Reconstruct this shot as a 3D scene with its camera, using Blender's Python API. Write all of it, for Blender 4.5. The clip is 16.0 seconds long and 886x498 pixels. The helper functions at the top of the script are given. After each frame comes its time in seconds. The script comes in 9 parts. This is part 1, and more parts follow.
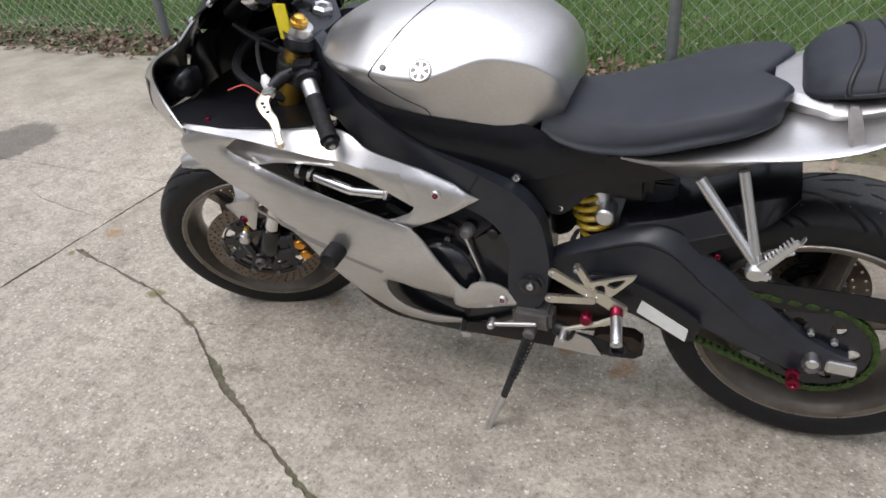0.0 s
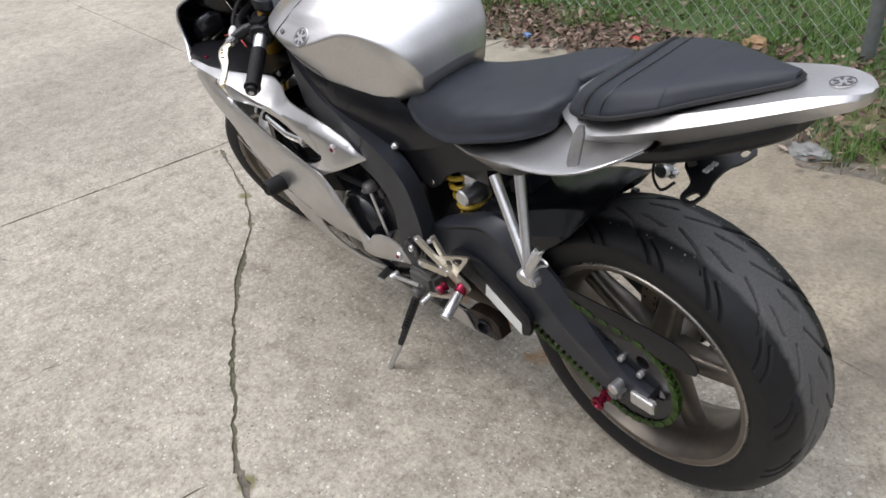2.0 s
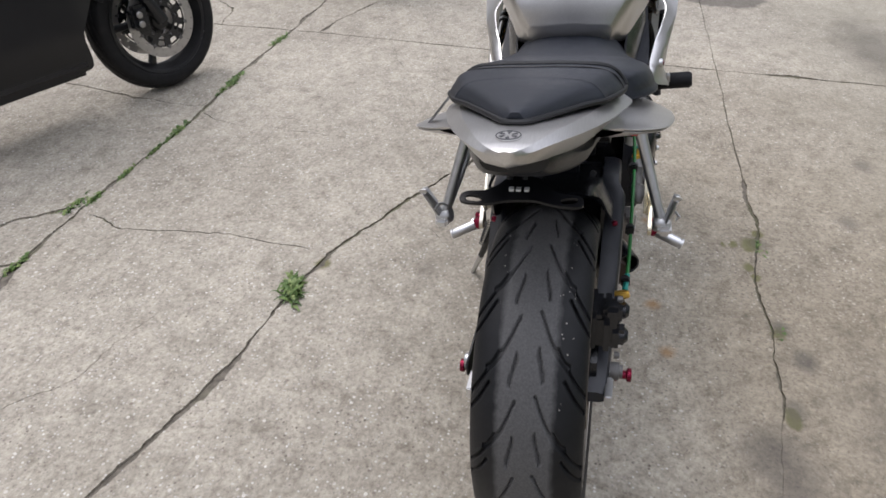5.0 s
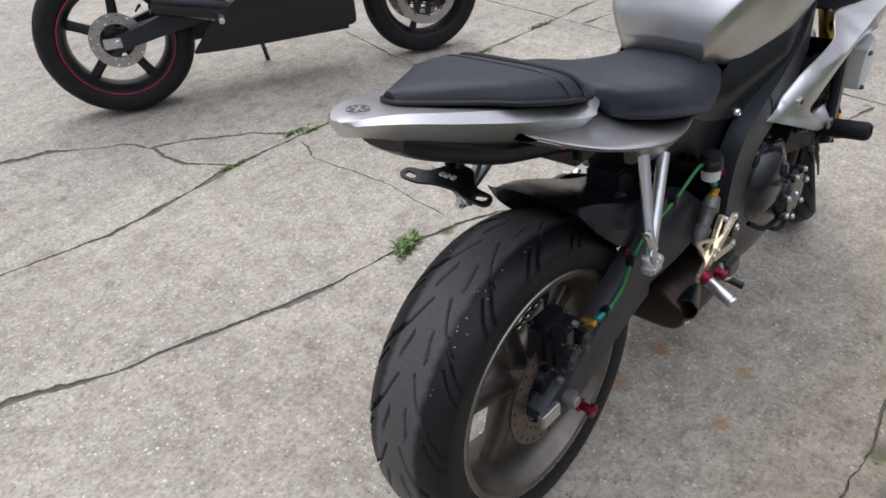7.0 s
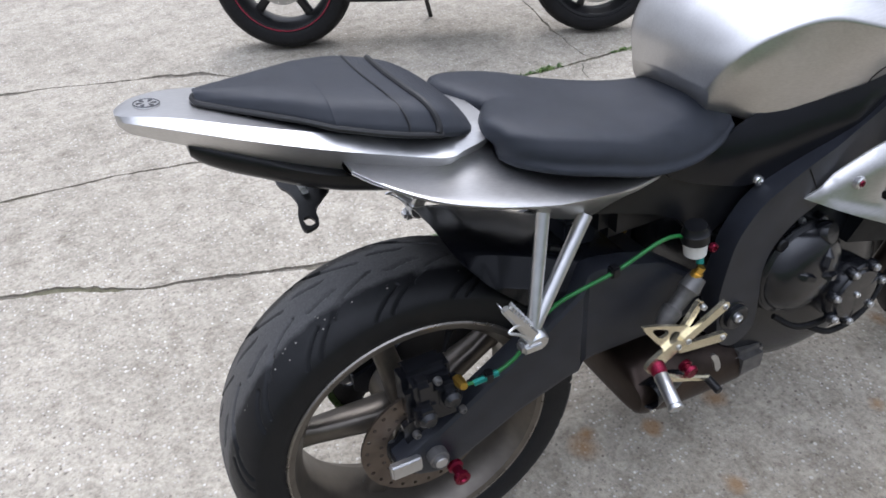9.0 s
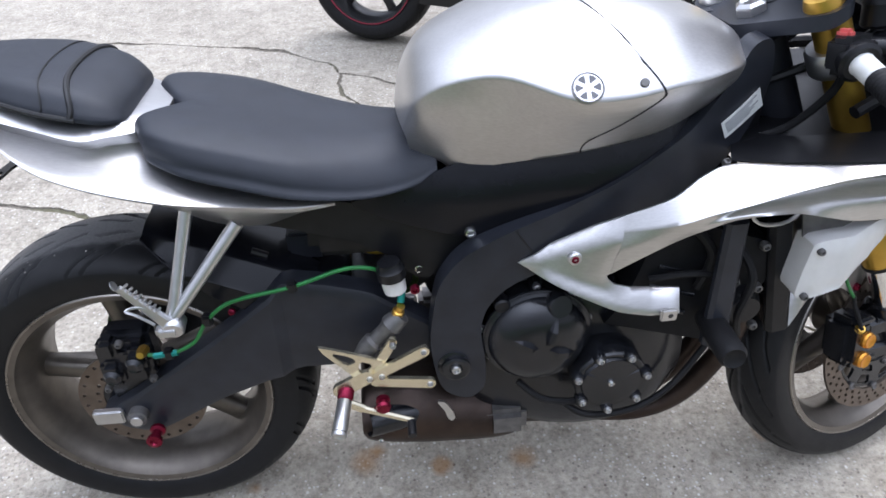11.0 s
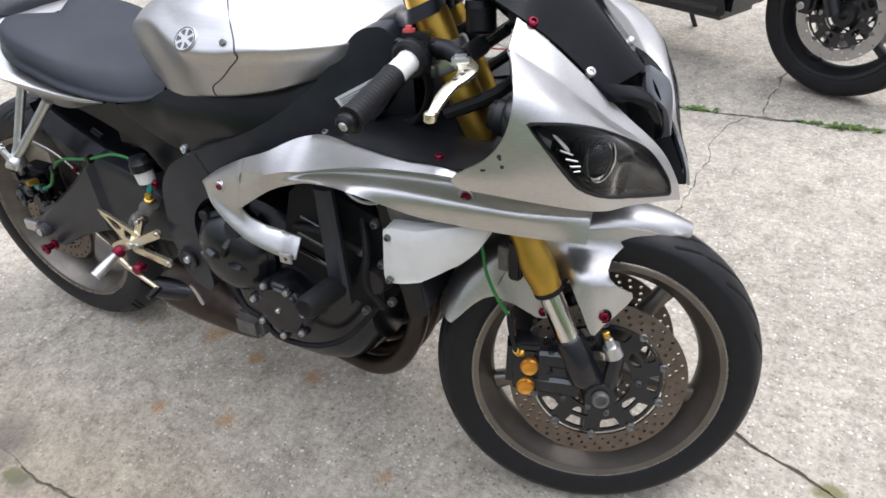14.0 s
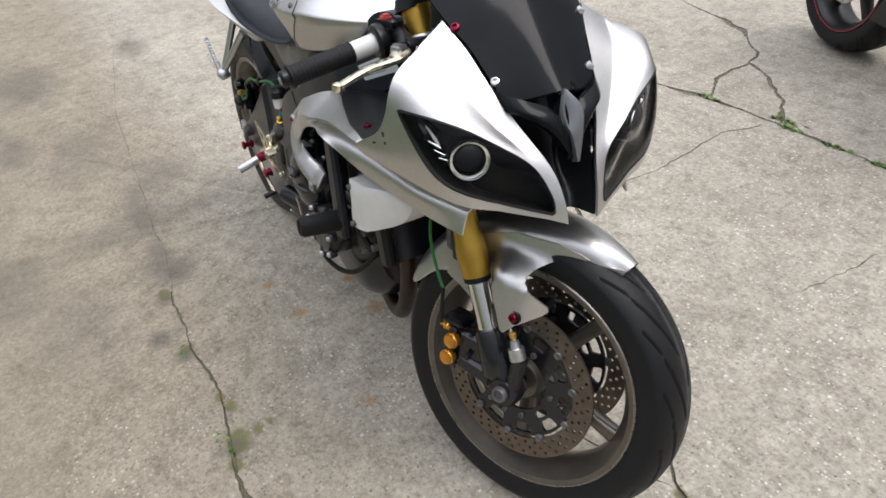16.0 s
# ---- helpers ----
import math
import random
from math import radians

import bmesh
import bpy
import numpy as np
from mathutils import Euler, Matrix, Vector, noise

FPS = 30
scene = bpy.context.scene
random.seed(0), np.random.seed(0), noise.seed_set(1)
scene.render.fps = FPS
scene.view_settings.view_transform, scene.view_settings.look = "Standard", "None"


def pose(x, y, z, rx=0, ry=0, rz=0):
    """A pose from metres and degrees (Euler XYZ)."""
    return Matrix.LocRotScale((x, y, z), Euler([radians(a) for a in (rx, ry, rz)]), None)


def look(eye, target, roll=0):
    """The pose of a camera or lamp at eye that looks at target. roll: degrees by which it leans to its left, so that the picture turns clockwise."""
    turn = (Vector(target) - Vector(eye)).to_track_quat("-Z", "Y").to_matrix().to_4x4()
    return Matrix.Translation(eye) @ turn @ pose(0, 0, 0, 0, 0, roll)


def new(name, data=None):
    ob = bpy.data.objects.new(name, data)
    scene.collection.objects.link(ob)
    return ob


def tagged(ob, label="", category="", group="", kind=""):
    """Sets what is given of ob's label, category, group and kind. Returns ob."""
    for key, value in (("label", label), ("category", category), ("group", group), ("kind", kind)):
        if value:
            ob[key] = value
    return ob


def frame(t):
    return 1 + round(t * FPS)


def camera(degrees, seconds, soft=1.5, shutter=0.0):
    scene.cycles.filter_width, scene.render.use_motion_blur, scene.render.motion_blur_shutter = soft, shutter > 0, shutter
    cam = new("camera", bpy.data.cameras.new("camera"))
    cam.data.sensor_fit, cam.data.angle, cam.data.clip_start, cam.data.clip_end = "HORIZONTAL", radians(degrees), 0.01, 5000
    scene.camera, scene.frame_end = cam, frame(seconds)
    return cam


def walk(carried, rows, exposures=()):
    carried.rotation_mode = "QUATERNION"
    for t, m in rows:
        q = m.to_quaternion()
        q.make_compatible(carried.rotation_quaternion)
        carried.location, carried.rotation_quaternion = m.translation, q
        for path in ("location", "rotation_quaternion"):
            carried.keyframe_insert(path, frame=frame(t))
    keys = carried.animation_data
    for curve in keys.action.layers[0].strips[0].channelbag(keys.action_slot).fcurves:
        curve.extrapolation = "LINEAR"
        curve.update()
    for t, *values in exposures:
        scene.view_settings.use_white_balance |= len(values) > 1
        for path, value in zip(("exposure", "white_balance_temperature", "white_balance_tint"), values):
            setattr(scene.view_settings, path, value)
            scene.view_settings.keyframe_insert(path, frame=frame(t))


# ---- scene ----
cam = camera(64.89, 16.0, soft=1.65)
LEAN = 4.40
WALK = [
    (0, 0.202, 1.347, 1.267, 56.75, 4.71, -157.54),
    (0.5, 0.003, 1.231, 1.266, 57.76, 5.77, -152.47),
    (1, -0.152, 1.142, 1.275, 57.13, 7.24, -145.65),
    (1.5, -0.401, 1.064, 1.285, 56.07, 7.07, -138.63),
    (2, -0.561, 0.939, 1.271, 55.53, 6.92, -131.16),
    (2.5, -0.698, 0.765, 1.278, 55.91, 4.68, -122.20),
    (3, -0.857, 0.611, 1.278, 56.17, 4.13, -113.03),
    (3.5, -0.964, 0.471, 1.281, 54.76, 3.72, -102.35),
    (4, -0.984, 0.279, 1.272, 54.46, 2.20, -92.11),
    (4.2, -0.992, 0.220, 1.278, 54.20, 1.76, -89.09),
    (6.3, -0.814, -0.348, 1.265, 53.61, 2.08, -59.52),
    (6.5, -0.792, -0.408, 1.262, 53.60, 2.36, -56.41),
    (7, -0.758, -0.516, 1.269, 53.89, 2.29, -48.48),
    (7.5, -0.689, -0.561, 1.262, 54.51, 2.81, -43.24),
    (8, -0.538, -0.595, 1.259, 53.30, 1.61, -37.05),
    (8.2, -0.492, -0.617, 1.259, 52.60, 1.62, -35.23),
    (10.3, 0.220, -0.844, 1.270, 51.39, 1.62, -13.02),
    (10.5, 0.287, -0.865, 1.265, 51.59, 1.46, -11.94),
    (11, 0.464, -0.935, 1.276, 52.28, 1.25, -6.21),
    (11.5, 0.599, -0.941, 1.268, 52.49, 1.91, -2.01),
    (12, 0.793, -0.923, 1.266, 51.09, 2.02, 2.48),
    (12.5, 0.990, -0.934, 1.257, 51.15, 2.80, 6.88),
    (13, 1.203, -0.961, 1.267, 51.31, 3.45, 14.26),
    (13.5, 1.389, -0.934, 1.253, 51.54, 4.54, 18.97),
    (14, 1.579, -0.905, 1.272, 51.98, 4.51, 25.40),
    (14.5, 1.784, -0.882, 1.269, 52.62, 4.68, 33.20),
    (15, 1.921, -0.825, 1.264, 52.35, 5.71, 41.62),
    (15.5, 2.033, -0.695, 1.264, 52.09, 5.55, 49.99),
    (16, 2.151, -0.582, 1.275, 54.00, 5.77, 57.67),
]
walk(cam, [(t, pose(x, y, z, rx, ry, rz)) for t, x, y, z, rx, ry, rz in WALK],
     [(0.0, -0.12, 6600, 14), (2.0, -0.05, 6600, 13), (3.2, 0.01, 6600, 13), (4.0, -0.28, 6600, 14), (7.0, -0.22, 6360, 15), (8.0, -0.16, 6250, 14), (10.5, 0.36, 5950, 15), (11.5, 0.32, 5970, 15), (12.5, 0.26, 6140, 15), (13.5, 0.34, 6320, 14), (14.5, 0.33, 6450, 13), (15.2, 0.32, 6530, 12), (16.0, -0.06, 6680, 12)])

# ---- overcast daylight ----
world = bpy.data.worlds.new("overcast_sky")
scene.world = world
world.use_nodes = True
wn, wl = world.node_tree.nodes, world.node_tree.links
wn.clear()
sky = wn.new("ShaderNodeTexSky")
sky.sky_type, sky.sun_disc = "NISHITA", False
sky.sun_elevation, sky.sun_rotation = radians(61), radians(37)
sky.dust_density, sky.air_density = 4.0, 1.6
grey = wn.new("ShaderNodeHueSaturation")
grey.inputs["Saturation"].default_value = 0.35
wl.new(sky.outputs[0], grey.inputs["Color"])
haze = wn.new("ShaderNodeBackground")
haze.inputs["Strength"].default_value = 0.05
wl.new(grey.outputs[0], haze.inputs["Color"])
# the cloud deck: even, a little mottled, brighter overhead
wc = wn.new("ShaderNodeTexCoord")
cloud = wn.new("ShaderNodeTexNoise")
cloud.inputs["Scale"].default_value, cloud.inputs["Detail"].default_value = 2.2, 4
wl.new(wc.outputs["Generated"], cloud.inputs["Vector"])
deck = wn.new("ShaderNodeValToRGB")
deck.color_ramp.elements[0].position, deck.color_ramp.elements[0].color = 0.3, (0.765, 0.83, 0.945, 1)
deck.color_ramp.elements[1].position, deck.color_ramp.elements[1].color = 0.7, (0.945, 1.0, 1.115, 1)
wl.new(cloud.outputs["Fac"], deck.inputs["Fac"])
sep = wn.new("ShaderNodeSeparateXYZ")
wl.new(wc.outputs["Generated"], sep.inputs[0])
lum = wn.new("ShaderNodeMapRange")
lum.inputs["From Min"].default_value, lum.inputs["From Max"].default_value = 0.0, 1.0
lum.inputs["To Min"].default_value, lum.inputs["To Max"].default_value = 0.20, 2.85
rise = wn.new("ShaderNodeMath")
rise.operation, rise.use_clamp = "POWER", True
rise.inputs[1].default_value = 2.6
wl.new(sep.outputs["Z"], rise.inputs[0])
wl.new(rise.outputs[0], lum.inputs["Value"])
clouds = wn.new("ShaderNodeBackground")
wl.new(deck.outputs["Color"], clouds.inputs["Color"])
wl.new(lum.outputs["Result"], clouds.inputs["Strength"])
both = wn.new("ShaderNodeAddShader")
wl.new(haze.outputs[0], both.inputs[0])
wl.new(clouds.outputs[0], both.inputs[1])
wo = wn.new("ShaderNodeOutputWorld")
wl.new(both.outputs[0], wo.inputs["Surface"])
sun = new("sun", bpy.data.lights.new("sun", "SUN"))
sun.data.energy, sun.data.angle, sun.data.color = 1.3, radians(30), (1.0, 0.975, 0.95)
sun.matrix_world = look((3.0, 3.2, 7.5), (0.6, 0, 0))


# ---- materials ----
def node(nt, kind, **inputs):
    n = nt.nodes.new(kind)
    for k, v in inputs.items():
        n.inputs[k.replace("_", " ")].default_value = v
    return n


def ramp(nt, fac, stops):
    r = nt.nodes.new("ShaderNodeValToRGB")
    e = r.color_ramp.elements
    e[0].position, e[0].color = stops[0][0], (*stops[0][1], 1)
    e[1].position, e[1].color = stops[-1][0], (*stops[-1][1], 1)
    for p, c in stops[1:-1]:
        e.new(p).color = (*c, 1)
    nt.links.new(fac, r.inputs["Fac"])
    return r.outputs["Color"]


def blend(nt, fac, a, b, mode="MIX"):
    m = nt.nodes.new("ShaderNodeMix")
    m.data_type, m.blend_type = "RGBA", mode
    for sock, v in ((m.inputs[0], fac), (m.inputs[6], a), (m.inputs[7], b)):
        if isinstance(v, (int, float)):
            sock.default_value = v
        elif isinstance(v, tuple):
            sock.default_value = (*v, 1)
        else:
            nt.links.new(v, sock)
    return m.outputs[2]


def calc(nt, op, a, b=0.0, c=0.0):
    m = nt.nodes.new("ShaderNodeMath")
    m.operation = op
    for sock, v in zip(m.inputs, (a, b, c)):
        if isinstance(v, (int, float)):
            sock.default_value = v
        else:
            nt.links.new(v, sock)
    return m.outputs[0]


def noise_tex(nt, scale, detail=4, rough=0.55, stretch=None, coord="Object"):
    tc = nt.nodes.new("ShaderNodeTexCoord")
    out = tc.outputs[coord]
    if stretch:
        mp = nt.nodes.new("ShaderNodeMapping")
        mp.inputs["Scale"].default_value = stretch
        nt.links.new(out, mp.inputs["Vector"])
        out = mp.outputs[0]
    n = node(nt, "ShaderNodeTexNoise", Scale=scale, Detail=detail, Roughness=rough)
    nt.links.new(out, n.inputs["Vector"])
    return n.outputs["Fac"]


def material(name, colour, rough=0.5, metal=0.0, vary=0.12, scale=30, bump=0.0, bump_scale=200, dirt=0.0, dirt_colour=(0.16, 0.13, 0.10),
             stretch=None, coat=0.0, spec=0.5):
    m = bpy.data.materials.new(name)
    m.use_nodes = True
    nt = m.node_tree
    b = nt.nodes["Principled BSDF"]
    b.inputs["Metallic"].default_value = metal
    b.inputs["Coat Weight"].default_value = coat
    b.inputs["Specular IOR Level"].default_value = spec
    n1 = noise_tex(nt, scale, 5, stretch=stretch)
    lo, hi = tuple(c * (1 - vary) for c in colour), tuple(min(1, c * (1 + vary)) for c in colour)
    col = ramp(nt, n1, [(0.3, lo), (0.7, hi)])
    if dirt:
        n2 = noise_tex(nt, scale * 0.27, 6, 0.65)
        f = nt.nodes.new("ShaderNodeMapRange")
        f.inputs["From Min"].default_value, f.inputs["From Max"].default_value, f.inputs["To Max"].default_value = 0.5, 0.75, dirt
        nt.links.new(n2, f.inputs["Value"])
        col = blend(nt, f.outputs[0], col, dirt_colour)
    nt.links.new(col, b.inputs["Base Color"])
    n3 = noise_tex(nt, scale * 0.6, 5)
    rr = nt.nodes.new("ShaderNodeMapRange")
    rr.inputs["To Min"].default_value, rr.inputs["To Max"].default_value = rough * 0.8, min(1, rough * 1.2)
    nt.links.new(n3, rr.inputs["Value"])
    nt.links.new(rr.outputs[0], b.inputs["Roughness"])
    if bump:
        n4 = noise_tex(nt, bump_scale, 3, stretch=stretch)
        bp = node(nt, "ShaderNodeBump", Strength=bump, Distance=0.002)
        nt.links.new(n4, bp.inputs["Height"])
        nt.links.new(bp.outputs[0], b.inputs["Normal"])
    return m


def brushed_metal(name, colour, rough):
    """Brushed, slightly warm aluminium finish with fine scratches along the bodywork."""
    m = material(name, colour, rough, 0.92, vary=0.05, scale=9, bump=0.0, bump_scale=320, stretch=(0.12, 1, 1))
    nt = m.node_tree
    b = nt.nodes["Principled BSDF"]
    fine = noise_tex(nt, 420, 2, stretch=(0.03, 1, 1))
    r = nt.nodes.new("ShaderNodeMapRange")
    r.inputs["To Min"].default_value, r.inputs["To Max"].default_value = rough - 0.04, rough + 0.05
    nt.links.new(fine, r.inputs["Value"])
    nt.links.new(r.outputs[0], b.inputs["Roughness"])
    # brushing streaks and a few cloudy, handled patches
    old = b.inputs["Base Color"].links[0].from_socket
    col = blend(nt, 1.0, old, ramp(nt, fine, [(0.30, (0.94, 0.94, 0.94)), (0.70, (1.05, 1.05, 1.05))]), "MULTIPLY")
    col = blend(nt, 1.0, col, ramp(nt, noise_tex(nt, 6, 4, 0.6), [(0.30, (0.90, 0.895, 0.885)), (0.60, (1.03, 1.03, 1.03))]), "MULTIPLY")
    nt.links.new(col, b.inputs["Base Color"])
    bp = node(nt, "ShaderNodeBump", Strength=0.05, Distance=0.0005)
    nt.links.new(fine, bp.inputs["Height"])
    nt.links.new(bp.outputs[0], b.inputs["Normal"])
    return m


SILVER = brushed_metal("brushed_silver", (0.590, 0.581, 0.574), 0.33)
ALU = material("bare_aluminium", (0.62, 0.62, 0.62), 0.33, 0.95, 0.06, 60, 0.06, 400)
CHROME = material("chrome", (0.78, 0.78, 0.78), 0.12, 1.0, 0.03, 40)
BLACK_PLASTIC = material("black_plastic", (0.0068, 0.007, 0.0085), 0.34, 0, 0.3, 40, 0.12, 900, 0.20, (0.030, 0.029, 0.029), spec=0.36)
SATIN_BLACK = material("satin_black_paint", (0.006, 0.0065, 0.009), 0.25, 0, 0.25, 25, 0.02, 600, 0.10, (0.02, 0.02, 0.02), spec=0.30)
FRAME_BLACK = material("frame_black", (0.0185, 0.0205, 0.0270), 0.35, 0, 0.25, 25, 0.14, 700, 0.20, (0.028, 0.029, 0.033), spec=0.42)
ENGINE_BLACK = material("engine_black", (0.0098, 0.0105, 0.0130), 0.22, 0.1, 0.35, 45, 0.08, 300, 0.26, (0.028, 0.029, 0.032), spec=0.6)
# Blacker than the engine paint: the fairing's shade is put into the colour.
BLOCK_BLACK = material("shaded_block_black", (0.0050, 0.0055, 0.0070), 0.55, 0, 0.35, 45, 0.10, 300, 0.2, (0.014, 0.014, 0.015), spec=0.20)
CAST_GREY = material("cast_grey", (0.16, 0.155, 0.15), 0.5, 0.6, 0.2, 60, 0.2, 400, 0.4, (0.06, 0.05, 0.04))
VINYL = material("seat_vinyl", (0.0172, 0.0202, 0.0275), 0.43, 0, 0.15, 30, 0.30, 1400, spec=0.38)
PIPING = material("black_piping", (0.006, 0.006, 0.007), 0.5)
RUBBER = material("black_rubber", (0.009, 0.009, 0.0098), 0.58, 0, 0.2, 60, 0.25, 900, 0.15, (0.05, 0.046, 0.042), spec=0.25)
BRONZE = material("dull_bronze_wheel_paint", (0.170, 0.152, 0.130), 0.31, 0.75, 0.12, 25, 0.08, 500, 0.35, (0.08, 0.065, 0.05))
# Rear rim: darkened for the shade inside the wheel, with heavier dirt.
BRONZE_REAR = material("rear_bronze_wheel_paint", (0.155, 0.137, 0.116), 0.36, 0.7, 0.2, 25, 0.08, 500, 0.5, (0.075, 0.063, 0.052))
# Lighter metal than the rim: the edge's highlight is put into the colour.
RIM_LIP = material("bright_rim_edge", (0.27, 0.25, 0.225), 0.28, 0.9, 0.15, 40)
DARK_RIM = material("black_wheel_paint", (0.014, 0.014, 0.015), 0.35, 0.2, 0.2, 25, 0, 0, 0.2, (0.05, 0.045, 0.04))
DISC = material("brake_steel", (0.165, 0.135, 0.112), 0.38, 0.85, 0.18, 40, 0.1, 500, 0.45, (0.13, 0.085, 0.055))
DISC_BRIGHT = material("clean_brake_steel", (0.42, 0.41, 0.40), 0.34, 0.9, 0.1, 40)
GOLD = material("gold_anodised", (0.72, 0.44, 0.09), 0.30, 0.9, 0.08, 30)
DARK_GOLD = material("dull_gold_fork", (0.52, 0.32, 0.055), 0.36, 0.85, 0.12, 18, 0, 0, 0.2, (0.14, 0.09, 0.04))
PALE_GOLD = material("champagne_anodised", (0.80, 0.73, 0.55), 0.23, 0.92, 0.06, 40)
ORANGE_GOLD = material("orange_anodised", (0.75, 0.33, 0.05), 0.32, 0.85, 0.1, 50)
RED = material("red_anodised", (0.19, 0.010, 0.032), 0.28, 0.8, 0.12, 80)
RED_PLASTIC = material("red_plastic", (0.62, 0.10, 0.09), 0.4)
GREEN_HOSE = material("green_hose", (0.015, 0.17, 0.035), 0.35, 0, 0.15, 90)
GREEN_CHAIN = material("green_chain_links", (0.034, 0.070, 0.012), 0.42, 0.4, 0.45, 120, 0, 0, 0.85, (0.018, 0.018, 0.012))
TEAL = material("teal_fitting", (0.02, 0.26, 0.22), 0.3, 0.5)
YELLOW = material("yellow_plastic", (0.80, 0.66, 0.03), 0.45)
SPRING = material("yellow_spring", (0.42, 0.28, 0.025), 0.4, 0, 0.15, 60)
WHITE_PLASTIC = material("milky_plastic", (0.70, 0.69, 0.66), 0.38, 0, 0.06, 20, 0, 0, 0.30, (0.42, 0.39, 0.33))
STICKER = material("white_sticker", (0.70, 0.71, 0.69), 0.45, 0, 0.05, 80)
PRINT = material("grey_print", (0.28, 0.29, 0.30), 0.6)
EMBLEM_GREY = material("emblem_grey", (0.10, 0.10, 0.105), 0.35, 0.5)
CHAMPAGNE = material("worn_silver_anodised", (0.62, 0.585, 0.50), 0.30, 0.92, 0.06, 40)
SCUFF_HOLE_BLACK = material("scuff_and_hole_black", (0.03, 0.03, 0.033), 0.4)
BURNT = material("heat_stained_steel", (0.055, 0.040, 0.033), 0.42, 0.8, 0.4, 14, 0.15, 300, 0.6, (0.075, 0.044, 0.026))
GREY_PAINT = material("plain_grey_paint", (0.30, 0.29, 0.285), 0.36, 0.55, 0.04, 14)
BLACK_PAINT = material("flat_black_paint", (0.006, 0.006, 0.0075), 0.4, 0, 0.15, 14, 0, 0, 0.15, (0.04, 0.035, 0.03))
WHITE_GRIP = material("bare_throttle_tube", (0.66, 0.66, 0.63), 0.4, 0, 0.06, 60)
POST = material("galvanised_post", (0.20, 0.21, 0.215), 0.55, 0.5, 0.12, 25, 0.1, 300, 0.3, (0.12, 0.12, 0.10))
WIRE = material("galvanised_wire", (0.34, 0.39, 0.31), 0.5, 0.3, 0.15, 60)


def tyre_rubber(name, worn):
    """Rubber with a scrubbed, paler running band round the crown."""
    m = material(name, (0.0080, 0.0083, 0.0094), 0.48, 0, 0.2, 50, 0.2, 900, spec=0.28)
    nt = m.node_tree
    b = nt.nodes["Principled BSDF"]
    tc = nt.nodes.new("ShaderNodeTexCoord")
    sp = nt.nodes.new("ShaderNodeSeparateXYZ")
    nt.links.new(tc.outputs["Object"], sp.inputs[0])
    a = calc(nt, "ABSOLUTE", sp.outputs["Y"])
    a = calc(nt, "ADD", a, calc(nt, "MULTIPLY", noise_tex(nt, 60, 5), 0.012))
    f = nt.nodes.new("ShaderNodeMapRange")
    f.inputs["From Min"].default_value, f.inputs["From Max"].default_value = worn + 0.012, worn + 0.002
    nt.links.new(a, f.inputs["Value"])
    old = b.inputs["Base Color"].links[0].from_socket
    grain = ramp(nt, noise_tex(nt, 300, 4), [(0.3, (0.064, 0.063, 0.063)), (0.7, (0.100, 0.098, 0.097))])
    col = blend(nt, f.outputs[0], old, grain)
    # pale specks of grit
    v = node(nt, "ShaderNodeTexVoronoi", Scale=95.0)
    nt.links.new(tc.outputs["Object"], v.inputs["Vector"])
    rim = calc(nt, "MAXIMUM", 0.0, calc(nt, "SUBTRACT", 0.20, calc(nt, "MULTIPLY", calc(nt, "ABSOLUTE", calc(nt, "SUBTRACT", a, worn + 0.016)), 14.0)))
    many = calc(nt, "ADD", noise_tex(nt, 11, 4, 0.6), calc(nt, "MULTIPLY", rim, 0.75 if worn else 0.0))
    g = calc(nt, "MULTIPLY", calc(nt, "LESS_THAN", v.outputs["Distance"], 0.13), calc(nt, "GREATER_THAN", many, 0.66 if worn else 0.76))
    col = blend(nt, g, col, (0.32, 0.30, 0.27))
    nt.links.new(col, b.inputs["Base Color"])
    return m


TYRE_REAR = tyre_rubber("rear_tyre_rubber", 0.042)
TYRE_FRONT = tyre_rubber("front_tyre_rubber", 0.0)


def thin_lens(name, ior):
    """A clear moulded cover: what lies behind, under a mirror gloss."""
    m = bpy.data.materials.new(name)
    m.use_nodes = True
    nt = m.node_tree
    nt.nodes.remove(nt.nodes["Principled BSDF"])
    gloss = node(nt, "ShaderNodeBsdfGlossy", Roughness=0.10)
    fres = node(nt, "ShaderNodeFresnel", IOR=ior)
    mix = nt.nodes.new("ShaderNodeMixShader")
    nt.links.new(fres.outputs[0], mix.inputs[0])
    nt.links.new(nt.nodes.new("ShaderNodeBsdfTransparent").outputs[0], mix.inputs[1])
    nt.links.new(gloss.outputs[0], mix.inputs[2])
    nt.links.new(mix.outputs[0], nt.nodes["Material Output"].inputs["Surface"])
    return m


LENS = thin_lens("clear_lens", 1.20)
SCREEN = material("dark_tinted_screen", (0.005, 0.0055, 0.007), 0.12, 0, 0.1, 20, spec=0.14)
LAMP_DARK = material("lamp_housing_black", (0.004, 0.004, 0.005), 0.3, 0, 0.1, 30, spec=0.10)
# Grey instead of black: the sky's reflection is in the blade's colour.
BLADE_GREY = material("sky_reflection_grey", (0.20, 0.205, 0.215), 0.22, 0.55, 0.1, 20)


# rust spots and dark stains on the driveway: x, y, radius
RUST = [(0.371, -0.020, 0.044), (0.395, 0.010, 0.026), (0.706, -0.047, 0.036), (1.24, -0.04, 0.034), (2.28, -0.18, 0.04), (1.01, -0.22, 0.022), (0.404, -0.263, 0.026), (0.590, -0.232, 0.030),
        (0.53, -0.04, 0.022), (0.14, -0.05, 0.026)]
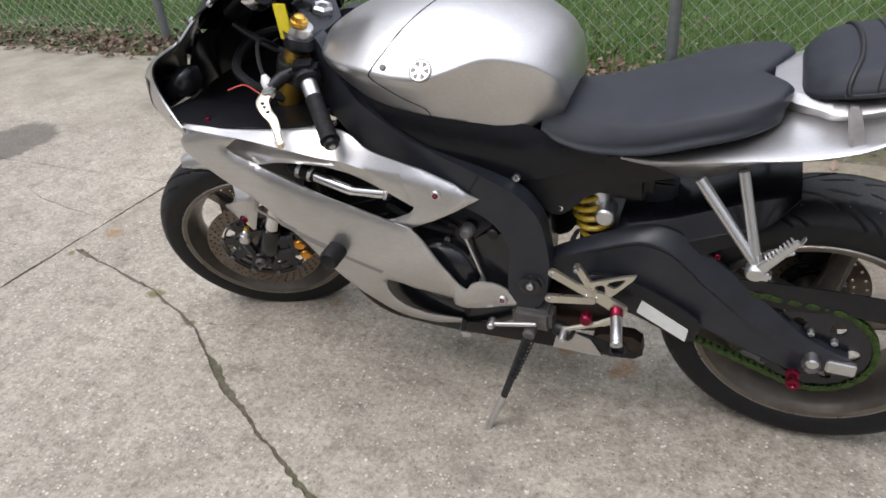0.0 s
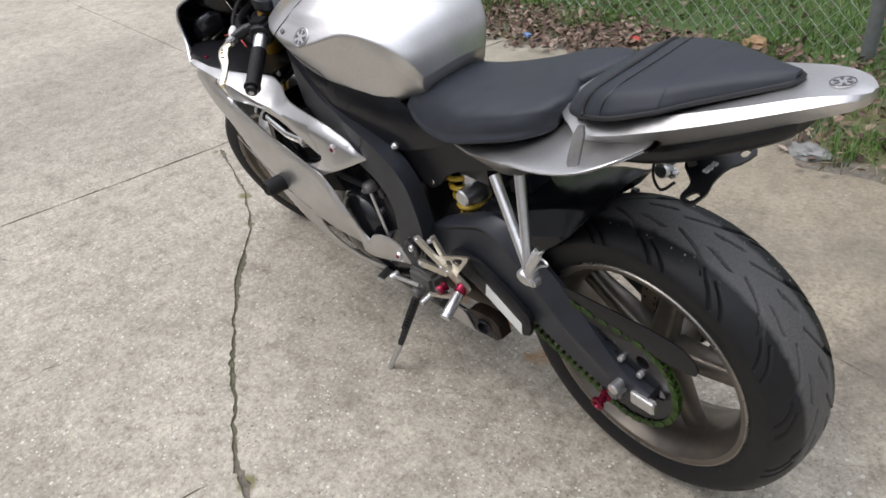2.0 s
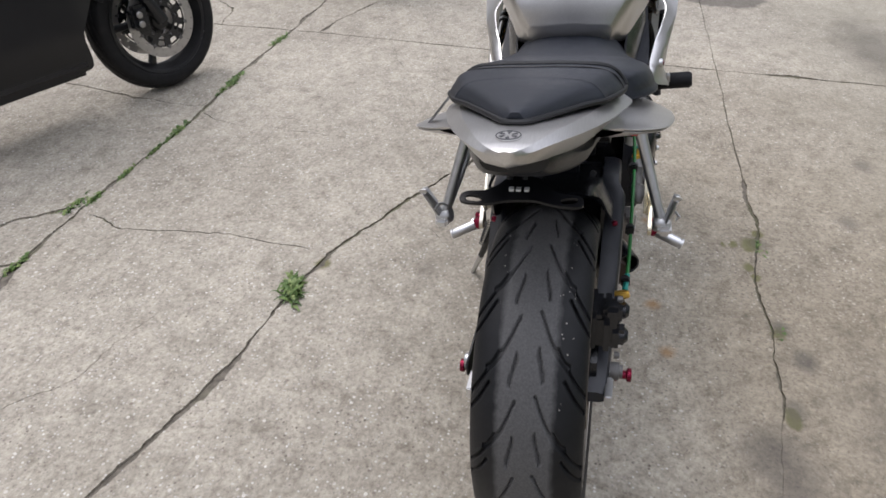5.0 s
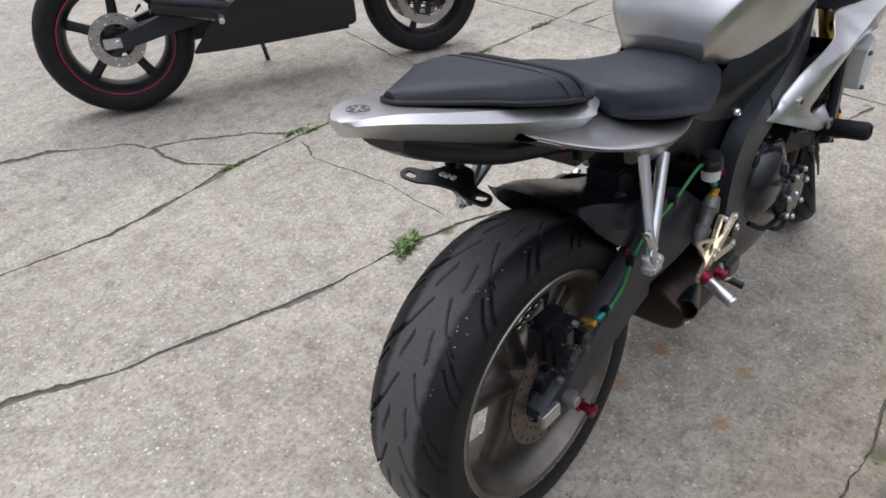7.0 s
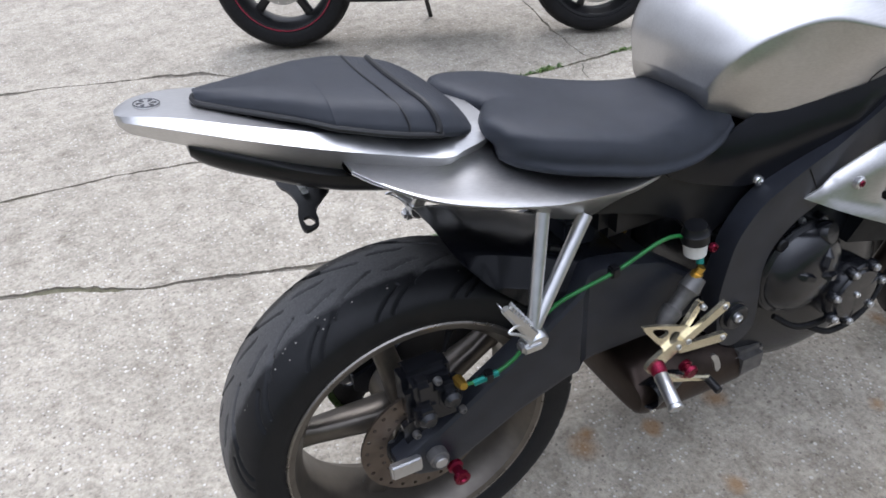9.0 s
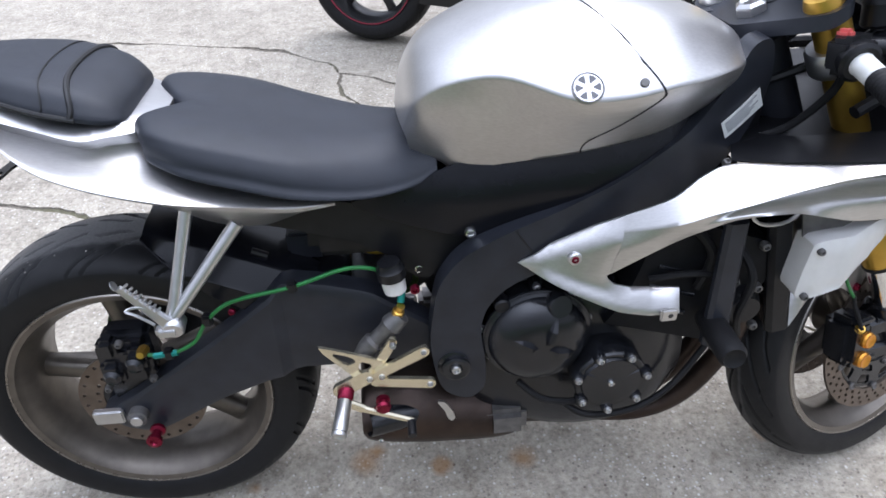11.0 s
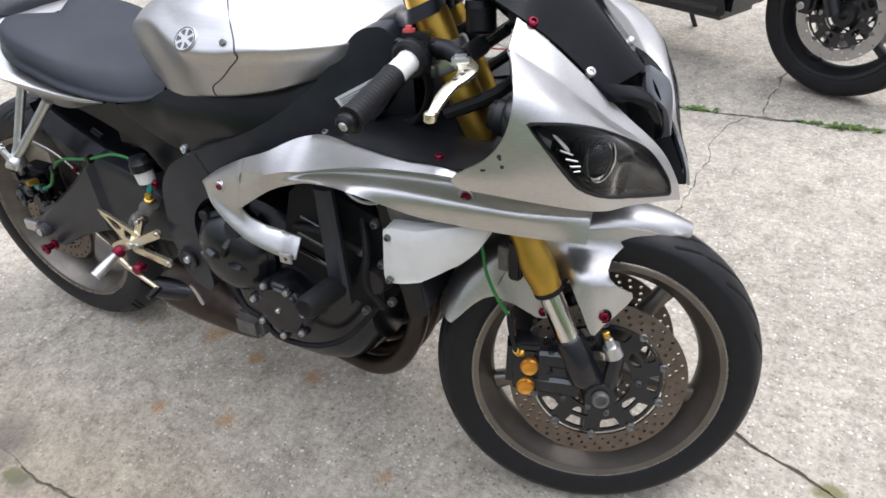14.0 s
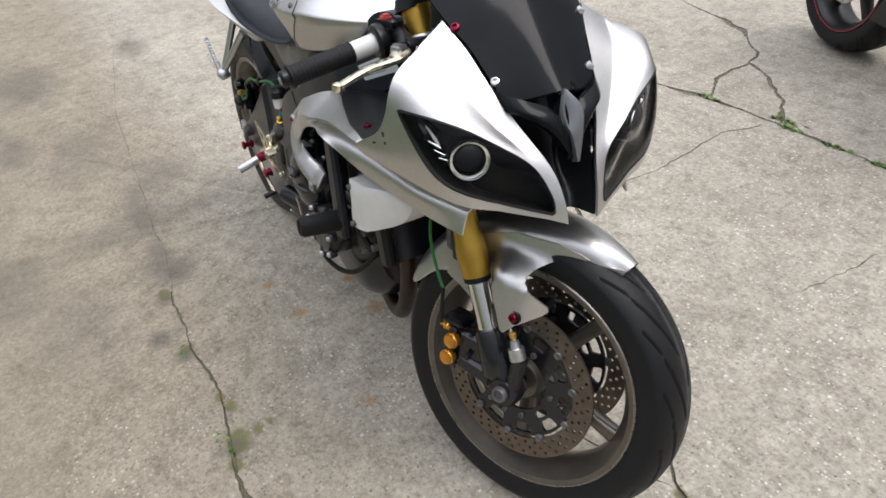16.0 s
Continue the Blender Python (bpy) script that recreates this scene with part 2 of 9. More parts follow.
# moss where the joints have broken out
MOSS = [(0.924, -0.529, 0.046), (0.945, -0.545, 0.030), (0.925, -0.480, 0.024), (0.921, -0.447, 0.018), (0.53, -0.549, 0.032), (0.236, -0.540, 0.026), (0.811, -0.515, 0.026), (0.76, -0.525, 0.018), (0.99, -0.556, 0.028), (1.84, 0.085, 0.040), (1.62, 0.175, 0.026), (2.33, -0.03, 0.030), (0.60, 0.735, 0.040)]
STAINS = [(3.50, -0.72, 0.22, 0.27, 0.72), (3.6, 0.1, 1.7, 1.1, 0.24), (-0.25, -0.50, 0.14, 0.40, 0.42), (-0.58, -0.36, 0.22, 0.16, 0.36), (-1.00, -0.60, 0.40, 0.22, 0.30), (-2.15, -0.70, 0.50, 0.24, 0.58), (-2.35, -0.10, 0.30, 0.12, 0.55), (-1.25, -0.84, 0.26, 0.10, 0.5), (-0.36, -0.49, 0.24, 0.06, 0.5), (-1.6, -0.95, 0.25, 0.12, 0.5),
          (0.43, -0.60, 0.05, 0.04, 0.4), (0.10, -0.52, 0.14, 0.10, 0.4), (0.62, 0.42, 0.05, 0.04, 0.3), (0.22, -0.78, 0.34, 0.20, 0.30), (-0.10, -0.95, 0.30, 0.16, 0.32),
          (1.68, -1.35, 0.34, 0.16, 0.55), (2.75, -1.34, 0.55, 0.20, 0.5), (1.50, -0.99, 0.07, 0.05, 0.5), (1.11, -0.85, 0.06, 0.05, 0.5), (0.94, -0.55, 0.05, 0.04, 0.5), (0.55, -0.556, 0.05, 0.035, 0.55), (0.44, -0.60, 0.06, 0.04, 0.45),
          (0.26, -0.545, 0.05, 0.035, 0.5), (0.10, -0.47, 0.14, 0.09, 0.5), (-0.03, -0.50, 0.10, 0.05, 0.5), (1.09, -1.10, 0.06, 0.04, 0.5)]


def concrete():
    m = bpy.data.materials.new("worn_aggregate_concrete")
    m.use_nodes = True
    nt = m.node_tree
    b = nt.nodes["Principled BSDF"]
    tc = nt.nodes.new("ShaderNodeTexCoord")
    co = tc.outputs["Object"]
    base = ramp(nt, noise_tex(nt, 1.1, 6, 0.6), [(0.25, (0.278, 0.248, 0.202)), (0.5, (0.371, 0.336, 0.277)), (0.75, (0.448, 0.408, 0.339))])
    mid = ramp(nt, noise_tex(nt, 8, 7, 0.72), [(0.28, (0.70, 0.695, 0.68)), (0.5, (0.98, 0.98, 0.975)), (0.72, (1.14, 1.14, 1.14))])
    col = blend(nt, 1.0, base, mid, "MULTIPLY")
    grit = ramp(nt, noise_tex(nt, 75, 5, 0.75), [(0.32, (0.64, 0.63, 0.61)), (0.5, (1.0, 1.0, 1.0)), (0.68, (1.26, 1.26, 1.25))])
    col = blend(nt, 1.0, col, grit, "MULTIPLY")
    rubbed = ramp(nt, noise_tex(nt, 27, 5, 0.75), [(0.34, (0.80, 0.79, 0.775)), (0.5, (1.0, 1.0, 1.0)), (0.66, (1.13, 1.13, 1.12))])
    col = blend(nt, 1.0, col, rubbed, "MULTIPLY")
    # scaled-off skin with sharper edges
    eroded = ramp(nt, noise_tex(nt, 13, 8, 0.78), [(0.38, (0.76, 0.75, 0.735)), (0.455, (0.95, 0.947, 0.942)), (0.50, (1.0, 1.0, 1.0)), (0.62, (1.06, 1.06, 1.055))])
    col = blend(nt, 1.0, col, eroded, "MULTIPLY")
    # exposed stones: pale, brown and dark
    v = node(nt, "ShaderNodeTexVoronoi", Scale=115.0, Randomness=1.0)
    nt.links.new(co, v.inputs["Vector"])
    sepc = nt.nodes.new("ShaderNodeSeparateColor")
    nt.links.new(v.outputs["Color"], sepc.inputs[0])
    stone = ramp(nt, sepc.outputs[0], [(0.0, (0.12, 0.10, 0.08)), (0.25, (0.27, 0.235, 0.195)), (0.55, (0.44, 0.41, 0.365)), (0.85, (0.58, 0.555, 0.50)), (1.0, (0.74, 0.72, 0.665))])
    near = nt.nodes.new("ShaderNodeMapRange")
    near.inputs["From Min"].default_value, near.inputs["From Max"].default_value = 0.42, 0.24
    nt.links.new(v.outputs["Distance"], near.inputs["Value"])
    patch = nt.nodes.new("ShaderNodeMapRange")
    patch.inputs["From Min"].default_value, patch.inputs["From Max"].default_value, patch.inputs["To Min"].default_value, patch.inputs["To Max"].default_value = 0.34, 0.60, 0.45, 1.0
    nt.links.new(noise_tex(nt, 3.2, 5), patch.inputs["Value"])
    shown = calc(nt, "MULTIPLY", calc(nt, "MULTIPLY", near.outputs[0], patch.outputs[0]), calc(nt, "GREATER_THAN", sepc.outputs[1], 0.62))
    # trowelled cement still covers the stones behind and beside the rear wheel
    sp = nt.nodes.new("ShaderNodeSeparateXYZ")
    nt.links.new(co, sp.inputs[0])
    wob = calc(nt, "MULTIPLY", calc(nt, "SUBTRACT", noise_tex(nt, 1.6, 5), 0.5), 1.2)
    inx, iny = nt.nodes.new("ShaderNodeMapRange"), nt.nodes.new("ShaderNodeMapRange")
    inx.inputs["From Min"].default_value, inx.inputs["From Max"].default_value = 0.75, 0.0
    iny.inputs["From Min"].default_value, iny.inputs["From Max"].default_value = -0.15, -0.55
    nt.links.new(calc(nt, "ADD", sp.outputs["X"], wob), inx.inputs["Value"])
    nt.links.new(calc(nt, "ADD", sp.outputs["Y"], calc(nt, "MULTIPLY", wob, 0.4)), iny.inputs["Value"])
    cement = calc(nt, "MULTIPLY", calc(nt, "MULTIPLY", inx.outputs[0], iny.outputs[0]), 0.8)
    bare = calc(nt, "SUBTRACT", 1.0, cement)
    shown = calc(nt, "MULTIPLY", shown, bare)
    col = blend(nt, shown, col, stone)
    # a few larger pebbles
    v2 = node(nt, "ShaderNodeTexVoronoi", Scale=56.0, Randomness=1.0)
    nt.links.new(co, v2.inputs["Vector"])
    s2 = nt.nodes.new("ShaderNodeSeparateColor")
    nt.links.new(v2.outputs["Color"], s2.inputs[0])
    big = calc(nt, "MULTIPLY", calc(nt, "LESS_THAN", v2.outputs["Distance"], 0.25), calc(nt, "GREATER_THAN", s2.outputs[1], 0.74))
    stone2 = ramp(nt, s2.outputs[0], [(0.0, (0.20, 0.165, 0.13)), (0.4, (0.42, 0.37, 0.32)), (1.0, (0.68, 0.65, 0.59))])
    col = blend(nt, calc(nt, "MULTIPLY", calc(nt, "MULTIPLY", big, bare), 0.75), col, stone2)
    # pits
    pit = calc(nt, "LESS_THAN", noise_tex(nt, 95, 3, 0.6), 0.36)
    col = blend(nt, calc(nt, "MULTIPLY", pit, 0.48), col, (0.13, 0.115, 0.10))
    # mossy, smoother concrete towards the grass
    edge = nt.nodes.new("ShaderNodeMapRange")
    edge.inputs["From Min"].default_value, edge.inputs["From Max"].default_value, edge.inputs["To Max"].default_value = -0.70, -1.70, 0.80
    nt.links.new(calc(nt, "ADD", sp.outputs["Y"], wob), edge.inputs["Value"])
    col = blend(nt, edge.outputs[0], col, ramp(nt, noise_tex(nt, 5, 5), [(0.3, (0.19, 0.175, 0.125)), (0.7, (0.33, 0.305, 0.245))]))
    # darker, browner concrete along the grass side of the bike
    far = nt.nodes.new("ShaderNodeMapRange")
    far.interpolation_type = "SMOOTHSTEP"
    far.inputs["From Min"].default_value, far.inputs["From Max"].default_value, far.inputs["To Max"].default_value = 0.05, -0.50, 0.95
    nt.links.new(calc(nt, "ADD", sp.outputs["Y"], calc(nt, "MULTIPLY", wob, 0.45)), far.inputs["Value"])
    ahead = nt.nodes.new("ShaderNodeMapRange")
    ahead.inputs["From Min"].default_value, ahead.inputs["From Max"].default_value = 2.9, 0.7
    nt.links.new(calc(nt, "ADD", sp.outputs["X"], wob), ahead.inputs["Value"])
    col = blend(nt, calc(nt, "MULTIPLY", far.outputs[0], ahead.outputs[0]), col, blend(nt, 1.0, col, (0.715, 0.675, 0.610), "MULTIPLY"))
    # warp for the stains
    wx = calc(nt, "MULTIPLY", calc(nt, "SUBTRACT", noise_tex(nt, 9, 5, 0.6), 0.5), 0.16)
    for x, y, r in RUST:
        dx, dy = calc(nt, "SUBTRACT", sp.outputs["X"], x), calc(nt, "SUBTRACT", sp.outputs["Y"], y)
        d = calc(nt, "SQRT", calc(nt, "ADD", calc(nt, "MULTIPLY", dx, dx), calc(nt, "MULTIPLY", dy, dy)))
        d = calc(nt, "ADD", d, calc(nt, "MULTIPLY", wx, 0.42))
        f = nt.nodes.new("ShaderNodeMapRange")
        f.inputs["From Min"].default_value, f.inputs["From Max"].default_value, f.inputs["To Max"].default_value = r, r * 0.2, 0.62
        nt.links.new(d, f.inputs["Value"])
        col = blend(nt, f.outputs[0], col, (0.30, 0.145, 0.035))
    for x, y, r in MOSS:
        dx, dy = calc(nt, "SUBTRACT", sp.outputs["X"], x), calc(nt, "MULTIPLY", calc(nt, "SUBTRACT", sp.outputs["Y"], y), 1.3)
        d = calc(nt, "ADD", calc(nt, "SQRT", calc(nt, "ADD", calc(nt, "MULTIPLY", dx, dx), calc(nt, "MULTIPLY", dy, dy))), calc(nt, "MULTIPLY", wx, 0.6))
        f = nt.nodes.new("ShaderNodeMapRange")
        f.inputs["From Min"].default_value, f.inputs["From Max"].default_value, f.inputs["To Max"].default_value = r, r * 0.55, 0.90
        nt.links.new(d, f.inputs["Value"])
        col = blend(nt, f.outputs[0], col, (0.135, 0.128, 0.050))
    for x, y, rx, ry, k in STAINS:
        dx = calc(nt, "DIVIDE", calc(nt, "SUBTRACT", sp.outputs["X"], x), rx)
        dy = calc(nt, "DIVIDE", calc(nt, "SUBTRACT", sp.outputs["Y"], y), ry)
        d = calc(nt, "SQRT", calc(nt, "ADD", calc(nt, "MULTIPLY", dx, dx), calc(nt, "MULTIPLY", dy, dy)))
        d = calc(nt, "ADD", d, calc(nt, "MULTIPLY", wx, 4.0 if k > 0.6 else 5.0))
        f = nt.nodes.new("ShaderNodeMapRange")
        f.inputs["From Min"].default_value, f.inputs["From Max"].default_value, f.inputs["To Max"].default_value = 1.0, 0.85 if k > 0.6 else 0.3, k
        nt.links.new(d, f.inputs["Value"])
        col = blend(nt, f.outputs[0], col, (0.085, 0.075, 0.064))
    nt.links.new(col, b.inputs["Base Color"])
    b.inputs["Roughness"].default_value = 0.85
    h = calc(nt, "ADD", calc(nt, "MULTIPLY", shown, 0.6), calc(nt, "MULTIPLY", noise_tex(nt, 130, 4, 0.65), 0.9))
    h = calc(nt, "ADD", h, calc(nt, "MULTIPLY", noise_tex(nt, 14, 4), 1.4))
    h = calc(nt, "ADD", h, calc(nt, "MULTIPLY", noise_tex(nt, 42, 4, 0.7), 0.9))
    h = calc(nt, "SUBTRACT", h, calc(nt, "MULTIPLY", pit, 0.4))
    bp = node(nt, "ShaderNodeBump", Strength=0.8, Distance=0.0034)
    nt.links.new(h, bp.inputs["Height"])
    nt.links.new(bp.outputs[0], b.inputs["Normal"])
    return m


CONCRETE = concrete()


def soil():
    m = bpy.data.materials.new("soil_and_turf")
    m.use_nodes = True
    nt = m.node_tree
    b = nt.nodes["Principled BSDF"]
    dark = ramp(nt, noise_tex(nt, 40, 6, 0.7), [(0.3, (0.075, 0.064, 0.050)), (0.7, (0.21, 0.185, 0.15))])
    moss = ramp(nt, noise_tex(nt, 90, 4), [(0.3, (0.060, 0.064, 0.022)), (0.7, (0.135, 0.132, 0.055))])
    f = nt.nodes.new("ShaderNodeMapRange")
    f.inputs["From Min"].default_value, f.inputs["From Max"].default_value = 0.45, 0.58
    nt.links.new(noise_tex(nt, 2.4, 5), f.inputs["Value"])
    tc = nt.nodes.new("ShaderNodeTexCoord")
    sp = nt.nodes.new("ShaderNodeSeparateXYZ")
    nt.links.new(tc.outputs["Object"], sp.inputs[0])
    col = blend(nt, calc(nt, "MULTIPLY", f.outputs[0], calc(nt, "ADD", 0.5, calc(nt, "MULTIPLY", calc(nt, "LESS_THAN", sp.outputs["Y"], -1.0), 0.5))), dark, moss)
    t = nt.nodes.new("ShaderNodeMapRange")
    t.inputs["From Min"].default_value, t.inputs["From Max"].default_value = -1.9, -2.4
    nt.links.new(calc(nt, "ADD", sp.outputs["Y"], calc(nt, "MULTIPLY", calc(nt, "SUBTRACT", noise_tex(nt, 3, 5), 0.5), 0.9)), t.inputs["Value"])
    turf = ramp(nt, noise_tex(nt, 60, 5, 0.7), [(0.3, (0.030, 0.055, 0.014)), (0.7, (0.075, 0.13, 0.03))])
    col = blend(nt, t.outputs[0], col, turf)
    nt.links.new(col, b.inputs["Base Color"])
    b.inputs["Roughness"].default_value = 0.95
    bp = node(nt, "ShaderNodeBump", Strength=0.8, Distance=0.01)
    nt.links.new(noise_tex(nt, 70, 5, 0.7), bp.inputs["Height"])
    nt.links.new(bp.outputs[0], b.inputs["Normal"])
    return m


SOIL = soil()


def island_mix(name, stops, rough=0.6, trans=0.0):
    """Colour that differs from blade to blade, leaf to leaf."""
    m = bpy.data.materials.new(name)
    m.use_nodes = True
    nt = m.node_tree
    b = nt.nodes["Principled BSDF"]
    g = nt.nodes.new("ShaderNodeNewGeometry")
    col = ramp(nt, g.outputs["Random Per Island"], stops)
    col = blend(nt, 1.0, col, ramp(nt, noise_tex(nt, 120, 3), [(0.3, (0.8, 0.8, 0.8)), (0.7, (1.15, 1.15, 1.15))]), "MULTIPLY")
    nt.links.new(col, b.inputs["Base Color"])
    b.inputs["Roughness"].default_value = rough
    b.inputs["Subsurface Weight"].default_value = 0.0
    return m


GRASS = island_mix("grass_blades", [(0.0, (0.045, 0.105, 0.017)), (0.5, (0.085, 0.180, 0.030)), (0.86, (0.14, 0.25, 0.052)), (0.94, (0.25, 0.23, 0.11)), (1.0, (0.36, 0.32, 0.18))])
LEAVES = island_mix("dry_leaves", [(0.0, (0.055, 0.032, 0.022)), (0.35, (0.11, 0.066, 0.045)), (0.7, (0.19, 0.12, 0.085)), (1.0, (0.36, 0.28, 0.21))], 0.7)
WEED = island_mix("weed_leaves", [(0.0, (0.045, 0.085, 0.018)), (0.6, (0.095, 0.165, 0.036)), (1.0, (0.20, 0.250, 0.085))])


# ---- building tools ----
def part(name, bm, mat, parent=None, label="", angle=38, m=None, origin=None):
    """Link a bmesh as one mesh object, smooth but for edges sharper than angle."""
    if m is not None:
        bm.transform(m)
    me = bpy.data.meshes.new(name)
    bmesh.ops.recalc_face_normals(bm, faces=bm.faces)
    if origin is not None:
        bmesh.ops.translate(bm, verts=bm.verts, vec=-Vector(origin))
    bm.to_mesh(me)
    bm.free()
    me.materials.append(mat)
    me.polygons.foreach_set("use_smooth", [True] * len(me.polygons))
    me.set_sharp_from_angle(angle=radians(angle))
    ob = new(name, me)
    if parent is not None:
        ob.parent = parent
    if origin is not None:
        ob.location = origin
    if label:
        ob["label"] = label
    return ob


def mesh_part(name, verts, faces, mat, parent=None, label="", angle=38, smooth=True):
    me = bpy.data.meshes.new(name)
    me.from_pydata([tuple(v) for v in verts], [], faces)
    me.materials.append(mat)
    if smooth:
        me.polygons.foreach_set("use_smooth", [True] * len(me.polygons))
        me.set_sharp_from_angle(angle=radians(angle))
    ob = new(name, me)
    if parent is not None:
        ob.parent = parent
    if label:
        ob["label"] = label
    return ob


def catmull(pts, n=6, closed=False):
    """A smooth curve through the points."""
    p = np.array(pts, float)
    k = len(p)
    out = []
    for i in range(k if closed else k - 1):
        if closed:
            a, b, c, d = p[(i - 1) % k], p[i], p[(i + 1) % k], p[(i + 2) % k]
        else:
            a, b, c, d = p[max(i - 1, 0)], p[i], p[i + 1], p[min(i + 2, k - 1)]
        for j in range(n):
            t = j / n
            out.append(0.5 * (2 * b + (c - a) * t + (2 * a - 5 * b + 4 * c - d) * t ** 2 + (3 * b - a - 3 * c + d) * t ** 3))
    if not closed:
        out.append(p[-1])
    return np.array(out)


def chaikin(pts, times=2):
    """Round the corners of a closed outline."""
    p = np.array(pts, float)
    for _ in range(times):
        q = np.roll(p, -1, axis=0)
        p = np.stack([0.78 * p + 0.22 * q, 0.22 * p + 0.78 * q], 1).reshape(-1, p.shape[1])
    return p


def dense(pts, step):
    """Split the edges of a closed outline to about step."""
    out = []
    k = len(pts)
    for i in range(k):
        a, b = np.array(pts[i], float), np.array(pts[(i + 1) % k], float)
        n = max(1, int(np.ceil(np.linalg.norm(b - a) / step)))
        out += [a + (b - a) * j / n for j in range(n)]
    return np.array(out)


def inside(p, loop):
    """Which of the 2D points p lie inside the loop."""
    x, y = p[:, 0], p[:, 1]
    r = np.zeros(len(p), bool)
    q = np.roll(loop, -1, axis=0)
    for (x0, y0), (x1, y1) in zip(loop, q):
        if y0 != y1:
            r ^= ((y0 > y) != (y1 > y)) & (x < (x1 - x0) * (y - y0) / (y1 - y0) + x0)
    return r


def flat_fill(outer, holes=(), step=None):
    """Triangles that fill an outline but for its holes, with inner points every step."""
    from mathutils.geometry import delaunay_2d_cdt
    loops = [np.array(outer)] + [np.array(h) for h in holes]
    pts, edges = [], []
    for lp in loops:
        o = len(pts)
        pts += [tuple(q) for q in lp]
        edges += [(o + i, o + (i + 1) % len(lp)) for i in range(len(lp))]
    if step:
        lo, hi = loops[0].min(0), loops[0].max(0)
        g = np.stack(np.meshgrid(np.arange(lo[0] + step / 2, hi[0], step), np.arange(lo[1] + step / 2, hi[1], step)), -1).reshape(-1, 2)
        keep = inside(g, loops[0])
        for h in loops[1:]:
            keep &= ~inside(g, h)
        g = g[keep]
        allp = np.concatenate(loops)
        if len(g):
            d = np.array([np.min(np.sum((allp - q) ** 2, 1)) for q in g])
            pts += [tuple(q) for q in g[d > (0.45 * step) ** 2]]
    v, _, f, _, _, _ = delaunay_2d_cdt([Vector(q) for q in pts], edges, [], 0, 1e-7)
    v = np.array([tuple(q) for q in v])
    c = np.array([v[list(t)].mean(0) for t in f])
    keep = inside(c, loops[0])
    for h in loops[1:]:
        keep &= ~inside(c, h)
    return v, [tuple(t) for t, k in zip(f, keep) if k]


def panel(outer, f, th=0.003, holes=(), step=0.03, place=None, fine=True):
    """A shaped sheet of thickness th: outline in two coordinates, third by f(a, b). place turns (a, b, depth) into a point: bodywork is (x, depth, z)."""
    place = place or (lambda a, b, d: (a, d, b))
    outer = dense(outer, step) if fine else np.array(outer)
    holes = [dense(h, step) if fine else np.array(h) for h in holes]
    v, t = flat_fill(outer, holes, step if fine else None)
    bm = bmesh.new()
    front = [bm.verts.new(place(a, b, f(a, b))) for a, b in v]
    back = [bm.verts.new(place(a, b, f(a, b) - (th(a, b) if callable(th) else th))) for a, b in v]
    count = {}
    for tri in t:
        bm.faces.new([front[i] for i in tri])
        bm.faces.new([back[i] for i in reversed(tri)])
        for i in range(3):
            e = (tri[i], tri[(i + 1) % 3])
            count[tuple(sorted(e))] = count.get(tuple(sorted(e)), []) + [e]
    for es in count.values():
        if len(es) == 1:
            i, j = es[0]
            bm.faces.new((front[j], front[i], back[i], back[j]))
    for q in [w for w in bm.verts if not w.link_faces]:
        bm.verts.remove(q)
    return bm


def loft(rings, closed=True, caps=True, bm=None):
    """Skin rings of equal count."""
    bm = bm or bmesh.new()
    vs = [[bm.verts.new(tuple(p)) for p in r] for r in rings]
    n = len(rings[0])
    for a, b in zip(vs, vs[1:]):
        for i in range(n if closed else n - 1):
            j = (i + 1) % n
            bm.faces.new((a[i], a[j], b[j], b[i]))
    if caps and closed:
        bm.faces.new(list(reversed(vs[0])))
        bm.faces.new(vs[-1])
    return bm


def skin(stations, along=5, around=5, caps=True):
    """A body of two mirrored halves: each station lists points (x, y, z) from the top middle round to the bottom middle."""
    st = np.array(stations, float)
    st = np.array([catmull(s, around) for s in st])
    st = np.stack([catmull(st[:, i], along) for i in range(st.shape[1])], 1)
    rings = []
    for s in st:
        m = s[::-1].copy()
        m[:, 1] *= -1
        rings.append(np.concatenate([s, m[1:-1]]))
    return loft(rings, True, caps)


def frame_of(d):
    d = Vector(d).normalized()
    u = d.orthogonal().normalized()
    return u, d.cross(u)


def tube(path, r, seg=10, bm=None, smooth=0, closed=False):
    """A round tube along a path; r a number or one radius a point."""
    p = catmull(path, smooth, closed) if smooth else np.array(path, float)
    rr = r if hasattr(r, "__len__") else [r] * len(p)
    if smooth and hasattr(r, "__len__"):
        rr = np.interp(np.linspace(0, 1, len(p)), np.linspace(0, 1, len(r)), r)
    bm = bm or bmesh.new()
    rings, u = [], None
    k = len(p)
    for i in range(k):
        if closed:
            d = Vector(p[(i + 1) % k] - p[i - 1])
        else:
            d = Vector(p[min(i + 1, k - 1)] - p[max(i - 1, 0)])
        d.normalize()
        u = frame_of(d)[0] if u is None else (u - d * u.dot(d)).normalized()
        w = d.cross(u)
        rings.append([Vector(p[i]) + (u * math.cos(a) + w * math.sin(a)) * float(rr[i]) for a in np.linspace(0, 2 * math.pi, seg, endpoint=False)])
    if closed:
        rings.append(rings[0])
        bm = loft(rings, True, False, bm)
        bmesh.ops.remove_doubles(bm, verts=bm.verts, dist=1e-6)
        return bm
    return loft(rings, True, True, bm)


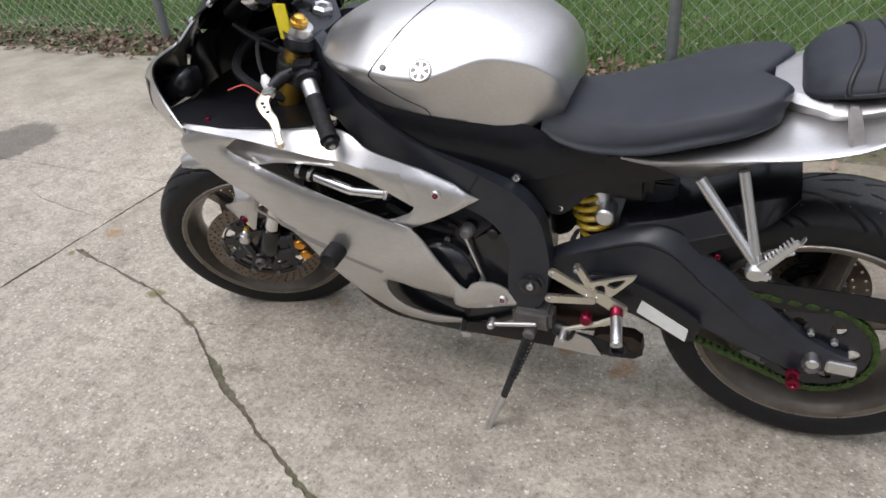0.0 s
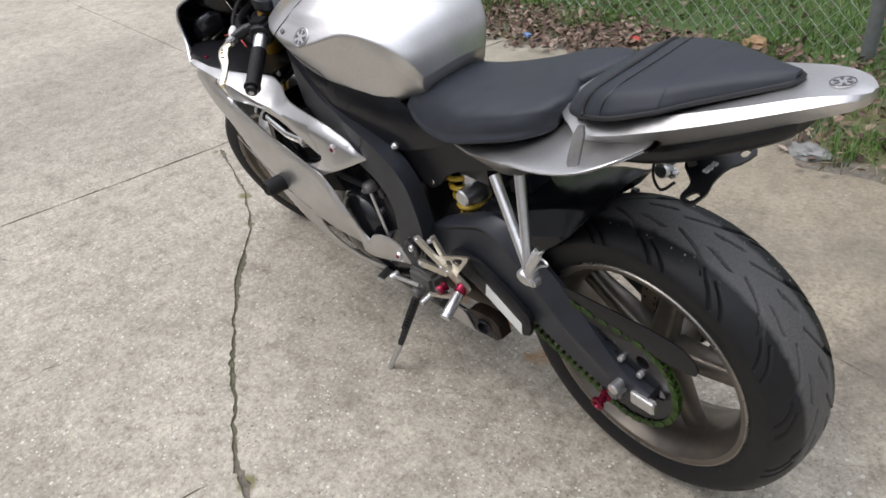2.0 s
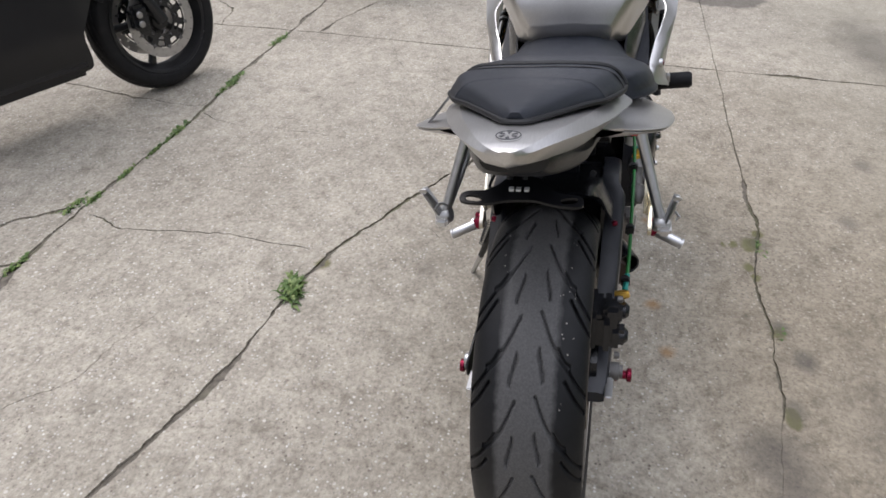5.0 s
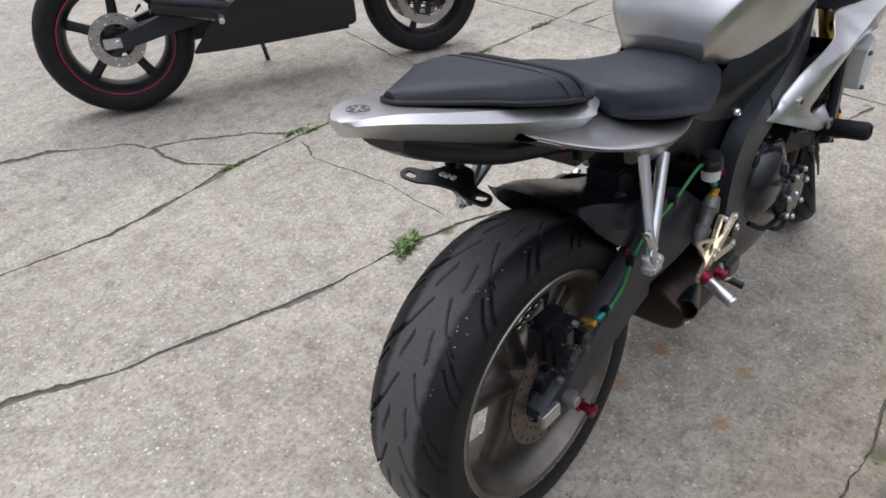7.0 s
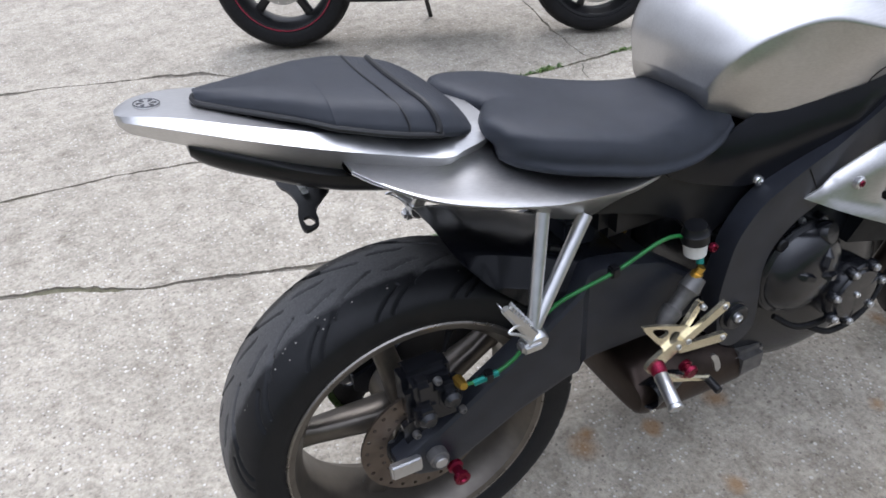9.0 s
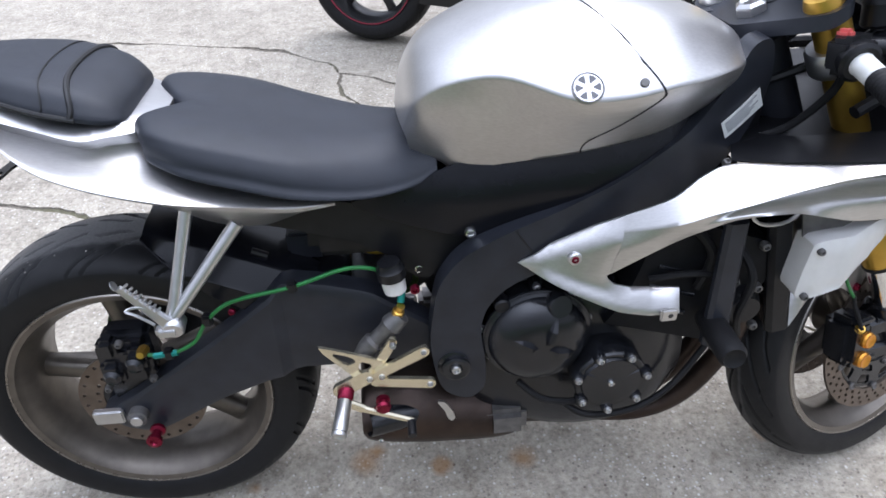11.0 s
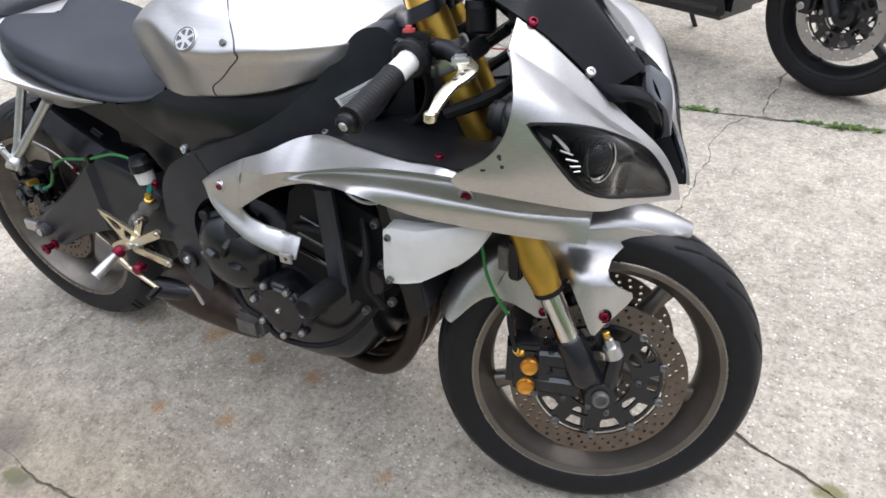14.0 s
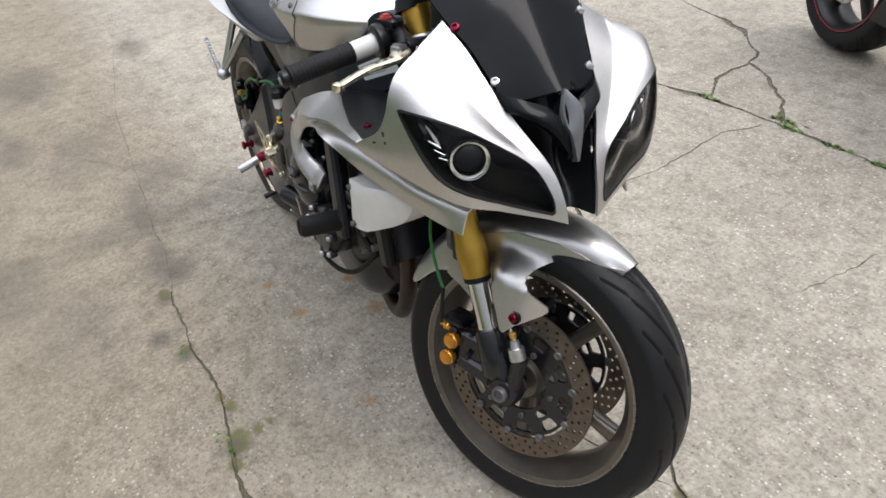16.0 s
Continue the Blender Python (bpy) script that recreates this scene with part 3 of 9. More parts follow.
def rod(p0, p1, profile, seg=20, bm=None):
    """A turned body from p0 to p1: profile lists (share of the length, radius)."""
    p0, p1 = Vector(p0), Vector(p1)
    u, w = frame_of(p1 - p0)
    rings = [[p0.lerp(p1, t) + (u * math.cos(a) + w * math.sin(a)) * r for a in np.linspace(0, 2 * math.pi, seg, endpoint=False)] for t, r in profile]
    return loft(rings, True, True, bm)


def pin(p0, p1, r, seg=16, bevel=0.18, bm=None):
    """A plain round bar with broken edges."""
    b = bevel * r / max(1e-6, (Vector(p1) - Vector(p0)).length)
    b = min(b, 0.3)
    return rod(p0, p1, [(0, r * (1 - bevel)), (b, r), (1 - b, r), (1, r * (1 - bevel))], seg, bm)


def bolt(p, d, r=0.006, h=0.005, bm=None):
    """A button bolt head with a socket."""
    p, d = Vector(p), Vector(d).normalized()
    return rod(p - d * 0.004, p + d * h, [(0, r), (0.55, r), (0.9, r * 0.85), (1.0, r * 0.5), (0.8, r * 0.42), (0.6, r * 0.40)], 12, bm)


def box(lo, hi, bevel=0.004, bm=None, seg=2):
    b = bm or bmesh.new()
    r = bmesh.ops.create_cube(b, size=1)
    lo, hi = Vector(lo), Vector(hi)
    for v in r["verts"]:
        v.co = Vector((lo[i] + (v.co[i] + 0.5) * (hi[i] - lo[i]) for i in range(3)))
    if bevel:
        es = list({e for v in r["verts"] for e in v.link_edges})
        bmesh.ops.bevel(b, geom=es, offset=bevel, segments=seg, affect="EDGES", clamp_overlap=True)
    return b


def beam(p0, p1, w0, h0, w1=None, h1=None, bevel=0.003, bm=None):
    """A bar of rectangular section from p0 to p1: w across, h in height."""
    p0, p1 = Vector(p0), Vector(p1)
    w1, h1 = w1 or w0, h1 or h0
    d = (p1 - p0).normalized()
    side = d.cross(Vector((0, 0, 1)))
    side = side.normalized() if side.length > 1e-4 else Vector((0, 1, 0))
    up = side.cross(d)
    rings = []
    for p, w, h in ((p0, w0, h0), (p1, w1, h1)):
        b = bevel
        rings.append([p + side * (sx * (w / 2 - bx)) + up * (sz * (h / 2 - bz)) for sx, sz, bx, bz in
                      ((1, 1, b, 0), (-1, 1, b, 0), (-1, 1, 0, b), (-1, -1, 0, b), (-1, -1, b, 0), (1, -1, b, 0), (1, -1, 0, b), (1, 1, 0, b))])
    return loft(rings, True, True, bm)


def lathe(profile, seg=96, bm=None, closed=True):
    """Turn a profile of (y, r) round the y axis."""
    bm = bm or bmesh.new()
    rings = [[(r * math.cos(a), y, r * math.sin(a)) for y, r in profile] for a in np.linspace(0, 2 * math.pi, seg, endpoint=False)]
    vs = [[bm.verts.new(p) for p in r] for r in rings]
    n = len(profile)
    for k in range(seg):
        a, b = vs[k], vs[(k + 1) % seg]
        for i in range(n if closed else n - 1):
            j = (i + 1) % n
            bm.faces.new((a[i], a[j], b[j], b[i]))
    return bm


def circle(x, z, r, n=24, a0=0.0):
    return [(x + r * math.cos(a0 + a), z + r * math.sin(a0 + a)) for a in np.linspace(0, 2 * math.pi, n, endpoint=False)]


def table(xs, ys):
    return lambda x: float(np.interp(x, xs, ys))


def edge_fall(outline, reach, depth):
    """How far a surface rolls back near an open outline."""
    a = np.array(outline, float)
    b = np.roll(a, -1, axis=0)
    ab = b - a
    l2 = np.maximum(1e-12, (ab ** 2).sum(1))

    def fall(x, z):
        p = np.array([x, z])
        t = np.clip(((p - a) * ab).sum(1) / l2, 0, 1)
        d = math.sqrt(float((((a + ab * t[:, None]) - p) ** 2).sum(1).min()))
        return depth * max(0.0, 1 - d / reach) ** 2
    return fall


# ---- ground, driveway, grass and fence ----
def build_ground():
    v = [(-300, -300, -0.006), (300, -300, -0.006), (300, 300, -0.006), (-300, 300, -0.006)]
    ob = mesh_part("ground", v, [(0, 1, 2, 3)], SOIL, smooth=False)
    tagged(ob, "dark soil and turf round the driveway", "ground", kind="structure")


def wander(pts, step, rough, seed):
    """A polyline broken up into short, irregular steps."""
    out = []
    for (x0, y0), (x1, y1) in zip(pts, pts[1:]):
        n = max(1, int(math.hypot(x1 - x0, y1 - y0) / step))
        out += [(x0 + (x1 - x0) * i / n, y0 + (y1 - y0) * i / n) for i in range(n)]
    out.append(pts[-1])
    res = []
    for x, y in out:
        a = noise.noise_vector(Vector((x * 9 + seed, y * 9, seed))) * rough + noise.noise_vector(Vector((x * 40 + seed, y * 40, 3.1))) * rough * 0.45
        res.append((x + a.x, y + a.y))
    return res


def crack_outline(pts, width, rough, seed, step=0.010):
    line = wander(pts, step, rough, seed)
    left, right = [], []
    k = len(line)
    for i, (x, y) in enumerate(line):
        a, b = line[max(i - 1, 0)], line[min(i + 1, k - 1)]
        d = Vector((b[0] - a[0], b[1] - a[1])).normalized()
        w = width * (0.50 + 1.5 * abs(noise.noise(Vector((x * 5, y * 5, seed + 7)))) + 0.75 * noise.noise(Vector((x * 55, y * 55, seed))))
        w = max(w, width * 0.25) * min(1, (i + 0.4) / 3, (k - i - 0.6) / 3)
        # broken-out edges here and there, more on one side than on the other
        chip = width * 5.5 * max(0.0, noise.noise(Vector((x * 4.1, y * 4.1, seed + 3))) - 0.03) if 2 < i < k - 3 and width > 0.003 else 0.0
        chip *= 0.45 + 0.9 * abs(noise.noise(Vector((x * 40, y * 40, seed + 5))))
        side = noise.noise(Vector((x * 2.0, y * 2.0, seed + 9))) > 0
        w_left, w_right = w + chip * (1.3 if side else 0.3), w + chip * (0.3 if side else 1.3)
        left.append((x - d.y * w_left, y + d.x * w_left))
        right.append((x + d.y * w_right, y - d.x * w_right))
    return (left + right[::-1])[::-1]


CRACKS = [
    # the long crack past the front wheel and the stand, and its branches
    ([(2.34, -0.05), (1.86, 0.07), (1.61, 0.18), (1.41, 0.33), (1.23, 0.44), (0.95, 0.585), (0.70, 0.71), (0.47, 0.775), (0.05, 0.84), (-0.36, 0.97), (-0.65, 1.09), (-3.2, 1.85), (-8.3, 3.2)], 0.0054, 0.012, 1),
    ([(0.655, 0.80), (0.67, 1.0), (0.68, 1.2), (0.645, 1.45), (0.70, 1.60)], 0.0024, 0.016, 2),
    ([(1.60, 0.17), (1.50, 0.145), (1.40, 0.11), (1.30, 0.09)], 0.0018, 0.012, 3),
    # joints between the slabs
    ([(8.3, 1.58), (2.52, 1.615), (1.946, 1.64), (1.40, 1.61), (0.73, 1.655), (0.42, 1.645), (-0.10, 1.588), (-0.38, 1.643), (-0.62, 1.655), (-8.3, 1.75)], 0.0071, 0.010, 4),
    ([(8.3, -0.60), (2.36, -0.565), (1.30, -0.555)], 0.0026, 0.006, 5),
    ([(1.34, -0.555), (1.08, -0.566), (0.97, -0.564), (0.88, -0.542), (0.79, -0.523), (0.68, -0.526), (0.53, -0.536), (0.36, -0.525), (0.225, -0.512)], 0.0034, 0.012, 25),
    ([(0.24, -0.513), (0.05, -0.478), (-0.20, -0.470), (-1.38, -0.372), (-2.74, -0.13), (-8.3, 0.6)], 0.0008, 0.008, 26),
    ([(2.15, -2.3), (2.22, -1.77), (2.35, -0.44), (2.41, 0.34), (2.53, 1.46), (2.58, 2.2), (2.75, 8.3)], 0.0049, 0.004, 6),
    ([(0.29, 2.06), (0.45, 1.98), (0.64, 1.81), (0.74, 1.68)], 0.0085, 0.018, 7),
    ([(0.30, 2.05), (0.24, 2.17), (0.09, 2.295), (-0.13, 2.41), (-0.47, 2.51), (-1.6, 2.75), (-8.3, 3.3)], 0.0070, 0.018, 8),
    ([(2.53, 1.47), (2.80, 1.40), (3.16, 1.28), (3.56, 1.22), (4.21, 0.93), (5.4, 0.75), (8.3, 0.5)], 0.0056, 0.016, 9),
    ([(1.56, 1.64), (1.56, 1.80), (1.70, 2.45), (1.6, 3.4)], 0.0037, 0.014, 10),
    ([(2.56, 2.05), (2.86, 2.12), (3.05, 2.35), (3.65, 2.54), (4.6, 2.6)], 0.0041, 0.02, 11),
    ([(1.50, 1.60), (1.42, 1.43), (1.425, 1.20), (1.395, 0.96), (1.36, 0.86)], 0.0017, 0.022, 12),
    ([(3.1, -0.42), (2.75, -0.30), (2.36, -0.25)], 0.0014, 0.016, 13),
    ([(-0.40, 1.63), (0.0, 1.20), (0.3, 1.1)], 0.0009, 0.02, 14),
    ([(0.45, 1.62), (0.30, 1.83), (0.30, 2.05)], 0.0056, 0.016, 15),
    ([(3.2, 0.05), (2.9, -0.05), (2.38, 0.02)], 0.0011, 0.016, 16),
    ([(0.90, 0.52), (0.55, 0.20), (0.42, 0.12)], 0.0007, 0.012, 17),
    ([(1.85, 0.62), (2.15, 0.9), (2.46, 1.05)], 0.0008, 0.02, 18),
]
VERGE = [(-8, -1.34), (-1.5, -1.36), (0.1, -1.33), (0.34, -1.30), (0.62, -1.52), (0.87, -1.76), (1.5, -1.83), (2.06, -1.74), (2.6, -1.86), (3.3, -2.0), (4.4, -2.04), (8, -2.1)]


def build_driveway():
    from mathutils.geometry import delaunay_2d_cdt
    edge = wander(VERGE, 0.06, 0.03, 30)
    outer = edge + [(8, 8), (-8, 8)]
    pts, edges, faces = [], [], []
    k = len(outer)
    pts += outer
    edges += [(i, (i + 1) % k) for i in range(k)]
    for line, w, rough, seed in CRACKS:
        o = len(pts)
        loop = crack_outline(line, w, rough, seed)
        pts += loop
        faces.append(list(range(o, o + len(loop))))
    v, _, f, _, _, of = delaunay_2d_cdt([Vector(p) for p in pts], edges, faces, 0, 1e-6)
    v = np.array([tuple(p) for p in v])
    c = np.array([v[list(t)].mean(0) for t in f])
    ok = inside(c, np.array(outer))
    tri = [tuple(t) for t, a, b in zip(f, ok, of) if a and not b]
    # slabs: what hangs together
    byedge = {}
    for n, t in enumerate(tri):
        for i in range(3):
            byedge.setdefault(tuple(sorted((t[i], t[(i + 1) % 3]))), []).append(n)
    owner = list(range(len(tri)))

    def top(i):
        while owner[i] != i:
            owner[i] = owner[owner[i]]
            i = owner[i]
        return i

    for ns in byedge.values():
        if len(ns) == 2:
            owner[top(ns[0])] = top(ns[1])
    groups = {}
    for n, t in enumerate(tri):
        groups.setdefault(top(n), []).append(t)
    drive = tagged(new("driveway"), "cracked, worn aggregate concrete driveway slabs", "driveway", kind="structure")
    for g in groups.values():
        ids = sorted({i for t in g for i in t})
        if len(g) < 3:
            continue
        at = {i: n for n, i in enumerate(ids)}
        up = [(v[i][0], v[i][1], 0.0) for i in ids]
        low = [(x, y, -0.03) for x, y, _ in up]
        fs, rim = [], {}
        for t in g:
            a = [at[i] for i in t]
            x = np.array([up[i][:2] for i in a])
            if (x[1][0] - x[0][0]) * (x[2][1] - x[0][1]) - (x[1][1] - x[0][1]) * (x[2][0] - x[0][0]) < 0:
                a.reverse()
            fs.append(tuple(a))
            for i in range(3):
                e = (a[i], a[(i + 1) % 3])
                if (e[1], e[0]) in rim:
                    del rim[(e[1], e[0])]
                else:
                    rim[e] = 1
        n = len(up)
        fs += [(j, i, i + n, j + n) for i, j in rim]
        ob = mesh_part("slab", up + low, fs, CONCRETE, drive, angle=30)


def blades(name, spots, mat, h, w, seed, lean=0.6):
    """Grass blades: three-sided bent strips at the spots (x, y, z, size)."""
    rng = np.random.default_rng(seed)
    n = len(spots)
    s = np.array(spots)
    a = rng.uniform(0, 2 * np.pi, n)
    hh = h * s[:, 3] * rng.uniform(0.5, 1.3, n)
    ww = w * rng.uniform(0.6, 1.2, n)
    ln = rng.uniform(0.1, lean, n) * hh
    b = a + rng.normal(0, 0.6, n) + np.pi / 2
    dx, dy = np.cos(a) * ww, np.sin(a) * ww
    lx, ly = np.cos(b) * ln, np.sin(b) * ln
    V = np.stack([
        np.stack([s[:, 0] - dx, s[:, 1] - dy, s[:, 2]], 1), np.stack([s[:, 0] + dx, s[:, 1] + dy, s[:, 2]], 1),
        np.stack([s[:, 0] + dx * 0.7 + lx * 0.35, s[:, 1] + dy * 0.7 + ly * 0.35, s[:, 2] + hh * 0.6], 1),
        np.stack([s[:, 0] - dx * 0.7 + lx * 0.35, s[:, 1] - dy * 0.7 + ly * 0.35, s[:, 2] + hh * 0.6], 1),
        np.stack([s[:, 0] + lx, s[:, 1] + ly, s[:, 2] + hh * np.sqrt(np.maximum(0.1, 1 - (ln / hh) ** 2))], 1)], 1).reshape(-1, 3)
    F = []
    for i in range(n):
        o = 5 * i
        F += [(o, o + 1, o + 2, o + 3), (o + 3, o + 2, o + 4)]
    return mesh_part(name, V, F, mat, smooth=False)


def verge_y(x):
    return np.interp(x, [p[0] for p in VERGE], [p[1] for p in VERGE])


def build_grass():
    rng = np.random.default_rng(5)
    n = 150000
    x, y = rng.uniform(-2.0, 8.5, n), -1.35 - rng.uniform(0, 1, n) ** 1.15 * 4.2
    g = np.array([noise.noise(Vector((a * 1.7, b * 1.7, 2.0))) + 0.6 * noise.noise(Vector((a * 5, b * 5, 8.0))) for a, b in zip(x, y)])
    back = verge_y(x) - y
    keep = (back > 0.02) & (g + np.clip((back - 0.38) * 1.9, -0.75, 1.5) > rng.uniform(-0.35, 0.7, n))
    size = 0.55 + 0.45 * np.clip(back, 0, 1) + 0.35 * g
    spots = np.stack([x, y, np.full(n, -0.014), np.clip(size, 0.35, 1.6)], 1)[keep]
    # tufts pushing through the leaves
    tufts = []
    for _ in range(34):
        cx = rng.uniform(-0.2, 3.4)
        cy = verge_y(cx) - rng.uniform(0.10, 0.75)
        k, r = int(rng.integers(60, 190)), rng.uniform(0.03, 0.09)
        tufts.append(np.stack([rng.normal(cx, r, k), rng.normal(cy, r, k), np.full(k, -0.006), rng.uniform(0.6, 1.5, k)], 1))
    spots = np.concatenate([spots] + tufts)
    ob = blades("grass", spots, GRASS, 0.070, 0.0021, 6, 1.0)
    tagged(ob, "green uncut grass along the chain-link fence", "grass", kind="stuff")


def leaf_verts(p, size, rng):
    """One dry, curled leaf: a folded six-sided blade."""
    a, tilt, roll = rng.uniform(0, 6.28), rng.normal(0, 0.45), rng.normal(0, 0.5)
    m = Matrix.Translation(p) @ Euler((tilt, roll, a)).to_matrix().to_4x4()
    c = rng.uniform(0.05, 0.45)
    pts = [(-0.5, 0, 0.1 * c), (-0.15, 0.30, c * 0.5), (0.25, 0.24, c * 0.4), (0.55, 0, 0.25 * c), (0.2, -0.27, c * 0.55), (-0.2, -0.28, c * 0.4), (0.02, 0, 0)]
    return [m @ Vector((u * size, v * size, w * size)) for u, v, w in pts]


def build_leaves():
    rng = np.random.default_rng(9)
    V, F = [], []
    piles = [(1.75, -1.98, 0.50, 0.16, 620), (1.05, -2.05, 0.55, 0.17, 330), (2.7, -2.05, 0.6, 0.16, 360), (3.9, -2.15, 0.8, 0.16, 480), (5.3, -2.2, 0.8, 0.2, 380), (0.3, -1.62, 0.45, 0.16, 150),
             (2.0, -2.5, 2.6, 0.4, 420), (-0.6, -1.75, 0.7, 0.25, 160)]
    for cx, cy, sx, sy, n in piles:
        for _ in range(int(n * 2.1)):
            x, y = rng.normal(cx, sx), rng.normal(cy, sy)
            if y > verge_y(x) + 0.10:
                continue
            z = 0.004 + abs(rng.normal(0, 0.022))
            o = len(V)
            V += leaf_verts((x, y, z), rng.uniform(0.018, 0.050), rng)
            F += [(o + i, o + (i + 1) % 6, o + 6) for i in range(6)]
    ob = mesh_part("fallen_leaves", V, F, LEAVES, smooth=False)
    tagged(ob, "brown dry leaves heaped along the driveway's edge", "leaves", kind="stuff")
    # the odd twig and pale stalk
    bm = bmesh.new()
    for _ in range(150):
        x = rng.uniform(-0.5, 6.0)
        y = verge_y(x) - abs(rng.normal(0.12, 0.2))
        a, l = rng.uniform(0, 6.28), rng.uniform(0.04, 0.16)
        d = Vector((math.cos(a), math.sin(a), rng.uniform(0, 0.4))) * l
        p = Vector((x, y, 0.01))
        tube([p, p + d * 0.5 + Vector((0, 0, 0.006)), p + d], 0.0016, 4, bm)
    ob = part("twigs", bm, material("pale_twigs", (0.30, 0.24, 0.17), 0.8))
    tagged(ob, "thin pale twigs and dry stalks", "twigs", kind="stuff")


def weed(x, y, r, n, label, seed, aim=0.0, stretch=1.0, h=0.035):
    """A low tuft of narrow toothed leaves growing out of a crack."""
    rng = np.random.default_rng(seed)
    V, F = [], []
    for _ in range(n):
        a = rng.uniform(0, 6.28)
        l = r * rng.uniform(0.25, 0.85) / max(1.0, stretch * 0.8)
        w = rng.uniform(0.003, 0.0075)
        d = Vector((math.cos(a) * stretch, math.sin(a), 0))
        d = Matrix.Rotation(aim, 3, "Z") @ d
        s = Vector((-d.y, d.x, 0)).normalized()
        off = Matrix.Rotation(aim, 3, "Z") @ Vector((rng.normal(0, r * 0.35 * stretch), rng.normal(0, r * 0.12), 0))
        p = Vector((x, y, -0.008)) + off
        rise = rng.uniform(0.3, 1.0) * h
        o = len(V)
        k = 5
        for i in range(k):
            t = i / (k - 1)
            q = p + d * l * t + Vector((0, 0, rise * math.sin(t * 2.3)))
            ww = w * (1.2 - t) * (1.0 if i % 2 else 1.7)
            V += [q - s * ww, q + s * ww]
        F += [(o + 2 * i, o + 2 * i + 1, o + 2 * i + 3, o + 2 * i + 2) for i in range(k - 1)]
    ob = mesh_part("weed", V, F, WEED, smooth=False)
    tagged(ob, label, "weed", group="weeds in the cracks", kind="stuff")


def build_weeds():
    weed(0.455, 0.775, 0.056, 150, "green tuft of weed in the driveway crack behind the motorcycle", 1, 0.4, 1.2, 0.032)
    for i, (x, y, r, n, st) in enumerate([(2.42, 1.62, 0.045, 70, 2.0), (2.33, 1.635, 0.03, 30, 1.8), (1.83, 1.62, 0.052, 120, 2.2), (1.72, 1.625, 0.035, 40, 2.2), (1.33, 1.62, 0.045, 70, 2.4), (1.15, 1.625, 0.03, 40, 2.6), (0.98, 1.635, 0.03, 40, 2.5), (0.80, 1.645, 0.034, 50, 1.6),
                                          (0.74, 1.69, 0.045, 36, 1.5), (0.42, 1.655, 0.04, 26, 2.0)]):
        weed(x, y, r, n, "low green weeds growing along the slab joint", 10 + i, 0.0, st, 0.020)
    for i, (x, y) in enumerate([(0.54, -0.55), (0.93, -0.55), (0.88, -0.56)]):
        weed(x, y, 0.03, 14, "small mossy weed in the joint beside the motorcycle", 40 + i, 0.0, 1.5, 0.01)


def build_fence():
    yf = -2.36
    fence = tagged(new("fence"), "low chain-link fence on grey metal posts beside the grass", "fence")
    for x in (-2.77, 0.56, 3.89, 7.2):
        bm = rod((x, yf + 0.03, -0.014), (x, yf + 0.03, 1.30), [(0, 0.030), (0.97, 0.030), (0.972, 0.034), (0.99, 0.034), (1, 0.012)], 18)
        part("post", bm, POST, fence, "grey galvanised fence post")
    part("top_rail", pin((-3, yf + 0.03, 1.24), (8, yf + 0.03, 1.24), 0.021, 14), POST, fence)
    # woven wires: each zigzags its whole height
    d, amp = 0.086, 0.004
    bm = bmesh.new()
    x = -2.8
    while x < 7.4:
        for lead in (1, -1):
            n = 28
            pts = []
            for i in range(n + 1):
                pts.append((x + (d / 2 if (i % 2) else 0) * lead, yf + amp * (1 if (i % 2) else -1) * lead, 0.02 + i * d / 2))
            tube(pts, 0.0020, 4, bm)
        x += d
    part("wire_mesh", bm, WIRE, fence, "thin galvanised diamond wire mesh")


def build_litter():
    """A crushed grey rag, a red scrap and a blue wrapper in the leaves, and a tan stone."""
    rng = np.random.default_rng(3)

    def crumple(name, c, size, mat, label, cat, flat=0.5):
        bm = bmesh.new()
        bmesh.ops.create_icosphere(bm, subdivisions=3, radius=1)
        for v in bm.verts:
            k = 1 + 0.45 * noise.noise(v.co * 2.2 + Vector(c) * 7) + 0.25 * noise.noise(v.co * 6 + Vector(c))
            v.co = Vector((v.co.x * size[0] * k, v.co.y * size[1] * k, max(-0.3, v.co.z) * size[2] * k))
        ob = part(name, bm, mat, m=Matrix.Translation(c), angle=25)
        tagged(ob, label, cat)

    crumple("rag", (0.36, -1.40, 0.004), (0.075, 0.045, 0.03), material("grey_rag", (0.20, 0.20, 0.19), 0.9), "crumpled grey rag on the soil at the driveway's edge", "rag")
    crumple("wrapper", (2.13, -1.82, 0.02), (0.035, 0.022, 0.015), material("blue_wrapper", (0.12, 0.25, 0.50), 0.4), "small crumpled blue wrapper in the leaves", "litter")
    crumple("red_scrap", (1.55, -2.02, 0.03), (0.025, 0.02, 0.015), material("red_scrap", (0.45, 0.04, 0.03), 0.6), "small red scrap lying on dry leaves", "litter")
    crumple("stone", (1.02, -2.22, 0.03), (0.055, 0.04, 0.04), material("tan_stone", (0.30, 0.19, 0.10), 0.85), "tan stone half hidden in grass", "stone")


build_ground()
build_grass()
build_leaves()
build_fence()
build_litter()
build_weeds()


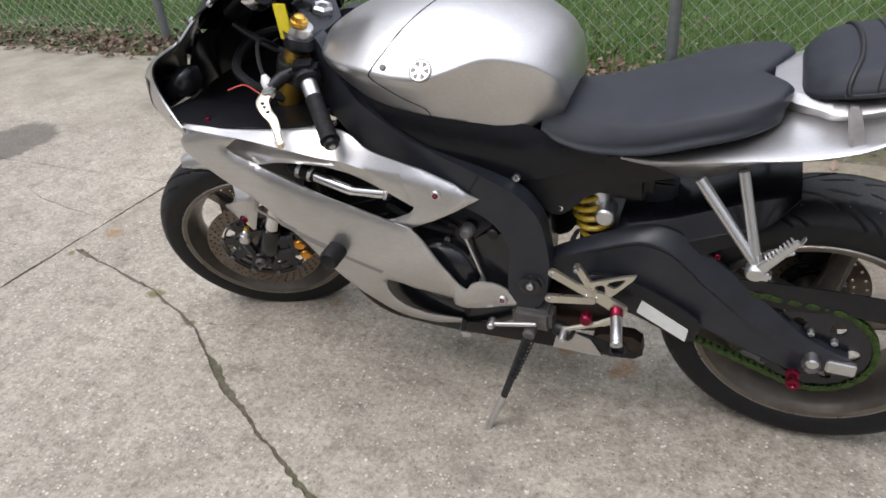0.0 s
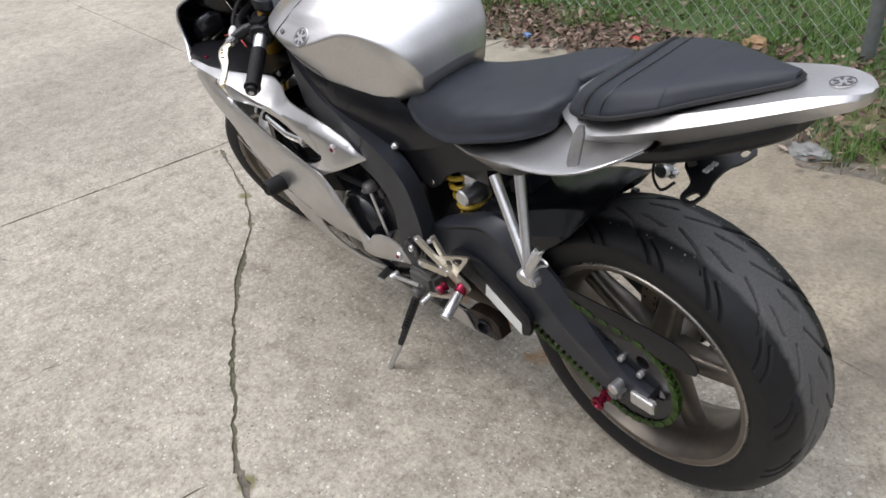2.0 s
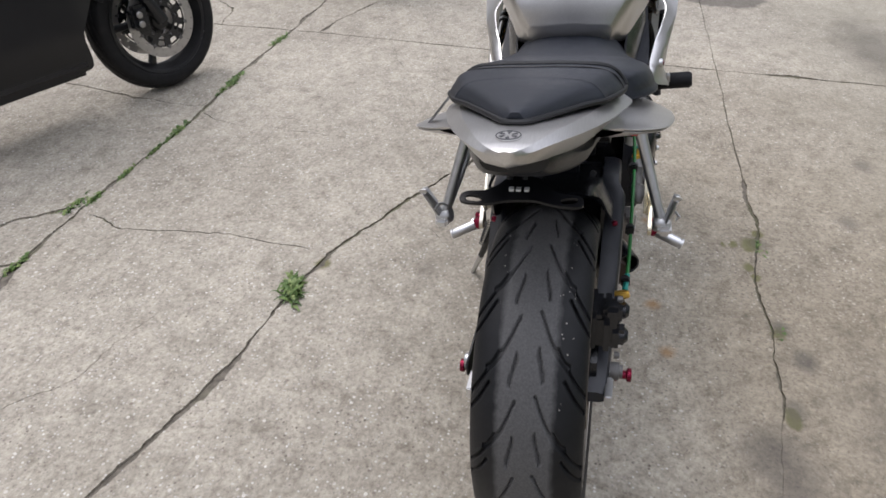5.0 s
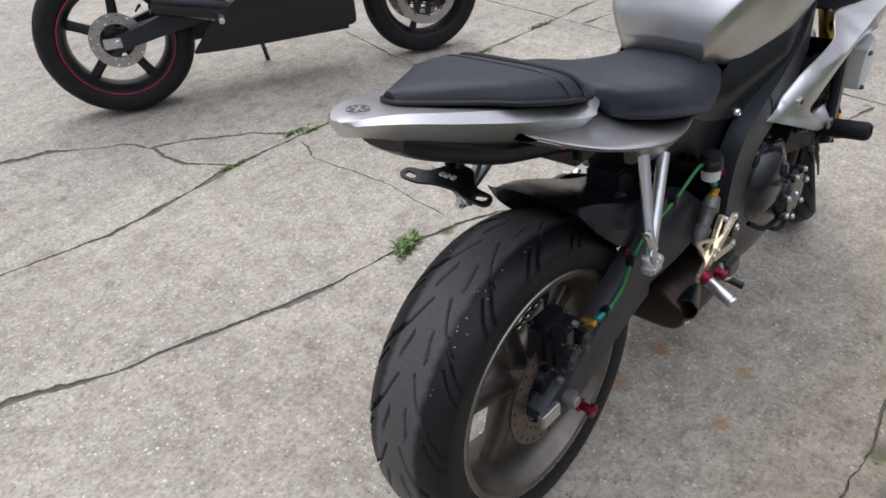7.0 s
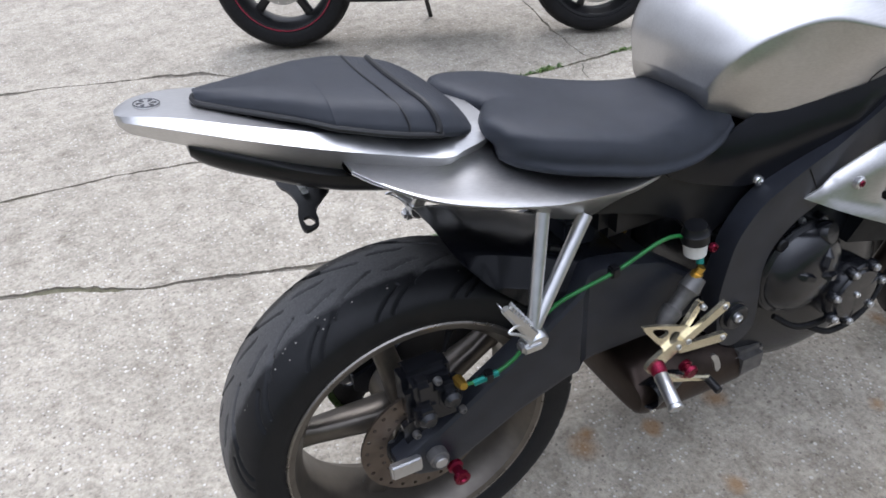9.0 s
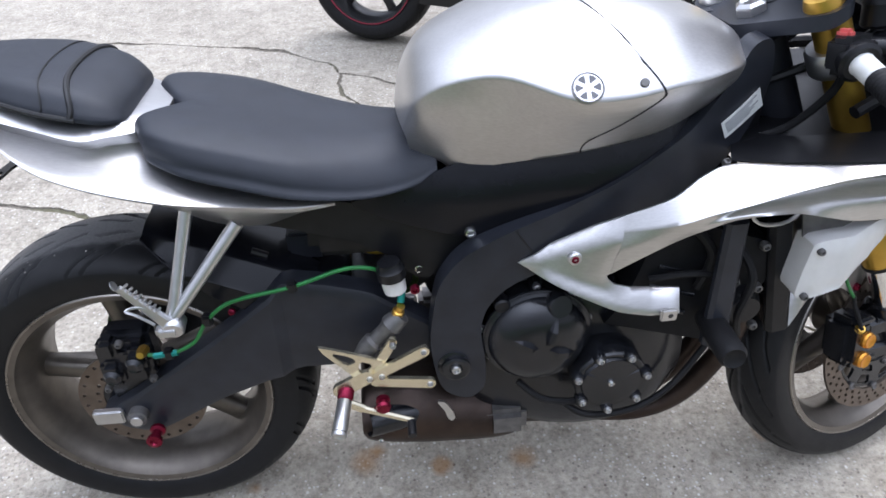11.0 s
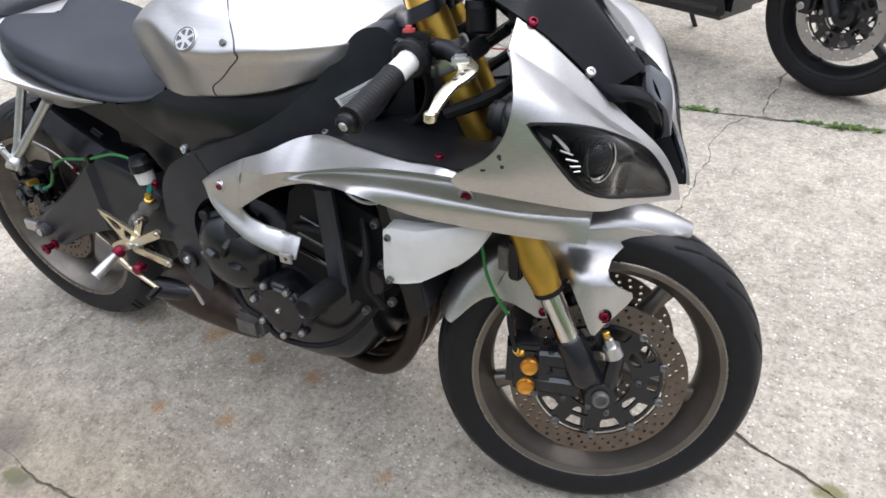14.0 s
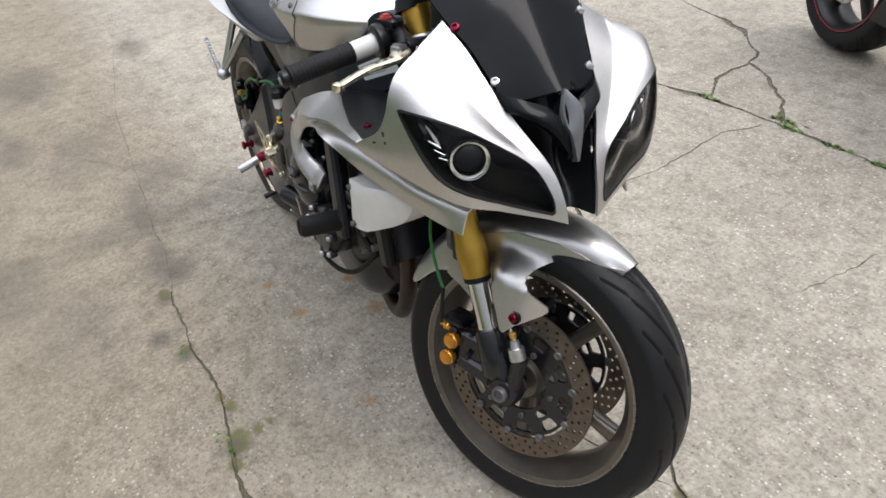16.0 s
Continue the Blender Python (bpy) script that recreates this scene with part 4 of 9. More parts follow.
# ---- wheels, shared by all the motorcycles ----
def tyre_mesh(R, W, rim, pitch, front, seg=1300, across=104):
    """A grooved motorcycle tyre round the y axis: a round crown with slanting cuts."""
    s = np.linspace(-1, 1, across)
    hw = W / 2
    ang = s * 1.22
    y = hw * np.sin(ang) / np.sin(1.22) * (1 - 0.03 * np.abs(s) ** 6)
    drop = (1 - np.cos(ang)) / (1 - np.cos(1.22))
    r = R - (0.036 if not front else 0.030) * drop ** (1.15 if not front else 1.0)
    arc = np.concatenate([[0], np.cumsum(np.hypot(np.diff(y), np.diff(r)))])
    arc -= arc[-1] / 2
    th = np.linspace(0, 2 * np.pi, seg, endpoint=False)
    U, S = np.meshgrid(th * R, arc, indexing="ij")
    n = round(2 * np.pi * R / pitch)
    p = 2 * np.pi * R / n
    half = arc[-1]
    cut = np.zeros_like(U)

    def groove(u0, s0, u1, s1, w, bow=0.0):
        """Distance to a slanted, bowed cut, repeated every pitch."""
        t = np.clip((S - s0) / (s1 - s0), 0, 1)
        line = u0 + (u1 - u0) * t + bow * t * (1 - t)
        du = (U - line + p / 2) % p - p / 2
        slope = math.hypot(u1 - u0, s1 - s0) / max(1e-6, abs(s1 - s0))
        d = np.hypot(du / slope, np.maximum(0, np.maximum(min(s0, s1) - S, S - max(s0, s1))))
        return np.clip(1.6 - d / w, 0, 1)

    for side, shift in ((1, 0.0), (-1, 0.5 * p)):
        if front:
            cut = np.maximum(cut, groove(shift, side * 0.10 * half, shift + 0.088, side * 0.46 * half, 0.0020, -0.012))
            cut = np.maximum(cut, groove(shift + 0.50 * p, side * 0.36 * half, shift + 0.50 * p + 0.052, side * 0.56 * half, 0.0019, -0.006))
            cut = np.maximum(cut, groove(shift + 0.10 * p, side * 0.60 * half, shift + 0.10 * p + 0.045, side * 0.78 * half, 0.0017))
        else:
            at = 0.08 * p if side > 0 else 0.0
            cut = np.maximum(cut, groove(at, side * 0.16 * half, at + 0.080, side * 0.62 * half, 0.0021, 0.060))
            cut = np.maximum(cut, groove(at + 0.50 * p, side * 0.17 * half, at + 0.50 * p + 0.034, side * 0.24 * half, 0.0019))
            cut = np.maximum(cut, groove(at + 0.42 * p, side * 0.44 * half, at + 0.42 * p + 0.070, side * 0.94 * half, 0.0020, 0.03))
            cut = np.maximum(cut, groove(at + 0.80 * p, side * 0.58 * half, at + 0.80 * p + 0.048, side * 0.94 * half, 0.0020, 0.02))
    depth = 0.0065 * cut * (np.abs(S) < 0.97 * half)
    rr = r[None, :] - depth
    V = np.stack([rr * np.cos(th)[:, None], np.broadcast_to(y, rr.shape), rr * np.sin(th)[:, None]], -1)
    # sidewalls down to the beads
    side = []
    rs, ys = r[-1], y[-1]
    for k, (fy, fr) in enumerate([(1.0, 0.75), (0.985, 0.45), (0.93, 0.18), (0.82, 0.02), (0.70, 0.0), (0.66, 0.03)]):
        side.append((ys * fy, rim + (rs - rim) * fr))
    prof_r = np.array([[q[1] for q in side]] * seg)
    R_side = np.stack([prof_r * np.cos(th)[:, None], np.broadcast_to([q[0] for q in side], prof_r.shape), prof_r * np.sin(th)[:, None]], -1)
    L_side = R_side.copy()
    L_side[..., 1] *= -1
    V = np.concatenate([L_side[:, ::-1], V, R_side], 1)
    m = V.shape[1]
    idx = np.arange(seg * m).reshape(seg, m)
    a, b = idx, np.roll(idx, -1, axis=0)
    F = np.stack([a[:, :-1], a[:, 1:], b[:, 1:], b[:, :-1]], -1).reshape(-1, 4)
    return V.reshape(-1, 3), [tuple(int(i) for i in f) for f in F]


def disc_bm(y, r0, r1, th, holes, rows, wave=0.0):
    """A drilled brake disc in the plane y."""
    out = [((r1 + wave * math.cos(6 * a)) * math.cos(a), (r1 + wave * math.cos(6 * a)) * math.sin(a)) for a in np.linspace(0, 2 * math.pi, 96, endpoint=False)]
    hs = [circle(0, 0, r0, 64)]
    for k in range(holes):
        for j in range(rows):
            a = 2 * math.pi * (k + 0.35 * j) / holes
            rr = r0 + (r1 - r0) * (0.22 + 0.56 * j / max(1, rows - 1))
            hs.append(circle(rr * math.cos(a), rr * math.sin(a), 0.0036, 7))
    return panel(out, lambda a, b: y + th / 2, th, hs, fine=False)


def carrier_bm(y, r0, r1, th, n):
    """The slotted inner carrier of a brake disc."""
    hs = [circle(0, 0, r0, 40)]
    for k in range(n):
        a = 2 * math.pi * k / n
        w = math.pi / n * 0.58
        lo, hi = r0 + (r1 - r0) * 0.52, r0 + (r1 - r0) * 0.90
        hs.append(chaikin([(rr * math.cos(a + t), rr * math.sin(a + t)) for rr, t in ([(lo, u) for u in np.linspace(-w * 0.8, w * 0.8, 4)] + [(hi, u) for u in np.linspace(w, -w, 4)])], 1))
        if k % 2:
            m = math.pi / n * 0.7
            lo, hi = r0 + (r1 - r0) * 0.14, r0 + (r1 - r0) * 0.40
            hs.append(chaikin([(rr * math.cos(a + t), rr * math.sin(a + t)) for rr, t in ([(lo, u) for u in np.linspace(-m * 0.7, m * 0.7, 3)] + [(hi, u) for u in np.linspace(m, -m, 4)])], 1))
    return panel(circle(0, 0, r1, 72), lambda a, b: y + th / 2, th, hs, fine=False)


def spoke_bm(r0, r1, w0, w1, d0, d1, a):
    """A cast spoke that swells towards hub and rim."""
    c, s = math.cos(a), math.sin(a)
    rings = []
    for t in np.linspace(0, 1, 9):
        r = r0 + (r1 - r0) * t
        w = w0 + (w1 - w0) * t + 0.020 * max(0, t - 0.75) ** 1.5 * 4 + 0.014 * max(0, 0.25 - t)
        d = d0 + (d1 - d0) * t
        ring = []
        for q in np.linspace(0, 2 * math.pi, 14, endpoint=False):
            u = math.copysign(abs(math.cos(q)) ** 0.6, math.cos(q)) * w / 2
            v = math.copysign(abs(math.sin(q)) ** 0.6, math.sin(q)) * d / 2
            ring.append((r * c - u * s, v, r * s + u * c))
        rings.append(ring)
    return loft(rings)


def wheel(name, bike, centre, m, R, W, rim_mat, tyre_mat, front, turn, disc_mat, stripe=None, n_spokes=5, detail=True):
    """A cast wheel with its tyre and discs, standing in the bike's frame at centre, then moved by m."""
    rim_r = 0.221
    iw = 0.044 if front else 0.070
    prof = [(-iw - 0.008, rim_r + 0.010), (-iw - 0.013, rim_r + 0.006), (-iw - 0.010, rim_r - 0.006), (-iw + 0.004, rim_r - 0.012), (-iw + 0.020, rim_r - 0.026), (0, rim_r - 0.032),
            (iw - 0.020, rim_r - 0.026), (iw - 0.004, rim_r - 0.012), (iw + 0.010, rim_r - 0.006), (iw + 0.013, rim_r + 0.006), (iw + 0.008, rim_r + 0.010), (iw - 0.006, rim_r + 0.004),
            (iw - 0.022, rim_r - 0.012), (0, rim_r - 0.016), (-iw + 0.022, rim_r - 0.012), (-iw + 0.006, rim_r + 0.004)]
    bm = lathe(prof, 120)
    hub = 0.062 if front else 0.075
    lips = [lathe([(e * (iw + 0.0085), rim_r + 0.0105), (e * (iw + 0.0137), rim_r + 0.0064), (e * (iw + 0.0132), rim_r + 0.0035), (e * (iw + 0.0110), rim_r + 0.0030), (e * (iw + 0.0095), rim_r + 0.002)], 120) for e in (1, -1)] if detail else []
    place = m @ Matrix.Translation(centre)
    rim = part(name, bm, rim_mat, bike)
    rim.matrix_basis = place
    for lip_bm in lips:
        part("rim_lip", lip_bm, RIM_LIP, rim, "bright rim edge")
    part("hub", lathe([(-hub, 0.016), (-hub, 0.038), (-hub + 0.012, 0.046), (-0.02, 0.040), (0.02, 0.040), (hub - 0.012, 0.046), (hub, 0.038), (hub, 0.016)], 40), rim_mat, rim)
    for k in range(n_spokes):
        part("spoke", spoke_bm(0.034, rim_r - 0.026, 0.034 if front else 0.046, 0.026 if front else 0.036, 0.062 if not front else 0.044, 0.034 if not front else 0.028, turn + 2 * math.pi * k / n_spokes), rim_mat, rim)
    V, F = tyre_mesh(R, W, rim_r, 0.118 if front else 0.128, front, 1300 if detail else 300, 104 if detail else 40)
    mesh_part("tyre", V, F, tyre_mat, rim, "black road tyre with slanting tread cuts", angle=60)
    if front:
        for side in (1, -1):
            d = part("brake_disc", disc_bm(side * 0.070, 0.118, 0.157, 0.005, 36 if detail else 20, 3 if detail else 2), disc_mat, rim, "drilled steel brake disc with brown heat stain" if detail else "drilled steel brake disc")
            part("disc_carrier", carrier_bm(side * 0.066, 0.060, 0.114, 0.006, 10), ENGINE_BLACK, rim)
            for k in range(10):
                a = 2 * math.pi * (k + 0.5) / 10
                p = Vector((0.117 * math.cos(a), side * 0.064, 0.117 * math.sin(a)))
                part("disc_rivet", rod(p, p + Vector((0, side * 0.0115, 0)), [(0, 0.008), (0.8, 0.008), (1, 0.006), (0.85, 0.0035)], 12), CAST_GREY, rim)
            for k in range(5):
                a = 2 * math.pi * k / 5
                part("disc_bolt", bolt((0.072 * math.cos(a), side * 0.069, 0.072 * math.sin(a)), (0, side, 0), 0.006, 0.006), CAST_GREY, rim)
    else:
        part("brake_disc", disc_bm(-0.082, 0.068, 0.110, 0.005, 26 if detail else 16, 2), disc_mat, rim, "small drilled rear brake disc")
        part("disc_carrier", carrier_bm(-0.080, 0.036, 0.070, 0.006, 5), ENGINE_BLACK, rim)
    part("valve", rod((0.17 * math.cos(turn + 0.55), -0.02, 0.17 * math.sin(turn + 0.55)), (0.135 * math.cos(turn + 0.55), -0.03, 0.135 * math.sin(turn + 0.55)), [(0, 0.006), (0.5, 0.006), (0.52, 0.004), (1, 0.004)], 10), RUBBER, rim)
    if stripe:
        for side in (1, -1):
            part("rim_stripe", lathe([(side * (iw + 0.0125), rim_r + 0.0055), (side * (iw + 0.0150), rim_r + 0.0055), (side * (iw + 0.0150), rim_r + 0.0015), (side * (iw + 0.0125), rim_r + 0.0015)], 96), stripe, rim, "thin red rim stripe")
    return rim


def chain_bm(sprocket_c, r_big, front_c, r_small, y):
    """A roller chain wrapped round both sprockets: outer plates link by link, and rollers."""
    (x0, z0), (x1, z1) = sprocket_c, front_c
    base = math.atan2(z1 - z0, x1 - x0)
    k = math.hypot(x1 - x0, z1 - z0)
    phi = math.acos((r_big - r_small) / k)
    pts = [(x0 + r_big * math.cos(a), z0 + r_big * math.sin(a)) for a in np.linspace(base + phi, base + 2 * math.pi - phi, 60)]
    pts += [(x1 + r_small * math.cos(a), z1 + r_small * math.sin(a)) for a in np.linspace(base - phi, base + phi, 20)]
    pts = dense(pts, 0.002)
    seg = np.linalg.norm(np.diff(np.concatenate([pts, pts[:1]]), axis=0), axis=1)
    s = np.concatenate([[0], np.cumsum(seg)])
    n = int(round(s[-1] / 0.0159))
    loop = np.concatenate([pts, pts[:1]])
    at = np.linspace(0, s[-1], n, endpoint=False)
    P = np.stack([np.interp(at, s, loop[:, 0]), np.interp(at, s, loop[:, 1])], 1)
    bm = bmesh.new()
    for i in range(n):
        a, b = P[i], P[(i + 1) % n]
        w = 0.008 if i % 2 else 0.006
        for sd in (1, -1):
            beam((a[0], y + sd * w, a[1]), (b[0], y + sd * w, b[1]), 0.0018, 0.0125, bevel=0.0006, bm=bm)
        pin((a[0], y - 0.010, a[1]), (a[0], y + 0.010, a[1]), 0.0042, 8, bm=bm)
    return bm


def sprocket_bm(x, z, r, y, teeth, holes):
    out = []
    for k in range(teeth):
        for f, q in ((-0.25, 0.985), (0.0, 0.955), (0.25, 0.985), (0.5, 1.025)):
            a = 2 * math.pi * (k + f) / teeth
            out.append((x + r * q * math.cos(a), z + r * q * math.sin(a)))
    hs = [circle(x, z, 0.03, 20)] + [circle(x + r * 0.66 * math.cos(a), z + r * 0.66 * math.sin(a), r * 0.14, 14) for a in np.linspace(0, 2 * math.pi, holes, endpoint=False)]
    return panel(out, lambda a, b: y + 0.003, 0.006, hs, fine=False)


# ---- the silver motorcycle ----
bike = tagged(new("motorcycle"), "silver sports motorcycle with black seats and gold fork, on its stand", "motorcycle")
bike.matrix_basis = pose(0, 0, 0, -LEAN, 0, 0)
STEER = Matrix.Translation((1.04, 0, 0.90)) @ Matrix.Rotation(radians(21), 4, Vector((-0.4226, 0, 0.9063))) @ Matrix.Translation((-1.04, 0, -0.90))
BOTH = (1, -1)


REAR = {"sprocket", "sprocket_bolt", "chain", "rear_axle", "swingarm", "swingarm_leg", "chain_guard", "chain_slider", "axle_block", "axle_nut", "stand_spool", "hugger_screw", "swingarm_sticker", "hugger",
        "peg_hanger", "peg_hanger_strut", "peg_clamp", "peg_clamp_fork", "passenger_peg", "peg_tooth", "peg_tip", "rear_brake_hose", "hose_clip", "rear_caliper", "caliper_piston", "caliper_bracket_plate", "caliper_pin", "caliper_union", "hose_end"}


def rear_offset(x):
    """The rear wheel and what carries it run a little to the left of the frame's middle."""
    return 0.028 * max(0.0, 0.50 - x)


def P(name, bm, mat, label="", parent=None, m=None, angle=38):
    if name in REAR:
        for v in bm.verts:
            v.co.y += rear_offset(v.co.x)
    return part(name, bm, mat, parent or bike, label, angle, m)


def sided(fun, s):
    """The same panel on the other flank."""
    return lambda a, b, d: (a, s * d, b)


# wheels
rear_wheel = wheel("rear_wheel", bike, (0, 0, 0.306), Matrix.Translation((0, 0.008, 0)) @ Matrix.Rotation(radians(-1.2), 4, "Z"), 0.309, 0.182, BRONZE_REAR, TYRE_REAR, False, 0.5, DISC)
LOW = Matrix.Translation((1.04, 0, 0.90)) @ Matrix.Rotation(radians(-2.5), 4, "X") @ Matrix.Translation((-1.04, 0, -0.90)) @ STEER
LOW = LOW @ Matrix.Translation(LOW.inverted() @ Vector((1.377, -0.015, 0.276)) - Vector((1.371, 0, 0.291)))
front_wheel = wheel("front_wheel", bike, (1.371, 0, 0.291), LOW, 0.297, 0.124, BRONZE, TYRE_FRONT, True, 0.95, DISC)
P("sprocket", sprocket_bm(0, 0.306, 0.104, 0.100, 44, 6), ENGINE_BLACK, "dark rear sprocket")
for k in range(6):
    a = 2 * math.pi * k / 6 + 0.3
    P("sprocket_bolt", bolt((0.045 * math.cos(a), 0.106, 0.306 + 0.045 * math.sin(a)), (0, 1, 0), 0.007, 0.008), ALU)
P("chain", chain_bm((0, 0.306), 0.108, (0.47, 0.40), 0.036, 0.100), GREEN_CHAIN, "bright green drive chain, partly grimy")
P("rear_axle", pin((0, -0.150, 0.306), (0, 0.150, 0.306), 0.0115), ALU)

# swingarm: deep pressed legs with a raised rib and a hollow below it
arm = chaikin([(-0.062, 0.312), (0.025, 0.346), (0.143, 0.440), (0.255, 0.532), (0.301, 0.551), (0.36, 0.535), (0.434, 0.500), (0.520, 0.450), (0.535, 0.405), (0.520, 0.372), (0.457, 0.362), (0.321, 0.362),
               (0.237, 0.338), (0.125, 0.284), (0.030, 0.246), (-0.030, 0.262), (-0.062, 0.285)], 2)
arm_top = table([-0.062, 0.0, 0.025, 0.143, 0.220, 0.255, 0.280, 0.301, 0.33, 0.36, 0.434, 0.520, 0.535], [0.312, 0.336, 0.346, 0.440, 0.504, 0.531, 0.544, 0.548, 0.545, 0.535, 0.500, 0.450, 0.430])
arm_low = table([-0.062, -0.030, 0.0, 0.030, 0.125, 0.237, 0.321, 0.457, 0.520, 0.535], [0.285, 0.262, 0.252, 0.247, 0.284, 0.338, 0.361, 0.362, 0.375, 0.400])
arm_out = table([-0.062, 0.05, 0.30, 0.45, 0.535], [0.124, 0.128, 0.136, 0.134, 0.128])


arm_top_right = table([-0.062, 0.0, 0.108, 0.186, 0.2615, 0.272, 0.285, 0.300, 0.353, 0.423, 0.50, 0.535], [0.310, 0.346, 0.423, 0.480, 0.540, 0.550, 0.558, 0.560, 0.550, 0.529, 0.470, 0.440])
arm_low_right = table([-0.062, -0.030, 0.0, 0.030, 0.0495, 0.151, 0.2385, 0.2985, 0.40, 0.520, 0.535], [0.285, 0.262, 0.252, 0.256, 0.265, 0.3225, 0.3585, 0.3745, 0.372, 0.380, 0.400])


def arm_right_bm():
    """The right leg: a flat plate with a soft upper edge, stepping in ahead of a slanted fold."""
    rings = []
    for x in np.concatenate([np.linspace(-0.062, 0.255, 30), np.linspace(0.262, 0.285, 6), np.linspace(0.30, 0.535, 14)]):
        t, b, y = arm_top_right(x), arm_low_right(x), arm_out(x)
        y -= 0.012 * min(1, max(0, (x - 0.262) / 0.018))
        out = [(y - 0.016, t), (y - 0.004, t - 0.004), (y, t - 0.012), (y, t - 0.03), (y - 0.001, (t + b) / 2), (y, b + 0.016), (y - 0.004, b + 0.004), (y - 0.012, b)]
        rings.append([(x, -yy, z) for yy, z in out] + [(x, -(y - 0.036), b), (x, -(y - 0.036), t)])
    return loft(rings)


def arm_bm(s):
    rings = []
    for x in np.concatenate([np.linspace(-0.062, -0.02, 5), np.linspace(0.0, 0.535, 40)]):
        t, b, y = arm_top(x), arm_low(x), arm_out(x)
        t, b = sum(arm_top(x + d) for d in (-0.012, 0, 0.012)) / 3, sum(arm_low(x + d) for d in (-0.012, 0, 0.012)) / 3
        h = t - b
        k = min(1, max(0, (x + 0.02) / 0.15)) * min(1, max(0, (0.53 - x) / 0.08))
        # a diagonal fold runs from the axle up to the crest; the band above it leans in
        f = table([-0.062, 0.0, 0.12, 0.22, 0.28, 0.34, 0.535], [0.30, 0.34, 0.36, 0.26, 0.14, 0.07, 0.06])(x) * h
        out = [(y - 0.024 * k - 0.004, t), (y - 0.018 * k - 0.001, t - 0.25 * f), (y - 0.004 * k, t - 0.92 * f), (y, t - f - 0.003), (y, t - f - 0.008), (y - 0.004 * k, t - f - 0.016), (y - 0.006 * k, (t - f + b) / 2), (y - 0.003 * k, b + 0.012), (y - 0.010, b)]
        ring = [(x, s * yy, z) for yy, z in out] + [(x, s * (y - 0.036), b), (x, s * (y - 0.036), t)]
        rings.append(ring)
    return loft(rings)


swingarm = P("swingarm", arm_bm(1), FRAME_BLACK, "satin black aluminium swingarm", angle=24)
P("swingarm_leg", arm_right_bm(), FRAME_BLACK, angle=30)
guard = chaikin([(0.185, 0.440), (0.155, 0.449), (0.067, 0.453), (-0.042, 0.457), (-0.108, 0.455), (-0.138, 0.444), (-0.149, 0.426), (-0.143, 0.408), (-0.081, 0.402), (-0.031, 0.411), (0.0, 0.402), (0.061, 0.394), (0.125, 0.402)], 1)
P("chain_guard", panel(guard, lambda a, b: 0.107 - 0.25 * max(0, b - 0.44), 0.003, step=0.03), BLACK_PLASTIC, "flat black chain guard")
P("chain_slider", panel(chaikin([(0.205, 0.345), (0.222, 0.290), (0.345, 0.345), (0.43, 0.378), (0.450, 0.425), (0.37, 0.438), (0.30, 0.412), (0.225, 0.372)], 1), lambda a, b: 0.1510 - edge_fall([(0.205, 0.345), (0.222, 0.290), (0.345, 0.345), (0.43, 0.378), (0.450, 0.425), (0.37, 0.438), (0.30, 0.412), (0.225, 0.372)], 0.014, 0.006)(a, b), 0.010, step=0.012), BLACK_PLASTIC, "black rubbing guard over the swingarm")
P("swingarm_bridge", box((0.36, -0.10, 0.385), (0.47, 0.10, 0.50), 0.02), FRAME_BLACK)
for s in BOTH:
    dz = -0.012 if s > 0 else 0.0
    P("axle_block", box((-0.078, s * 0.126 - 0.008, 0.288 + dz), (-0.026, s * 0.126 + 0.006, 0.318 + dz), 0.003), ALU, "machined aluminium chain adjuster")
    P("axle_nut", rod((0, s * 0.126, 0.306 + dz), (0, s * 0.150, 0.306 + dz), [(0, 0.017), (0.7, 0.017), (0.75, 0.013), (1, 0.012), (0.9, 0.008)], 6 if s > 0 else 16), CAST_GREY)
    b = rod((0.026, s * 0.130, 0.272 + dz), (0.026, s * 0.168, 0.272 + dz), [(0, 0.007), (0.15, 0.0135), (0.30, 0.0135), (0.38, 0.0085), (0.70, 0.0085), (0.78, 0.0135), (0.97, 0.0135), (1, 0.007), (0.9, 0.005)], 20)
    P("stand_spool", b, RED, "red anodised paddock stand spool")
    P("hugger_screw", bolt((0.197, s * 0.118, 0.506), (0, s, 0.4), 0.006), RED, "small red screw")
P("swingarm_sticker", panel([(0.325, 0.392), (0.230, 0.336), (0.234, 0.302), (0.334, 0.358)], lambda a, b: 0.1525, 0.001, fine=False), STICKER, "white sticker on the swingarm guard")

# rear hugger: a black shell over the tyre's front
HUG = np.array([(0.078, 0.644, 0.092, 0.641), (0.100, 0.640, 0.100, 0.612), (0.134, 0.631, 0.107, 0.568), (0.172, 0.617, 0.111, 0.532), (0.225, 0.594, 0.113, 0.500), (0.283, 0.566, 0.112, 0.475), (0.340, 0.545, 0.110, 0.455), (0.390, 0.528, 0.106, 0.44)])
HUG = np.stack([np.interp(np.linspace(0, 7, 29), range(8), HUG[:, i]) for i in range(4)], 1)
rings = []
for x, t, w, b in HUG:
    drop = min(t - b, 0.052)
    half = [(0, t), (w * 0.55, t - 0.001), (w * 0.74, t - 0.004 - 0.05 * drop), (w * 0.80, t - 0.006 - 0.12 * drop), (w * 0.97, t - 0.004 - 0.92 * drop), (w, t - 0.003 - drop), (w * 1.01, min(b, t - 0.005 - drop))]
    ring = [(x, -y, z) for y, z in half[:0:-1]] + [(x, y, z) for y, z in half]
    rings.append(ring + [(x + 0.002, y * 0.965, z - 0.0035) for _, y, z in ring[::-1]])
